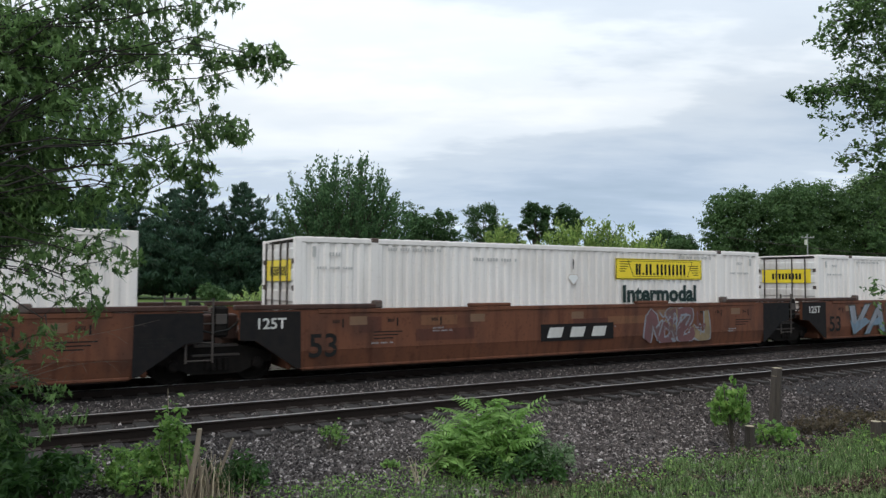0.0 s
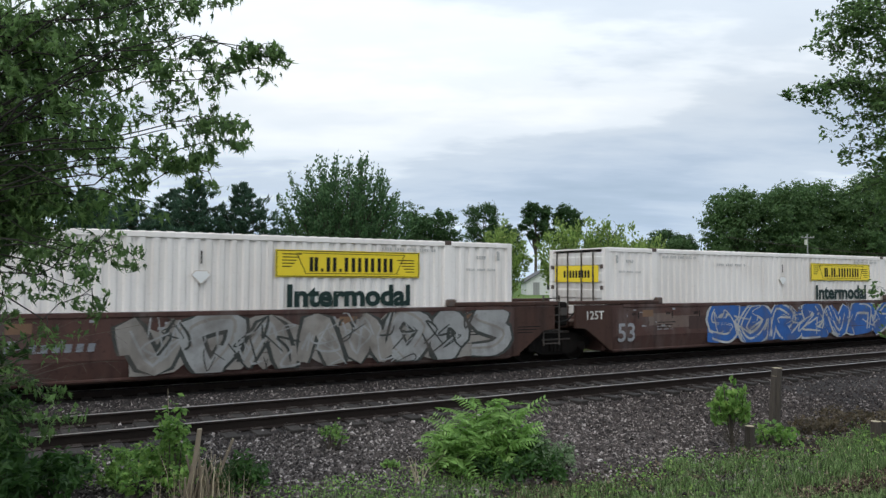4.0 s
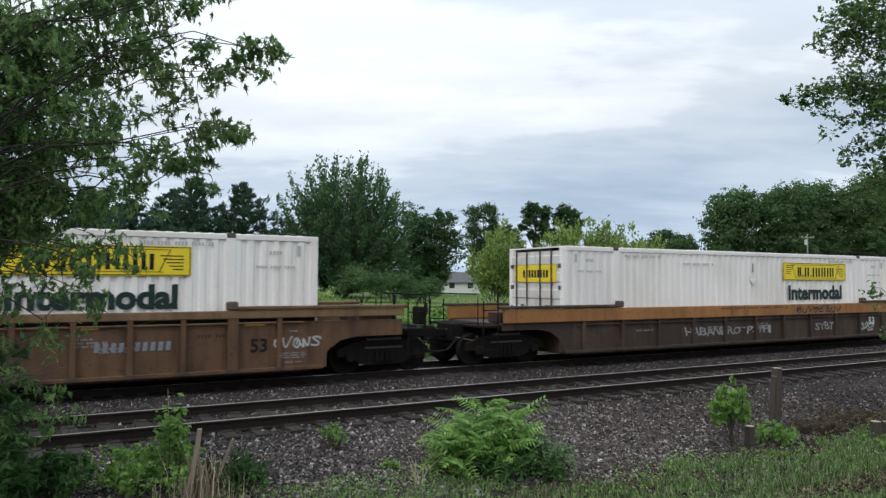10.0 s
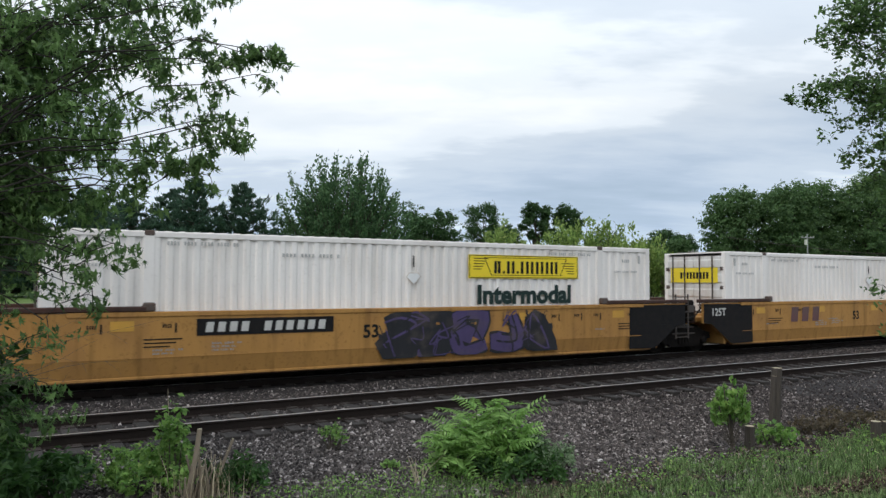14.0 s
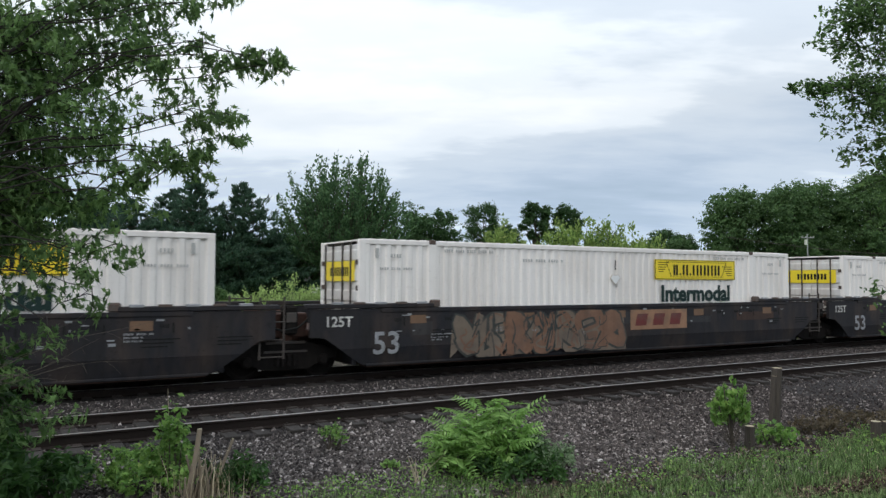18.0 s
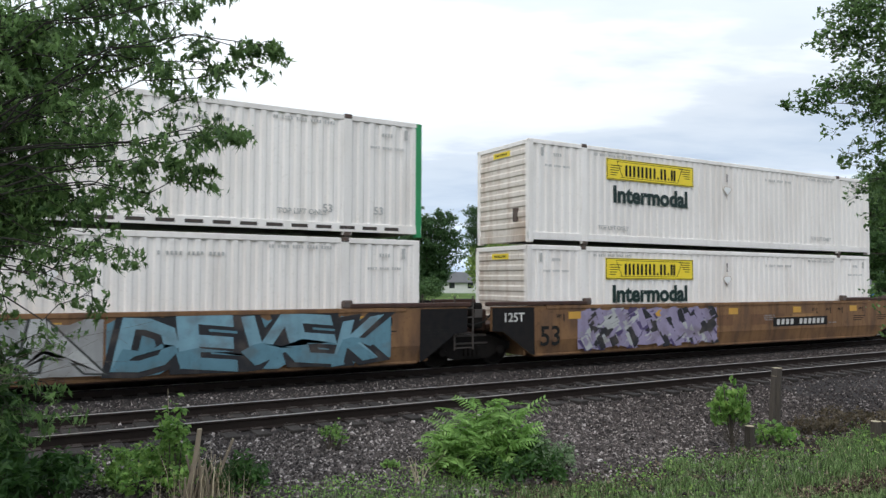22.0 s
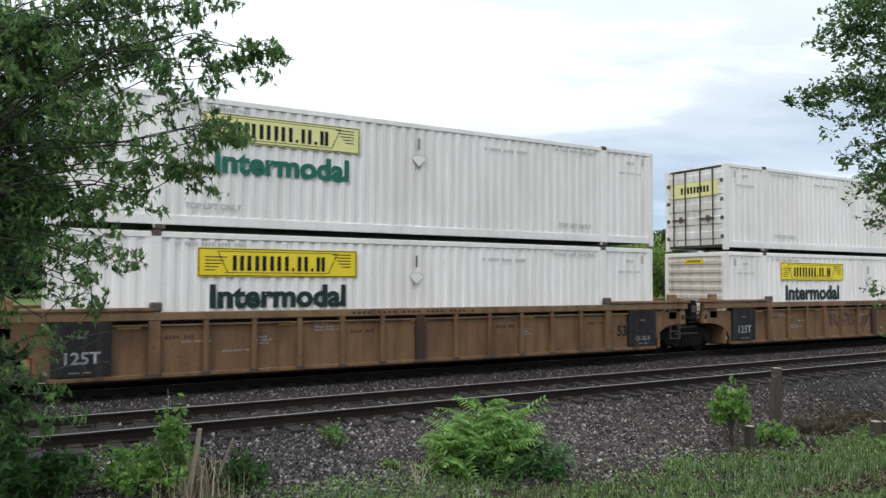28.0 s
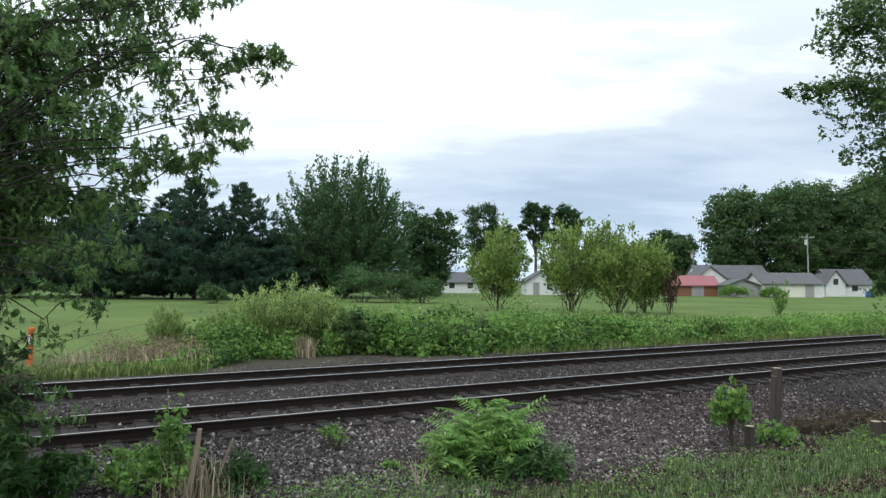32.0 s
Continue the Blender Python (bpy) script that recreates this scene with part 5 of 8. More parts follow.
    if ribbed and end_dark:
        g = Geo()
        for s in (-1, 1):
            for r, (z, w) in enumerate(((1.10, 0.20), (0.62, 0.55), (0.57, 0.62), (0.52, 0.5), (0.42, 0.4))):
                if s < 0 and 0.5 < z < 0.9:
                    continue
                bars_of_writing(g, s * 7.45 - w / 2, s * 7.45 + w / 2, z, z + 0.028, -WY - 0.001, max(4, int(w * 22)), -1)
        part("patch_stencil", g, MARK_GREY, car, "rows of small stencilled lines")["kind"] = "stuff"
    return car


def mark_board(car, x0, x1, z0, z1, y, board, ink, count):
    """A board or bare panel with a row of plain bars in place of writing."""
    holder = car
    if board:
        holder = part("mark_board", Geo().box(x0, x1, y - 0.004, y, z0, z1), board, car, "black painted board")
    pad = (x1 - x0) * 0.05 if board else 0.0
    h = (z1 - z0) * (0.2 if board else 0.0)
    step = (x1 - x0 - 2 * pad) / count
    bar = Geo().prism([(0, z0 + h), (step * 0.62, z0 + h), (step * 0.74, z1 - h), (step * 0.12, z1 - h)], y - 0.008, y - 0.0045)
    me = bar.mesh("mark_bar", ink)
    for k in range(count):
        if count > 6 and k == 4:
            continue
        part("mark_bar", me, None, holder, at=pose(x0 + pad + step * (k + 0.1), 0, 0))

# ---------------------------------------------------------------- the train
SPRAY = {}


def sprayed(name, colour):
    if name not in SPRAY:
        SPRAY[name] = material("spray_" + name, colour, tuple(c * 0.75 for c in colour), rough=0.65, grain=4, stain=0.8, amount=0.6, bump=0.0,
                               dirt=(0.11, 0.085, 0.07), dirt_amount=0.45, streak=tuple(c * 0.5 for c in colour), streak_amount=0.4)
    return SPRAY[name]


S_GREY = sprayed("grey", (0.26, 0.28, 0.31))
S_STEEL = sprayed("steel_blue", (0.17, 0.24, 0.30))
S_BLACK = sprayed("black", (0.022, 0.022, 0.025))
S_WHITE = sprayed("white", (0.50, 0.50, 0.48))
S_BLUE = sprayed("blue", (0.03, 0.12, 0.38))
S_TEAL = sprayed("teal", (0.12, 0.25, 0.31))
S_LIME = sprayed("lime", (0.34, 0.44, 0.12))
S_GREEN = sprayed("green", (0.05, 0.20, 0.09))
S_LILAC = sprayed("lilac", (0.33, 0.28, 0.40))
S_PURPLE = sprayed("purple", (0.085, 0.06, 0.15))
S_ORANGE = sprayed("orange", (0.30, 0.13, 0.07))
S_OCHRE = sprayed("ochre", (0.27, 0.205, 0.11))
S_LGREY = sprayed("light_grey", (0.36, 0.36, 0.35))
S_CREAM = sprayed("cream", (0.62, 0.58, 0.50))
S_IRON = sprayed("iron_grey", (0.125, 0.125, 0.12))
S_SMOG = sprayed("smog_grey", (0.19, 0.185, 0.19))
S_TAUPE = sprayed("taupe", (0.20, 0.155, 0.115))
S_DEEP = sprayed("deep_grey", (0.05, 0.055, 0.05))
S_RUST = sprayed("rust", (0.22, 0.12, 0.075))
S_DUSK = sprayed("dusk_mauve", (0.17, 0.13, 0.135))
S_SAND = sprayed("sand", (0.36, 0.285, 0.19))
S_STONE = sprayed("stone", (0.30, 0.275, 0.245))
S_MOSS = sprayed("moss", (0.05, 0.10, 0.045))
S_LEAF = sprayed("leaf_green", (0.17, 0.27, 0.07))
S_SKY = sprayed("sky_blue", (0.20, 0.36, 0.43))
S_PEACH = sprayed("peach", (0.34, 0.19, 0.11))
S_OXBLOOD = sprayed("oxblood", (0.17, 0.035, 0.03))
S_ROSE = sprayed("rose", (0.16, 0.075, 0.075))

TRAIN = []              # (thing, x of its origin at the start, height, turn)


def train_way(t):
    """How far the train has gone to -x after t seconds: it gathers speed slowly."""
    return 18.0663 * t + 0.028597 * t * t


def aboard(ob, x, z, turn=0):
    TRAIN.append((ob, x, z, turn))
    return ob


BOX_LABEL = "white corrugated 53 foot container, yellow panel"
FADED_LABEL = "white corrugated 53 foot container, faded panel"
BOX = {}


def box_of(key):
    """One container of each look, built once and copied after."""
    looks = {
        "dark": (BOX_LABEL, YELLOW, INK_GREEN, "ribbed", None),
        "green": (BOX_LABEL + " and green word", YELLOW, INK_BRIGHT, "ribbed", None),
        "wan": (FADED_LABEL, PALE_YELLOW, INK_GREEN, "ribbed", None),
        "pale": (FADED_LABEL, PALE_YELLOW, INK_BRIGHT, "ribbed", None),
        "grey": (FADED_LABEL, FADED, INK_GREEN, "ribbed", None),
        "greyg": (FADED_LABEL + " and green word", FADED, INK_BRIGHT, "ribbed", None),
        "smooth": ("smooth white container with yellow panel and rusty posts", YELLOW, INK, "smooth", None),
        "plain": ("plain white corrugated container with green corner posts", None, INK, "ribbed", GREEN_PAINT),
    }
    if key in BOX:
        return copy_thing(BOX[key], Matrix.Identity(4))
    label, panel, ink, kind, posts = looks[key]
    BOX[key] = build_container("container", label, "containers on the train", panel, ink, kind, True, posts)
    if kind == "smooth":
        for s in (-1, 1):
            for out in (-1, 1):
                g = Geo().box(s * 6.095 - 0.085, s * 6.095 + 0.085, min(out * HY, out * (HY + 0.008)), max(out * HY, out * (HY + 0.008)), 0.1, 2.78)
                part("rust_strip", g, material("rusty_white", (0.66, 0.61, 0.54), (0.60, 0.50, 0.40), rough=0.7, grain=5, stain=1.3, amount=0.9, dirt=(0.10, 0.042, 0.024), dirt_amount=1.0, stretch=(1, 1, 0.6)), BOX[key], "rust-stained lifting post")
    return BOX[key]


# unit: x of the box's end at the start, car paint, ribs, how each end goes on, lower box, upper box
# a box key with "-" before it stands with its doors to +x
UNITS = []


def add_unit(*row):
    UNITS.append(row)


add_unit(-14.10, "brown", "coupler", "joint", "dark", None)
add_unit(5.36, "brown", "joint", "joint", "dark", None)
add_unit(24.80, "brown", "joint", "coupler", "dark", None)
add_unit(48.50, "maroon", "coupler", "joint", "wan", None)
add_unit(67.93, "maroon", "joint", "joint", "dark", None)
add_unit(87.38, "maroon", "joint", "coupler", "dark", None)
add_unit(110.94, "low", "coupler", "coupler", "dark", None)
add_unit(134.33, "dusk", "coupler", "joint", "dark", None)
add_unit(153.82, "dusk", "joint", "joint", "green", None)
add_unit(173.28, "dusk", "joint", "coupler", "dark", None)
add_unit(196.62, "sill", "coupler", "joint", "dark", None)
add_unit(216.04, "sill", "joint", "joint", "green", None)
add_unit(235.44, "sill", "joint", "coupler", "dark", None)
add_unit(258.82, "amber", "coupler", "joint", "dark", None)
add_unit(278.36, "amber", "joint", "joint", "dark", None)
add_unit(298.41, "amber", "joint", "coupler", "greyg", None)
add_unit(321.90, "navy", "coupler", "joint", "dark", None)
add_unit(341.40, "navy", "joint", "joint", "dark", None)
add_unit(360.80, "navy", "joint", "coupler", "dark", None)
add_unit(384.25, "gold", "coupler", "joint", "grey", "-grey")
add_unit(403.70, "gold", "joint", "joint", "-dark", "-plain")
add_unit(423.16, "gold", "joint", "coupler", "-dark", "-dark")
add_unit(446.69, "smoke", "coupler", "joint", "-grey", "-dark")
add_unit(466.17, "smoke", "joint", "joint", "dark", "-smooth")
add_unit(485.69, "smoke", "joint", "coupler", "-smooth", "dark")
add_unit(509.19, "tan", "coupler", "joint", "-dark", "-dark")
add_unit(528.69, "tan", "joint", "joint", "-dark", "-pale")
add_unit(548.12, "tan", "joint", "coupler", "-dark", "pale")
STYLE = {
    "brown": (BROWN, False, None, PLATE_BLACK, "rust-brown smooth-sided steel well car", INK),
    "maroon": (MAROON, False, None, DEEP, "dark maroon steel well car covered with sprayed paint", PAINT_WHITE),
    "low": (LOW_RUST, True, CHORD_TAN, None, "low-sided faded brown ribbed well car", INK),
    "tan": (TAN, True, None, PLATE_BLACK, "faded brown ribbed steel well car", INK),
    "dusk": (TAN_DARK, True, None, PLATE_BLACK, "grimy brown ribbed steel well car", INK),
    "sill": (SILL_SHEET, True, SILL_TAN, None, "dark brown ribbed well car with an orange top sill", PAINT_WHITE),
    "amber": (AMBER, False, None, PLATE_BLACK, "amber yellow smooth-sided well car with dark ends", INK),
    "navy": (NAVY, False, None, None, "dark slate blue smooth-sided well car", PAINT_WHITE),
    "gold": (GOLD, False, None, PLATE_BLACK, "worn gold-brown well car with sprayed lettering", INK),
    "smoke": (SMOKE, True, CHORD_SAND, None, "grimy dark ribbed well car covered with sprayed paint", PAINT_WHITE),
}
# boards and bare rows of bars: unit, from, to, low, high, board, ink, how many
BOARDS = []


def add_board(*row):
    BOARDS.append(row)


add_board(1, -1.28, 1.33, 0.62, 1.08, PLATE_BLACK, PAINT_WHITE, 3)
add_board(2, 1.94, 4.89, 0.82, 1.04, None, PAINT_WHITE, 11)
add_board(4, -4.17, -1.96, 0.84, 1.0, None, S_GREY, 11)
add_board(7, -5.85, -4.26, 0.84, 1.05, PLATE_BLACK, S_GREY, 10)
add_board(9, 3.42, 4.9, 0.80, 0.98, None, S_GREY, 10)
add_board(13, -5.17, -2.14, 1.08, 1.43, PLATE_BLACK, PAINT_WHITE, 11)
add_board(14, -5.09, -3.31, 0.9, 1.4, None, S_ROSE, 3)
add_board(15, 2.26, 5.34, 1.08, 1.43, PLATE_BLACK, PAINT_WHITE, 11)
add_board(16, -5.26, -3.1, 0.92, 1.1, None, PAINT_WHITE, 11)
add_board(17, 0.41, 2.76, 0.84, 1.42, S_PEACH, S_OXBLOOD, 3)
add_board(18, 2.7, 4.93, 0.90, 1.03, None, S_GREY, 11)
add_board(19, -4.66, -1.9, 0.84, 1.02, None, PAINT_WHITE, 11)
add_board(21, 2.0, 5.0, 0.76, 1.06, PLATE_BLACK, PAINT_WHITE, 11)
add_board(6, -2.4, 0.4, 0.45, 0.66, None, S_RUST, 11)
# sprayed lettering: unit, from, to, low, high, fills, outline, ground, letters
TAGS = []


def add_tag(*row):
    TAGS.append(row)


add_tag(1, 2.57, 5.3, 0.42, 1.47, (S_OCHRE, S_ROSE), S_GREY, None, 4)
add_tag(3, -6.6, -3.0, 0.30, 1.45, (S_SMOG, S_DUSK), S_DEEP, None, 4)
add_tag(3, -1.9, 2.9, 0.28, 1.45, (S_SMOG, S_GREY), S_DEEP, S_DUSK, 5)
add_tag(3, -8.2, -7.0, 0.95, 1.3, (), S_OCHRE, None, 4)
add_tag(4, -7.0, -4.4, 0.32, 1.45, (S_DEEP, S_STONE), S_STONE, None, 4)
add_tag(4, -1.42, 7.68, 0.30, 1.5, (S_STONE, S_LGREY), S_DEEP, S_STONE, 8)
add_tag(5, -4.0, 8.2, 0.28, 1.5, (S_BLUE,), S_WHITE, S_BLUE, 8)
add_tag(7, -3.09, -2.35, 0.6, 1.1, (), S_WHITE, None, 3)
add_tag(8, -3.05, -2.38, 0.55, 1.18, (), S_WHITE, None, 3)
add_tag(9, -6.0, -5.0, 0.5, 1.1, (), S_WHITE, None, 3)
add_tag(9, 7.0, 8.1, 0.72, 1.0, (), S_WHITE, None, 5)
add_tag(10, 6.0, 6.86, 0.45, 0.8, (), S_WHITE, None, 4)
add_tag(11, -1.7, 2.9, 0.30, 1.12, (), S_WHITE, None, 6)
add_tag(11, -1.2, 2.6, 0.32, 1.05, (), S_LGREY, None, 4)
add_tag(11, -2.7, 0.1, 1.17, 1.44, (), S_BLACK, None, 9)
add_tag(11, 0.9, 3.2, 1.17, 1.44, (), S_LGREY, None, 9)
add_tag(10, 2.0, 4.6, 1.17, 1.44, (), S_BLACK, None, 8)
add_tag(11, -5.6, -4.0, 1.17, 1.44, (), S_ORANGE, None, 5)
add_tag(11, 4.3, 5.7, 1.17, 1.44, (), S_BLACK, None, 6)
add_tag(11, 3.44, 4.4, 0.55, 0.95, (), S_WHITE, None, 4)
add_tag(11, 4.5, 6.0, 0.5, 0.95, (), S_GREY, None, 4)
add_tag(11, 6.1, 6.9, 0.4, 0.95, (), S_WHITE, None, 3)
add_tag(12, -3.2, 2.2, 1.16, 1.46, (), S_WHITE, S_LILAC, 8)
add_tag(12, -6.9, -1.0, 0.30, 1.25, (S_LIME, S_WHITE), S_GREEN, S_LIME, 5)
add_tag(12, 4.6, 5.8, 0.34, 1.2, (S_LILAC,), S_BLACK, None, 2)
add_tag(13, -1.07, 4.2, 0.38, 1.5, (S_BLACK, S_PURPLE), S_BLACK, None, 5)
add_tag(16, 0.73, 4.15, 0.72, 1.3, (), S_WHITE, None, 7)
add_tag(17, -5.64, 0.13, 0.30, 1.45, (S_TAUPE, S_RUST), S_DEEP, S_TAUPE, 7)
add_tag(19, -6.9, -4.7, 0.5, 1.42, (), S_WHITE, None, 5)
add_tag(19, -1.81, 3.2, 0.28, 1.52, (S_GREY, S_TEAL, S_STEEL), S_BLACK, S_GREY, 4)
add_tag(22, -7.9, -3.1, 0.34, 1.25, (S_STONE, S_OCHRE), S_BLACK, S_MOSS, 6)
add_tag(23, -6.85, 0.1, 0.32, 1.25, (S_DUSK, S_ROSE, S_STONE), S_BLACK, S_DUSK, 8)
add_tag(23, 0.16, 6.4, 0.32, 1.25, (S_SAND, S_OCHRE, S_RUST), S_BLACK, S_SAND, 6)
add_tag(23, 6.5, 7.9, 0.34, 1.2, (S_GREEN, S_OCHRE), S_BLACK, S_LIME, 2)
add_tag(24, -8.0, -7.15, 0.34, 1.2, (), S_WHITE, S_ROSE, 4)
add_tag(27, -2.76, 0.08, 0.6, 1.15, (), S_BLACK, None, 5)


WORDS = []


def add_word(*row):
    WORDS.append(row)


# sprayed words: unit, word, from, to, low, high, fills, outline, ground, halo
add_word(2, "VANEL", -6.75, -0.3, 0.30, 1.52, (S_GREY, S_STEEL), S_DEEP, None, None)
add_word(3, "CROKS", 3.82, 6.62, 0.30, 1.52, (S_BLACK,), S_WHITE, None, None)
add_word(10, "HABANERO", -3.36, -0.8, 0.56, 0.82, (S_LGREY,), S_LGREY, None, None)
add_word(10, "PSYFI", -0.45, 0.75, 0.56, 0.82, (S_LGREY,), S_LGREY, None, None)
add_word(10, "SYBT", 3.2, 4.3, 0.56, 0.84, (S_LGREY,), S_LGREY, None, None)
add_word(12, "JESTERS", -0.9, 4.5, 0.30, 1.12, (S_LEAF, S_MOSS), S_BLACK, S_DEEP, None)
add_word(19, "DEVEK", 3.3, 7.5, 0.30, 1.5, (S_SKY, S_GREY), S_BLACK, S_DEEP, None)
add_word(20, "EELA", -5.0, 0.75, 0.36, 1.52, (S_WHITE, S_LGREY), S_DEEP, S_LGREY, None)
add_word(20, "DEVEK", 1.2, 7.0, 0.30, 1.5, (S_SKY, S_TEAL), S_BLACK, S_TEAL, None)
add_word(24, "MULIEWENE", -6.9, 6.2, 0.34, 1.27, (S_BLACK,), S_DEEP, S_CREAM, None)


def build_train():
    for i, (x, style, left, right, lower, upper) in enumerate(UNITS):
        paint, ribbed, sill, dark, label, ink = STYLE[style]
        low = style == "low"
        amber = style == "amber"
        wide_band = style == "sill"
        car = build_well("well_car", label, "well cars of the train", paint, left, right, ribbed, top=1.12 if low else 1.49 if wide_band else SIDE_TOP, end_dark=dark, sill=sill,
                         seed=40 + i, ink=ink, dark_from=7.02 if amber else 7.98, size_at=-1.2 if amber else -7.45, size_up=1.04 if amber else 0.74,
                         band=0.36 if wide_band else 0.31 if low else 0.17, pitch=1.48 if wide_band else 1.66 if low else 1.02, shift=-0.08 if wide_band else 0.0)
        rng = random.Random(900 + i)
        y = -WY - 0.004 if not ribbed else -WY + (0.038 if paint is SMOKE else 0.092)
        for unit, a, b, z0, z1, board, bar_ink, count in BOARDS:
            if unit == i:
                mark_board(car, a, b, z0, z1, y - 0.001, board, bar_ink, count)
        for unit, a, b, z0, z1, fills, edge, back, letters in TAGS:
            if unit == i:
                yy = -WY - 0.002 if wide_band and z0 > 1.1 else y
                spray(rng, car, a, b, z0, z1, yy, fills, edge, "sprayed lettering", letters, back, thin=not fills)
        if i == 21:
            back = [(-6.5 + 0.38 * k, y - 0.002, 1.5 - 0.12 * rng.random()) for k in range(16)] + [(-6.5 + 0.38 * k, y - 0.002, 0.30 + 0.15 * rng.random()) for k in range(16)]
            part("spray_ground", Geo().add(back, [(k, k + 1, 17 + k, 16 + k) for k in range(15)]), S_LILAC, car, "sprayed lilac ground")
            zigzag_piece(rng, car, -6.6, -0.7, 0.30, 1.52, y, (S_PURPLE, S_LILAC, S_WHITE, S_BLACK, S_LILAC))
        for unit, word, a, b, z0, z1, fills, edge, back, halo in WORDS:
            if unit == i:
                small = z1 - z0 < 0.5
                block_word(rng, car, word, a, b, z0, z1, y - 0.003, fills, edge, back, halo, 0.012 if small else 0.004 if back is S_CREAM else 0.035, 0.012 if small else 0.03 if edge is S_DEEP else 0.04 if edge is S_WHITE else 0.085)
        if i == 22:
            loop_piece(rng, car, -3.0, 6.2, 0.32, 1.22, y, S_IRON, S_LGREY, 9)
            overspray(rng, car, SIDE_TOP, ((-7.5, -3.0, 0.34, 1.2, (S_STONE, S_MOSS)), (-3.0, 6.2, 0.34, 1.2, (S_STONE, S_WHITE, S_IRON))))
        elif i == 23:
            overspray(rng, car, SIDE_TOP, ((-6.6, 0.1, 0.34, 1.25, (S_DUSK, S_ROSE, S_BLACK)), (0.1, 7.6, 0.34, 1.25, (S_SAND, S_OCHRE, S_DEEP))))
        elif i == 24:
            overspray(rng, car, SIDE_TOP, ((-6.9, 6.2, 0.36, 1.27, (S_CREAM, S_CREAM, S_BLACK)),))
        aboard(car, x + HX, 0.0)
        for key, z in ((lower, 0.365), (upper, 3.290)):
            if key:
                con = box_of(key.lstrip("-"))
                aboard(con, x + HX + (0.05 if z > 1 else 0.0), z, 180 if key.startswith("-") else 0)


build_train()

# ---------------------------------------------------------------- leaves and trees


def leaf_arrays(centres, normals, sizes, rng, shape="diamond", lay=None):
    """Leaves as small folded blades: each is an island of two or more faces."""
    n = len(centres)
    nrm = normals / np.maximum(np.linalg.norm(normals, axis=1, keepdims=True), 1e-6)
    rnd = rng.normal(size=(n, 3))
    a = np.cross(nrm, rnd)
    a /= np.maximum(np.linalg.norm(a, axis=1, keepdims=True), 1e-6)
    b = np.cross(nrm, a)
    if shape == "maple":
        b = rng.normal(size=(n, 3)) * 0.55 + np.array((0.12, 0, -0.75))
        b /= np.linalg.norm(b, axis=1, keepdims=True)
        a = np.cross(b, rnd)
        a /= np.maximum(np.linalg.norm(a, axis=1, keepdims=True), 1e-6)
        nrm = np.cross(a, b)
    s = sizes[:, None]
    if lay is not None:
        b = lay / np.maximum(np.linalg.norm(lay, axis=1, keepdims=True), 1e-6)
        a = np.cross(b, nrm)
        a /= np.maximum(np.linalg.norm(a, axis=1, keepdims=True), 1e-6)
        nrm = np.cross(a, b)
    if shape == "leaflet":
        form = ((0, -0.5, 0), (0.15, -0.1, 0.05), (0, 0.5, -0.08), (-0.15, -0.1, 0.05))
        faces = ((0, 1, 2), (0, 2, 3))
    elif shape == "diamond":
        form = ((0, -0.5, 0), (0.28, 0.0, 0.10), (0, 0.5, -0.06), (-0.28, 0.0, 0.10))
        faces = ((0, 1, 2), (0, 2, 3))
    elif shape == "maple":
        form = ((0, -0.5, 0), (0.10, -0.22, 0.05), (0.27, -0.10, -0.10), (0.12, 0.0, 0.05), (0.19, 0.30, -0.14), (0.065, 0.14, 0.07), (0, 0.72, -0.20),
                (-0.065, 0.14, 0.07), (-0.19, 0.30, -0.14), (-0.12, 0.0, 0.05), (-0.27, -0.10, -0.10), (-0.10, -0.22, 0.05))
        faces = ((0, 1, 5), (1, 2, 3), (1, 3, 5), (3, 4, 5), (0, 5, 7), (5, 6, 7), (0, 7, 11), (7, 8, 9), (7, 9, 11), (9, 10, 11))
    else:
        form = ((0, -0.5, 0), (0.09, 0.1, 0.03), (0, 0.5, 0), (-0.09, 0.1, 0.03))
        faces = ((0, 1, 2), (0, 2, 3))
    k = len(form)
    verts = np.empty((n, k, 3))
    for i, (u, v, w) in enumerate(form):
        verts[:, i] = centres + s * (u * a + v * b + w * nrm)
    idx = (np.arange(n) * k)[:, None, None] + np.array(faces)[None]
    return verts.reshape(-1, 3), idx.reshape(-1, 3)


def crown_points(blobs, count, rng, shell_bias=0.45, sprays=26):
    """Points in a set of uneven clumps, each made of many small sprays, more of them near the outside."""
    vol = np.array([b[1][0] * b[1][1] * b[1][2] for b in blobs]) ** 0.75
    n = max(8, len(blobs) * sprays)
    pick = rng.choice(len(blobs), size=n, p=vol / vol.sum())
    c = np.array([b[0] for b in blobs])[pick]
    r = np.array([b[1] for b in blobs])[pick]
    d = rng.normal(size=(n, 3))
    d /= np.linalg.norm(d, axis=1, keepdims=True)
    mid = c + d * r * (rng.random(n) ** shell_bias * rng.uniform(0.75, 1.25, n))[:, None]
    which = rng.integers(0, n, count)
    size = (r.mean(axis=1) * rng.uniform(0.14, 0.36, n))[which]
    off = rng.normal(size=(count, 3)) * (0.75, 0.75, 0.5)
    return mid[which] + off * size[:, None], d[which]


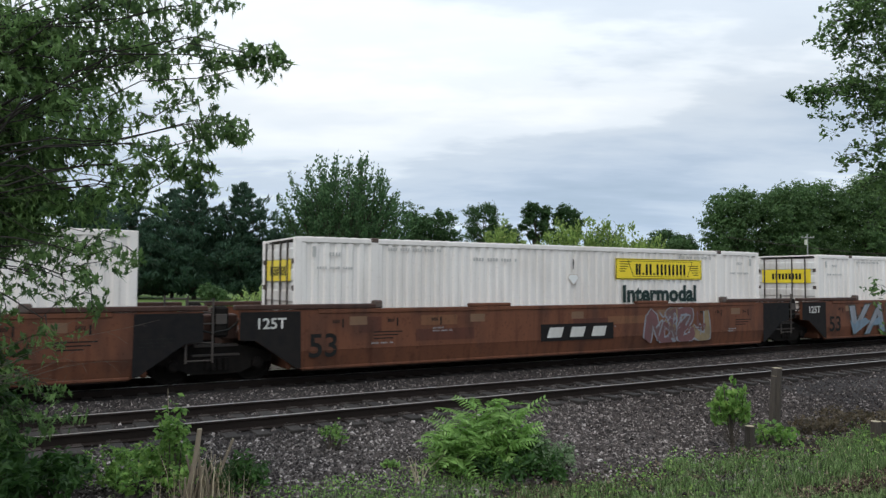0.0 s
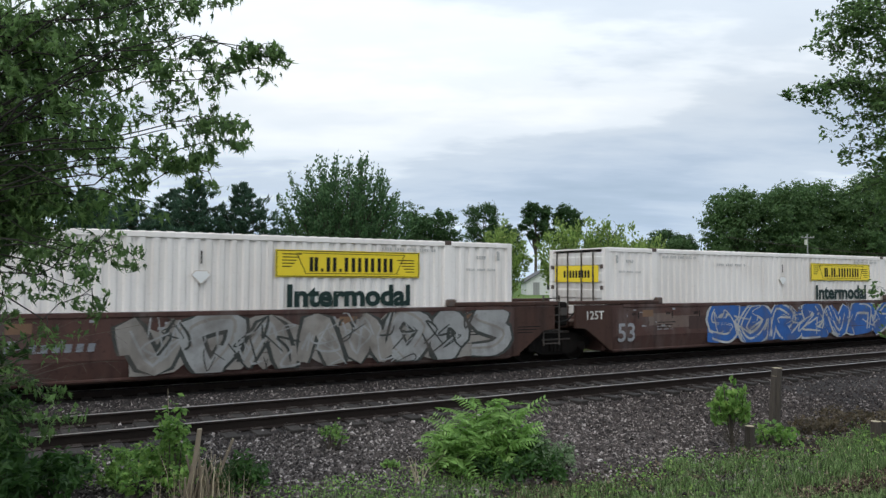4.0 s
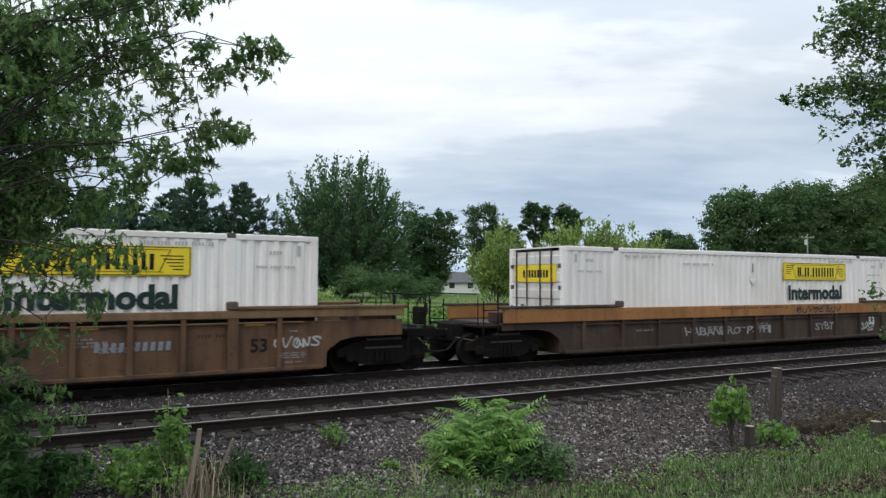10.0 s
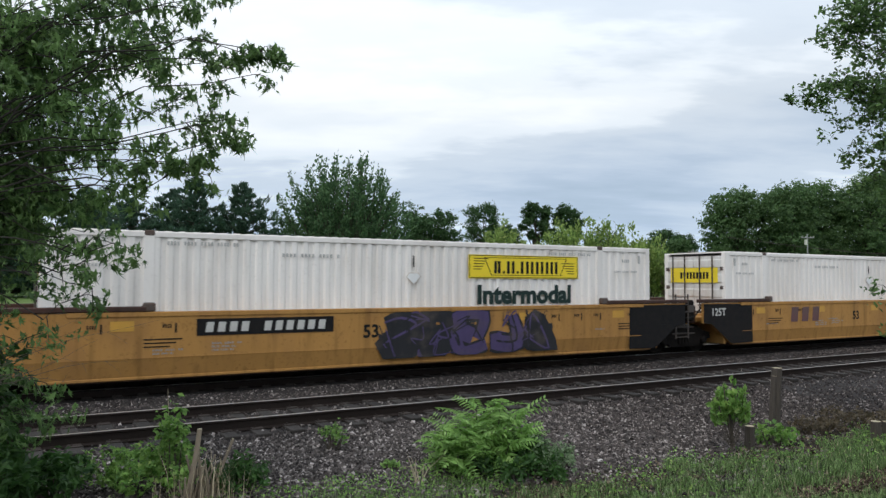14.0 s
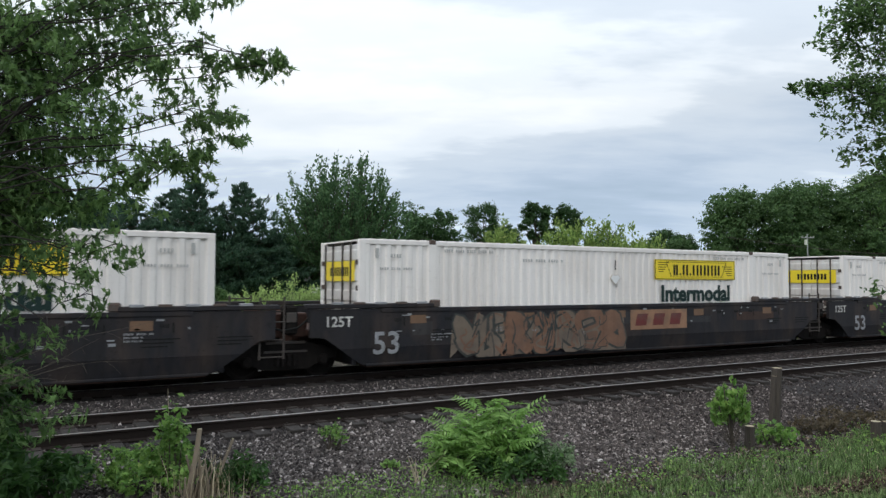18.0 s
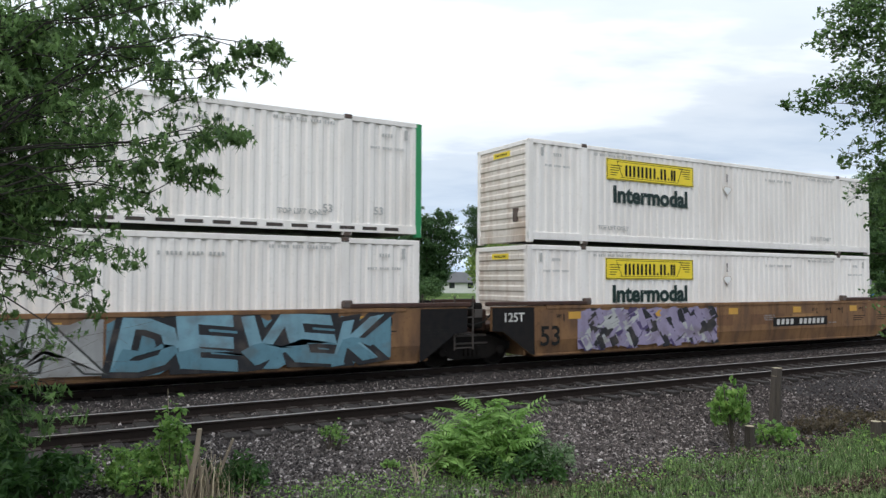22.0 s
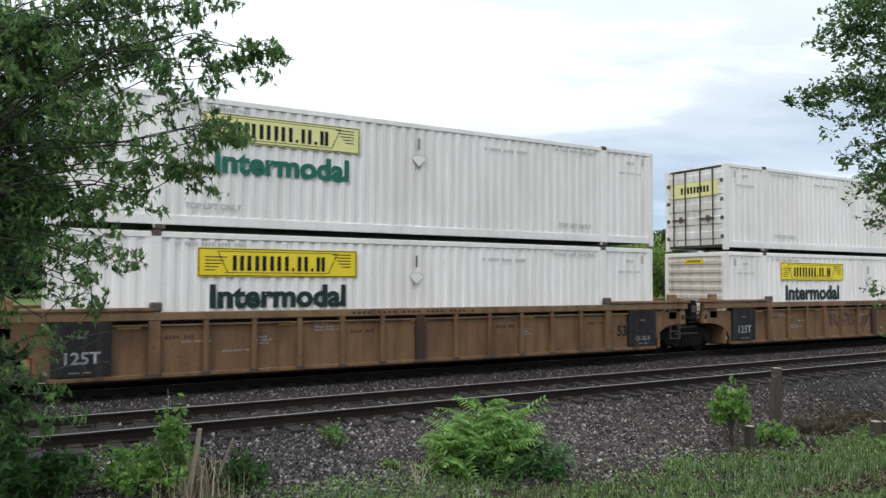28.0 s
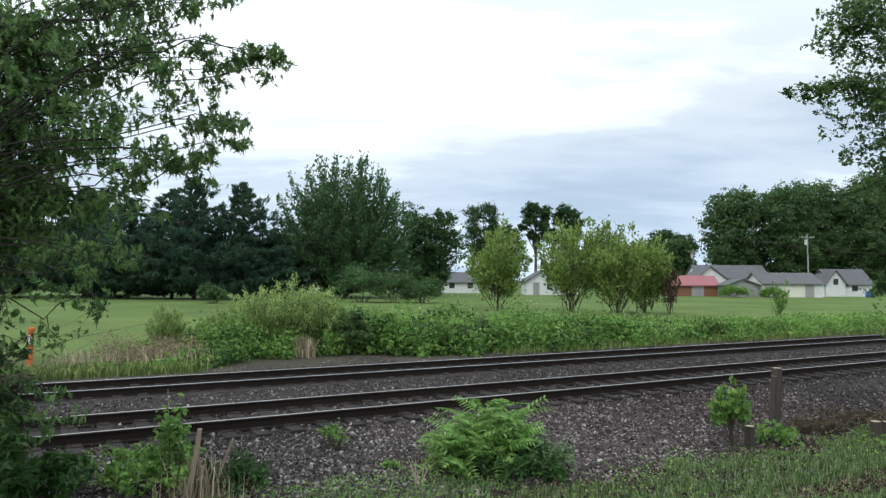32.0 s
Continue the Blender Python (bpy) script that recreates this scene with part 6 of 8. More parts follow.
def build_tree(name, label, x, y, height, spread, leaf, seed, count=5000, size=0.45, low=0.25, blobs_n=26, trunks=1, group="", bark=BARK, top_power=1.0, shell=0.45, category="tree"):
    """A broadleaf tree: tapered trunk, limbs to each clump, a crown of many leaves with gaps."""
    rng = np.random.default_rng(seed)
    z0 = ground_height(x, y) - 0.05
    tree = thing(name, label, category, group, at=pose(x, y, z0))
    blobs = []
    for i in range(blobs_n):
        f = (i + 0.5) / blobs_n
        h = low + (0.93 - low) * f
        ring = spread * 0.5 * (math.sin(math.pi * min(1, max(0.08, (h - low * 0.7) / (1.05 - low * 0.7)))) ** 0.6) * top_power
        ang = i * 2.399 + rng.random() * 0.9
        rr = ring * (0.25 + 0.6 * math.sqrt(rng.random()))
        br = spread * rng.uniform(0.13, 0.22)
        blobs.append((np.array((rr * math.cos(ang), rr * math.sin(ang), h * height)), np.array((br, br, br * rng.uniform(0.6, 0.95)))))
    g = Geo()
    for k in range(trunks):
        off = 0.0 if trunks == 1 else 0.25 + 0.1 * k
        ang = k * 2.4
        base = (off * math.cos(ang), off * math.sin(ang), 0)
        lean = 0.0 if trunks == 1 else 0.12 * height
        g.tube([base, (base[0] * 1.6, base[1] * 1.6, height * 0.22), (lean * math.cos(ang), lean * math.sin(ang), height * 0.55), (lean * 1.3 * math.cos(ang), lean * 1.3 * math.sin(ang), height * 0.85)],
               [height * 0.020 / trunks ** 0.4 + 0.02, height * 0.016 / trunks ** 0.4 + 0.015, height * 0.010 / trunks ** 0.4 + 0.01, 0.012], 8)
    part("trunk", g, bark, tree)
    g = Geo()
    for c, r in blobs:
        zb = max(0.12 * height, c[2] * 0.62)
        mid = (c[0] * 0.45, c[1] * 0.45, (zb + c[2]) / 2 - 0.02 * height)
        g.tube([(c[0] * 0.05, c[1] * 0.05, zb), mid, tuple(c)], [height * 0.006 + 0.01, height * 0.004 + 0.007, 0.006], 5)
    part("branchwork", g, bark, tree)["kind"] = "stuff"
    pts, d = crown_points(blobs, count, rng, shell)
    nrm = d * 0.5 + rng.normal(size=pts.shape) * 0.6 + np.array((0, 0, 0.5))
    v, f = leaf_arrays(pts, nrm, size * rng.uniform(0.6, 1.35, count), rng)
    part("crown", shell_mesh("crown", v, f, leaf), None, tree)
    return tree


shell_mesh = shell


def build_pine(x, y, height, spread, seed, count=15000):
    """A pine: whorls of boughs that rise at their ends, each with tufts of needles; the top is a narrow spire."""
    rng = np.random.default_rng(seed)
    tree = thing("pine_tree", "tall dark green pine with layered boughs", "tree", "pines beyond the lawn", at=pose(x, y, ground_height(x, y) - 0.05))
    part("trunk", Geo().tube([(0, 0, 0), (0.05, 0.03, height * 0.5), (0, 0, height)], [height * 0.017, height * 0.011, 0.02], 8), BARK, tree)
    g = Geo()
    pts, lay = [], []
    tiers = 19
    for i in range(tiers):
        f = i / (tiers - 1)
        tier = height * (0.06 + 0.90 * f)
        reach = spread * 0.58 * (1 - f) ** 0.68 * (1.0 if f > 0.15 else 0.85) + 0.25
        n = 9 if f < 0.5 else 7 if f < 0.8 else 5
        for k in range(n):
            ang = k * math.tau / n + i * 1.1 + rng.uniform(-0.3, 0.3)
            r = reach * rng.uniform(0.5, 1.25)
            h = tier + rng.uniform(-0.45, 0.45) * (1 - f)
            tip = np.array((r * math.cos(ang), r * math.sin(ang), h + r * rng.uniform(0.10, 0.42)))
            root = np.array((0, 0, h - 0.1))
            mid = np.array((tip[0] * 0.55, tip[1] * 0.55, h + (tip[2] - h) * 0.25))
            g.tube([tuple(root), tuple(mid), tuple(tip)], [0.05, 0.035, 0.01], 4)
            tufts = max(5, int(17 * (1.15 - f) * (0.6 + r / spread)))
            side = np.array((-math.sin(ang), math.cos(ang), 0))
            for q in range(tufts):
                u = rng.random() ** 0.55
                at = root * (1 - u) ** 2 + 2 * u * (1 - u) * mid + u * u * tip + side * rng.normal() * 0.17 * r * (1.25 - u * 0.7)
                grow = (tip - root) / max(0.2, np.linalg.norm(tip - root)) * 0.7 + np.array((0, 0, 0.75)) + side * rng.normal() * 0.5
                m = max(5, int(count / 1200))
                pts.append(at + rng.normal(size=(m, 3)) * (0.17, 0.17, 0.12))
                lay.append(grow + rng.normal(size=(m, 3)) * 0.65)
    part("branchwork", g, BARK, tree)["kind"] = "stuff"
    pts, lay = np.concatenate(pts), np.concatenate(lay)
    v, f = leaf_arrays(pts, rng.normal(size=pts.shape), 0.60 * rng.uniform(0.6, 1.3, len(pts)), rng, "leaflet", lay)
    part("needles", shell_mesh("needles", v, f, PINE_LEAF), None, tree)
    return tree


def build_plume_tree(name, label, x, y, height, spread, leaf, seed, rods=110, count=24000, size=0.3, low=0.05, base=0.4, group="", thick=0.020, fan=98, category="tree", tufts=7, loose=1.0, leafy=0.80, ragged=0.66):
    """A tree of many rising rods that fan out from the foot, each feathered with leaves along its outer part."""
    rng = np.random.default_rng(seed)
    tree = thing(name, label, category, group, at=pose(x, y, ground_height(x, y) - 0.05))
    part("trunk", Geo().tube([(0, 0, 0), (0.04, 0.02, height * 0.2), (0, 0, height * 0.6)], [height * thick, height * thick * 0.8, 0.03], 8), BARK, tree)
    g, pts, lay = Geo(), [], []
    for i in range(rods):
        f = (i + 0.5) / rods
        ang = i * 2.399 + rng.uniform(-0.2, 0.2)
        tilt = math.acos(1 - f * (1 - math.cos(radians(fan)))) * rng.uniform(0.9, 1.05)
        k = rng.uniform(ragged, 1.09)
        end = np.array((spread * 0.5 * math.sin(tilt) * math.cos(ang) * k, spread * 0.5 * math.sin(tilt) * math.sin(ang) * k, height * (0.36 + 0.60 * math.cos(tilt) * k)))
        end[2] = max(end[2], height * 0.12)
        root = np.array((base * math.cos(ang) * rng.random(), base * math.sin(ang) * rng.random(), height * rng.uniform(low, 0.30) * (1 - 0.5 * f)))
        mid = np.array((end[0] * 0.62, end[1] * 0.62, root[2] + (end[2] - root[2]) * 0.42))
        g.tube([tuple(root), tuple(mid), tuple(end)], [height * thick * 0.32, height * thick * 0.18, 0.008], 4)
        n = int(count / rods)
        spots = 1 - leafy * rng.random(tufts) ** 1.25
        u = np.clip(spots[rng.integers(0, tufts, n)] + rng.normal(size=n) * 0.035, 0.1, 1.04)
        line = np.outer((1 - u) ** 2, root) + np.outer(2 * u * (1 - u), mid) + np.outer(u * u, end)
        w = loose * (spread * 0.030 * (1.25 - u)[:, None] + spread * 0.010)
        off = rng.normal(size=(n, 3))
        pts.append(line + off * w)
        lay.append((end - mid) / np.linalg.norm(end - mid) * 0.9 + off * 0.35 + rng.normal(size=(n, 3)) * 0.45)
    part("branchwork", g, BARK, tree)["kind"] = "stuff"
    pts, lay = np.concatenate(pts), np.concatenate(lay)
    v, f = leaf_arrays(pts, rng.normal(size=pts.shape) + np.array((0, 0, 0.7)), size * rng.uniform(0.6, 1.35, len(pts)), rng, "diamond", lay)
    part("crown", shell_mesh("crown", v, f, leaf), None, tree)
    return tree


def yard(a, d):
    """The yards lie turned by 30 degrees against the track: a along the row of houses, d away from the track."""
    return d * 0.5 + a * 0.8660, d * 0.8660 - a * 0.5


for k, (a, d, h, w) in enumerate(((-43.5, 90, 13.5, 10.5), (-37.0, 86, 12.0, 10), (-32.6, 88, 13.4, 9.5), (-28.6, 84, 14.4, 9.0), (-23.4, 85, 13.9, 9.0), (-20.4, 88, 8.0, 7.0), (-48, 98, 15, 10), (-52.5, 89, 12.5, 10), (-57.5, 93, 13.5, 10))):
    build_pine(*yard(a, d), h, w * 1.25, 10 + k)
build_plume_tree("maple_tree", "large spreading green maple on the lawn", *yard(-12.9, 95), 19.0, 18.0, SHADE_LEAF, 21, 340, 52000, 0.44, 0.02, 0.5, fan=112, tufts=16, loose=0.66, leafy=0.86, ragged=0.78)
build_tree("dark_maple_tree", "dense dark green shade tree by the houses", *yard(-2.6, 113), 13.6, 11.0, OAK_LEAF, 22, 26000, 0.42, 0.08, 40)
for k, (a, d, h, w) in enumerate(((9.9, 178, 22.0, 10.5), (22.9, 180, 22.5, 8.0), (30.2, 178, 21.5, 8.5), (16.0, 185, 17.0, 9.0), (40.0, 185, 15.0, 10.0), (54.5, 182, 15.8, 10.0), (60.0, 185, 14.5, 9.0))):
    build_tree("distant_tree", "tall dark tree far behind the houses", *yard(a, d), h, w, OAK_LEAF, 30 + k, 12000, 0.46, 0.56 if k in (1, 2) else 0.3, 18 if k in (1, 2) else 30, group="far trees")
for k, (a, d, h, w) in enumerate(((4.5, 60, 7.5, 4.6), (10.1, 58, 8.1, 5.0), (13.6, 57, 7.4, 5.4), (15.9, 57.5, 6.9, 4.4))):
    build_plume_tree("young_tree", "young yellow-green tree with several slim stems", *yard(a, d), h * 1.06, w * 1.36, YOUNG_LEAF, 50 + k, 40, 7200, 0.27, 0.0, 0.7, "young trees beyond the track", 0.012, 80, tufts=5, loose=1.5, leafy=0.70, ragged=0.5)
build_plume_tree("red_tipped_tree", "thin young tree with reddish withered leaves", *yard(17.4, 56), 4.6, 2.4, BROWN_LEAF, 54, 20, 1500, 0.17, 0.0, 0.3, "", 0.011, 60, tufts=7, loose=1.3, leafy=0.8)
build_plume_tree("sapling", "small leafy sapling on bare stems in the weeds", *yard(21.6, 47), 3.1, 2.0, WEED_LEAF, 60, 9, 480, 0.19, 0.0, 0.15, "", 0.013, 62, tufts=5, loose=1.6, leafy=0.75)
for k, (a, d, h, w) in enumerate(((60.5, 150, 22.0, 13.5), (69.0, 146, 22.5, 13), (77.0, 150, 23.5, 14), (85.5, 146, 24.8, 14), (94.0, 150, 24, 14), (103.0, 150, 24, 14), (54.0, 168, 12.5, 7.0))):
    # the trees past a = 88 get a darker leaf that carries their shade
    build_tree("woodland_tree", "tall full green tree behind the houses", *yard(a, d), h, w, OAK_LEAF if a > 88 else WOODS_LEAF, 70 + k, 32000, 0.53, 0.04, 90, group="trees behind the houses")


def build_shrub(name, label, x, y, height, wide, leaf, seed, count, size, group="", shape="diamond", z=None):
    """A low bush: stems from the ground and a loose heap of leaves."""
    rng = np.random.default_rng(seed)
    sh = thing(name, label, "shrub", group, at=pose(x, y, (ground_height(x, y) if z is None else z) - 0.03))
    n = 12
    blobs, g = [], Geo()
    for i in range(n):
        ang, r = i * 2.399, wide * 0.42 * math.sqrt((i + 0.5) / n)
        hh = height * (0.72 - 0.35 * (r / (wide * 0.5)) ** 2) * rng.uniform(0.7, 1.1)
        c = np.array((r * math.cos(ang), r * math.sin(ang), hh))
        br = wide * 0.16
        blobs.append((c, np.array((br, br, min(height * 0.3, hh)))))
        g.tube([(c[0] * 0.3, c[1] * 0.3, 0), (c[0] * 0.7, c[1] * 0.7, hh * 0.5), tuple(c)], [0.02 + height * 0.004, 0.012, 0.004], 5)
    part("stemwork", g, BARK, sh)["kind"] = "stuff"
    pts, d = crown_points(blobs, count, rng, 0.5)
    pts[:, 2] = np.maximum(pts[:, 2], 0.02)
    v, f = leaf_arrays(pts, d * 0.4 + rng.normal(size=pts.shape) * 0.5 + np.array((0, 0, 0.6)), size * rng.uniform(0.6, 1.4, count), rng, shape)
    part("leaves", shell_mesh("leaves", v, f, leaf), None, sh)
    return sh


for k, (a, d, h, w) in enumerate(((-8.4, 75, 4.3, 5.6), (-5.0, 75, 3.3, 5.2), (-2.0, 74, 2.9, 4.4), (9.4, 112, 1.6, 3.0), (-22.0, 70, 1.9, 3.0), (43.0, 108, 2.0, 4.5), (48.5, 108, 1.6, 3.5))):
    build_shrub("garden_bush", "rounded dark green garden bush on the lawn", *yard(a, d), h, w, WOODS_LEAF if k < 5 else WEED_LEAF, 90 + k, 5000, 0.20, "bushes on the lawn")

# ---------------------------------------------------------------- weeds along the far side


def clump_field(name, label, count, x0, x1, y0, y1, tall, leaf, seed, size, per, shape="diamond", density=None):
    rng = np.random.default_rng(seed)
    pts, nrm = [], []
    for i in range(count):
        x, y = rng.uniform(x0, x1), rng.uniform(y0, y1)
        h = tall(x, y) * rng.uniform(0.65, 1.15)
        if h <= 0.02:
            continue
        m = max(4, int(per * min(1.6, h)))
        u = rng.random(m)
        r = 0.10 + 0.16 * h
        p = np.stack((x + rng.normal(size=m) * r, y + rng.normal(size=m) * r, ground_height(x, y) + 0.02 + u * h), axis=1)
        pts.append(p)
        nrm.append(rng.normal(size=(m, 3)) * 0.6 + np.array((0, -0.2, 0.6)))
    pts, nrm = np.concatenate(pts), np.concatenate(nrm)
    v, f = leaf_arrays(pts, nrm, size * rng.uniform(0.6, 1.4, len(pts)), rng, shape)
    return thing(name, label, "weeds", kind="stuff", data=shell_mesh(name, v, f, leaf))


def blade_field(name, label, count, spots, tall, mat, seed, wide=0.012, z=None):
    """Grass: single bent blades. spots gives random places."""
    rng = np.random.default_rng(seed)
    xy = spots(rng, count)
    n = len(xy)
    zz = np.array([(ground_height(*p) if z is None else z(*p)) for p in xy]) - 0.02
    h = tall * rng.uniform(0.5, 1.3, n)
    ang = rng.uniform(0, math.tau, n)
    lean = h * rng.uniform(0.05, 0.6, n)
    d = np.stack((np.cos(ang), np.sin(ang)), axis=1)
    s = np.stack((-d[:, 1], d[:, 0]), axis=1) * wide
    base = np.concatenate((xy, zz[:, None]), axis=1)
    v = np.empty((n, 5, 3))
    v[:, 0] = base + np.concatenate((s, np.zeros((n, 1))), axis=1)
    v[:, 1] = base - np.concatenate((s, np.zeros((n, 1))), axis=1)
    mid = base + np.concatenate((d * (lean * 0.3)[:, None], (h * 0.6)[:, None]), axis=1)
    v[:, 2] = mid - np.concatenate((s * 0.7, np.zeros((n, 1))), axis=1)
    v[:, 3] = mid + np.concatenate((s * 0.7, np.zeros((n, 1))), axis=1)
    v[:, 4] = base + np.concatenate((d * lean[:, None], h[:, None]), axis=1)
    idx = (np.arange(n) * 5)[:, None, None] + np.array(((0, 1, 2), (0, 2, 3), (3, 2, 4)))[None]
    return thing(name, label, "grass", kind="stuff", data=shell_mesh(name, v.reshape(-1, 3), idx.reshape(-1, 3), mat))


def weed_height(x, y):
    """Weeds stand back from the ballast, low at one end, in leafy mounds further on."""
    foot = 22.0 + 2.0 * max(0.0, 1 - ((x - 8.6) / 3.4) ** 2) + 0.35 * math.sin(x * 1.3) + 0.25 * math.sin(x * 3.1)
    if y < foot:
        return 0.0
    base = float(np.interp(x, (3.0, 5.0, 6.2, 7.6, 9.2, 10.6, 12.2, 15.0, 20.0, 24.0, 52.0), (0.25, 0.45, 1.15, 0.85, 0.9, 1.5, 1.05, 1.15, 1.05, 0.7, 0.55)))
    base *= 1 + 0.55 * noise.noise((x * 0.45, y * 0.5, 3.1)) + 0.45 * noise.noise((x * 1.1, y * 1.1, 8.0))
    return base * min(1.0, 0.35 + (y - foot) / 1.4)


clump_field("weed_bank", "tangled green weeds and brambles along the track", 2600, 2, 52, 21.6, 28.0, weed_height, WEED_LEAF, 101, 0.14, 72)
clump_field("dark_brambles", "dark green bramble leaves in the weed bank", 700, 4.5, 30, 21.6, 27.5, lambda x, y: weed_height(x, y) * 0.9, DARK_WEED, 110, 0.14, 70)
clump_field("broad_weeds", "large-leaved bright green weeds along the far track", 620, 10, 45, 21.5, 25.5, lambda x, y: weed_height(x, y) * 0.8, WEED_LEAF, 111, 0.26, 34)
for k, (x, y, h, w) in enumerate(((7.3, 25.7, 2.35, 2.0), (8.3, 25.4, 2.6, 2.3), (9.3, 25.3, 2.45, 2.0), (5.9, 25.9, 1.5, 1.0), (4.4, 26.6, 1.7, 1.1))):
    build_plume_tree("tall_weeds", "tall yellow-green feathery weeds growing in a sheaf", x, y, h * 1.08, w * 1.35, PALE_WEED, 102 + k, 60, 6500, 0.085, 0.0, 0.12, "feathery weeds", 0.005, 78, "weeds", 8, 1.3, 0.6)
for k, (x, y, h, w) in enumerate(((10.4, 24.6, 1.75, 2.0), (11.6, 24.0, 1.6, 2.0), (12.9, 23.6, 1.2, 1.8), (6.3, 24.9, 1.2, 1.5), (15.2, 23.6, 1.35, 1.7), (18.4, 23.8, 1.2, 1.9))):
    build_shrub("leafy_bush", "leafy green bush in the weed bank", x, y, h, w, WEED_LEAF if k % 2 else WOODS_LEAF, 140 + k, 2600, 0.13, "bushes in the weed bank")
for k, (cx, cy, sx, sy, n, h) in enumerate(((2.3, 24.8, 0.7, 0.9, 500, 0.40), (3.5, 24.3, 0.6, 0.8, 600, 0.5), (4.5, 23.7, 0.4, 0.5, 420, 0.5), (8.35, 23.9, 0.16, 0.2, 420, 0.62))):
    blade_field("dry_grass", "tan dead grass in the weed bank", n, lambda rng, m: np.stack((rng.normal(cx, sx, m), rng.normal(cy, sy, m)), axis=1), h, DRY_BLADE, 104 + 20 * k, 0.016)
clump_field("withered_weeds", "withered straw-coloured weeds among the dead grass", 60, 2.2, 5.2, 23.3, 25.4, lambda x, y: 0.75 + 0.4 * noise.noise((x, y, 4.0)), STRAW_LEAF, 112, 0.075, 90)
blade_field("tall_stalks", "tall thin pale green stalks", 1100, lambda rng, m: np.stack((rng.normal(8.4, 0.8, m), rng.uniform(24.6, 26.3, m)), axis=1), 1.9, GRASS_BLADE, 190, 0.012)
blade_field("tall_stalks", "tall thin pale green stalks", 600, lambda rng, m: np.stack((rng.uniform(12, 34, m), rng.uniform(22.8, 27.5, m)), axis=1), 1.1, GRASS_BLADE, 191, 0.012)
clump_field("pale_weeds", "pale green leafy weeds standing above the bank", 150, 13, 46, 22.0, 27.0, lambda x, y: weed_height(x, y) * 1.15, PALE_WEED, 113, 0.11, 60)
blade_field("verge_grass", "bright green grass beside the far track", 14000, lambda rng, n: np.stack((np.where(rng.random(n) < 0.5, rng.uniform(-1.5, 4.6, n), rng.uniform(15, 50, n)), rng.uniform(21.4, 23.4, n)), axis=1), 0.28, GRASS_BLADE, 106, 0.014)

# ---------------------------------------------------------------- houses and sheds


def build_house(name, label, a, d, wide, deep, eave, ridge, gable_front, wall, roof, seed, openings=(), category="house"):
    """A small building in the yards. gable_front: the gable faces the track, else the eave does. openings: (kind, from, to, low, high) on the front."""
    x, y = yard(a, d)
    house = thing(name, label, category, at=pose(x, y, ground_height(x, y), 0, 0, -30))
    eave, ridge = eave * 0.93, ridge * 0.92
    hw = wide / 2
    t = 0.15
    if gable_front:
        outline = [(-hw, 0), (hw, 0), (hw, eave), (0, ridge), (-hw, eave)]
        part("front_wall", Geo().prism(outline, 0, t), wall, house)
        part("back_wall", Geo().prism(outline, deep - t, deep), wall, house)
        for s in (-1, 1):
            part("side_wall", Geo().box(min(s * hw, s * (hw - t)), max(s * hw, s * (hw - t)), t, deep - t, 0, eave), wall, house)
            n = Vector((ridge - eave, 0, hw)).normalized()
            ov = 0.35
            p0, p1 = (s * (hw + ov), eave - ov * (ridge - eave) / hw), (0, ridge)
            part("roof_slope", Geo().prism([(p0[0], p0[1]), (p1[0], p1[1]), (p1[0], p1[1] + 0.16), (p0[0], p0[1] + 0.16)][::s], -0.35, deep + 0.35), roof, house)
    else:
        part("front_wall", Geo().box(-hw, hw, 0, t, 0, eave), wall, house)
        part("back_wall", Geo().box(-hw, hw, deep - t, deep, 0, eave), wall, house)
        for s in (-1, 1):
            line = [(t, 0), (deep - t, 0), (deep - t, eave), (deep / 2, ridge), (t, eave)]
            part("gable_wall", Geo().along(line, min(s * hw, s * (hw - t)), max(s * hw, s * (hw - t))), wall, house)
            ov = 0.35
            e = (-ov, eave - ov * (ridge - eave) / (deep / 2)) if s < 0 else (deep + ov, eave - ov * (ridge - eave) / (deep / 2))
            line = [e, (deep / 2, ridge), (deep / 2, ridge + 0.16), (e[0], e[1] + 0.16)]
            part("roof_slope", Geo().along(line if s < 0 else line[::-1], -hw - 0.3, hw + 0.3), roof, house)
    for kind, p, q, lo, hi in openings:
        w = part(kind, Geo().box(p - 0.07, q + 0.07, -0.05, 0.0, lo - 0.07, hi + 0.07, 0.01), SIDING if kind != "door" else GREY_BOARD, house, "white trim" if kind == "window" else "")
        if kind == "window":
            part("pane", Geo().box(p, q, -0.06, -0.05, lo, hi), PANE, w)
        else:
            part("door_leaf", Geo().box(p, q, -0.065, -0.05, lo, hi), GREY_BOARD if kind == "door" else SIDING, w)
    return house


build_house("red_barn", "brown board barn with a red metal roof", 39.8, 115, 7.0, 5.0, 1.9, 3.4, False, BARN_WOOD, RED_ROOF, 1, (("door", -0.6, 1.2, 0, 1.6),), "barn")
build_house("white_house", "white house with a grey shingle roof", 52.5, 131, 12.5, 9.0, 3.2, 5.7, False, SIDING, SHINGLE, 2, (("window", -2.0, -1.0, 1.0, 2.1),))
build_house("white_house_wing", "white gabled house wing with a grey roof", 46.2, 126, 5.6, 6.0, 2.9, 5.3, True, SIDING, SHINGLE, 3, (("window", -0.4, 0.5, 1.2, 2.2),))
build_house("grey_shed", "small grey board shed", 45.6, 111, 4.8, 4.0, 1.9, 2.9, True, GREY_BOARD, SHINGLE, 4, (("door", 0.2, 1.7, 0, 1.7),), "shed")
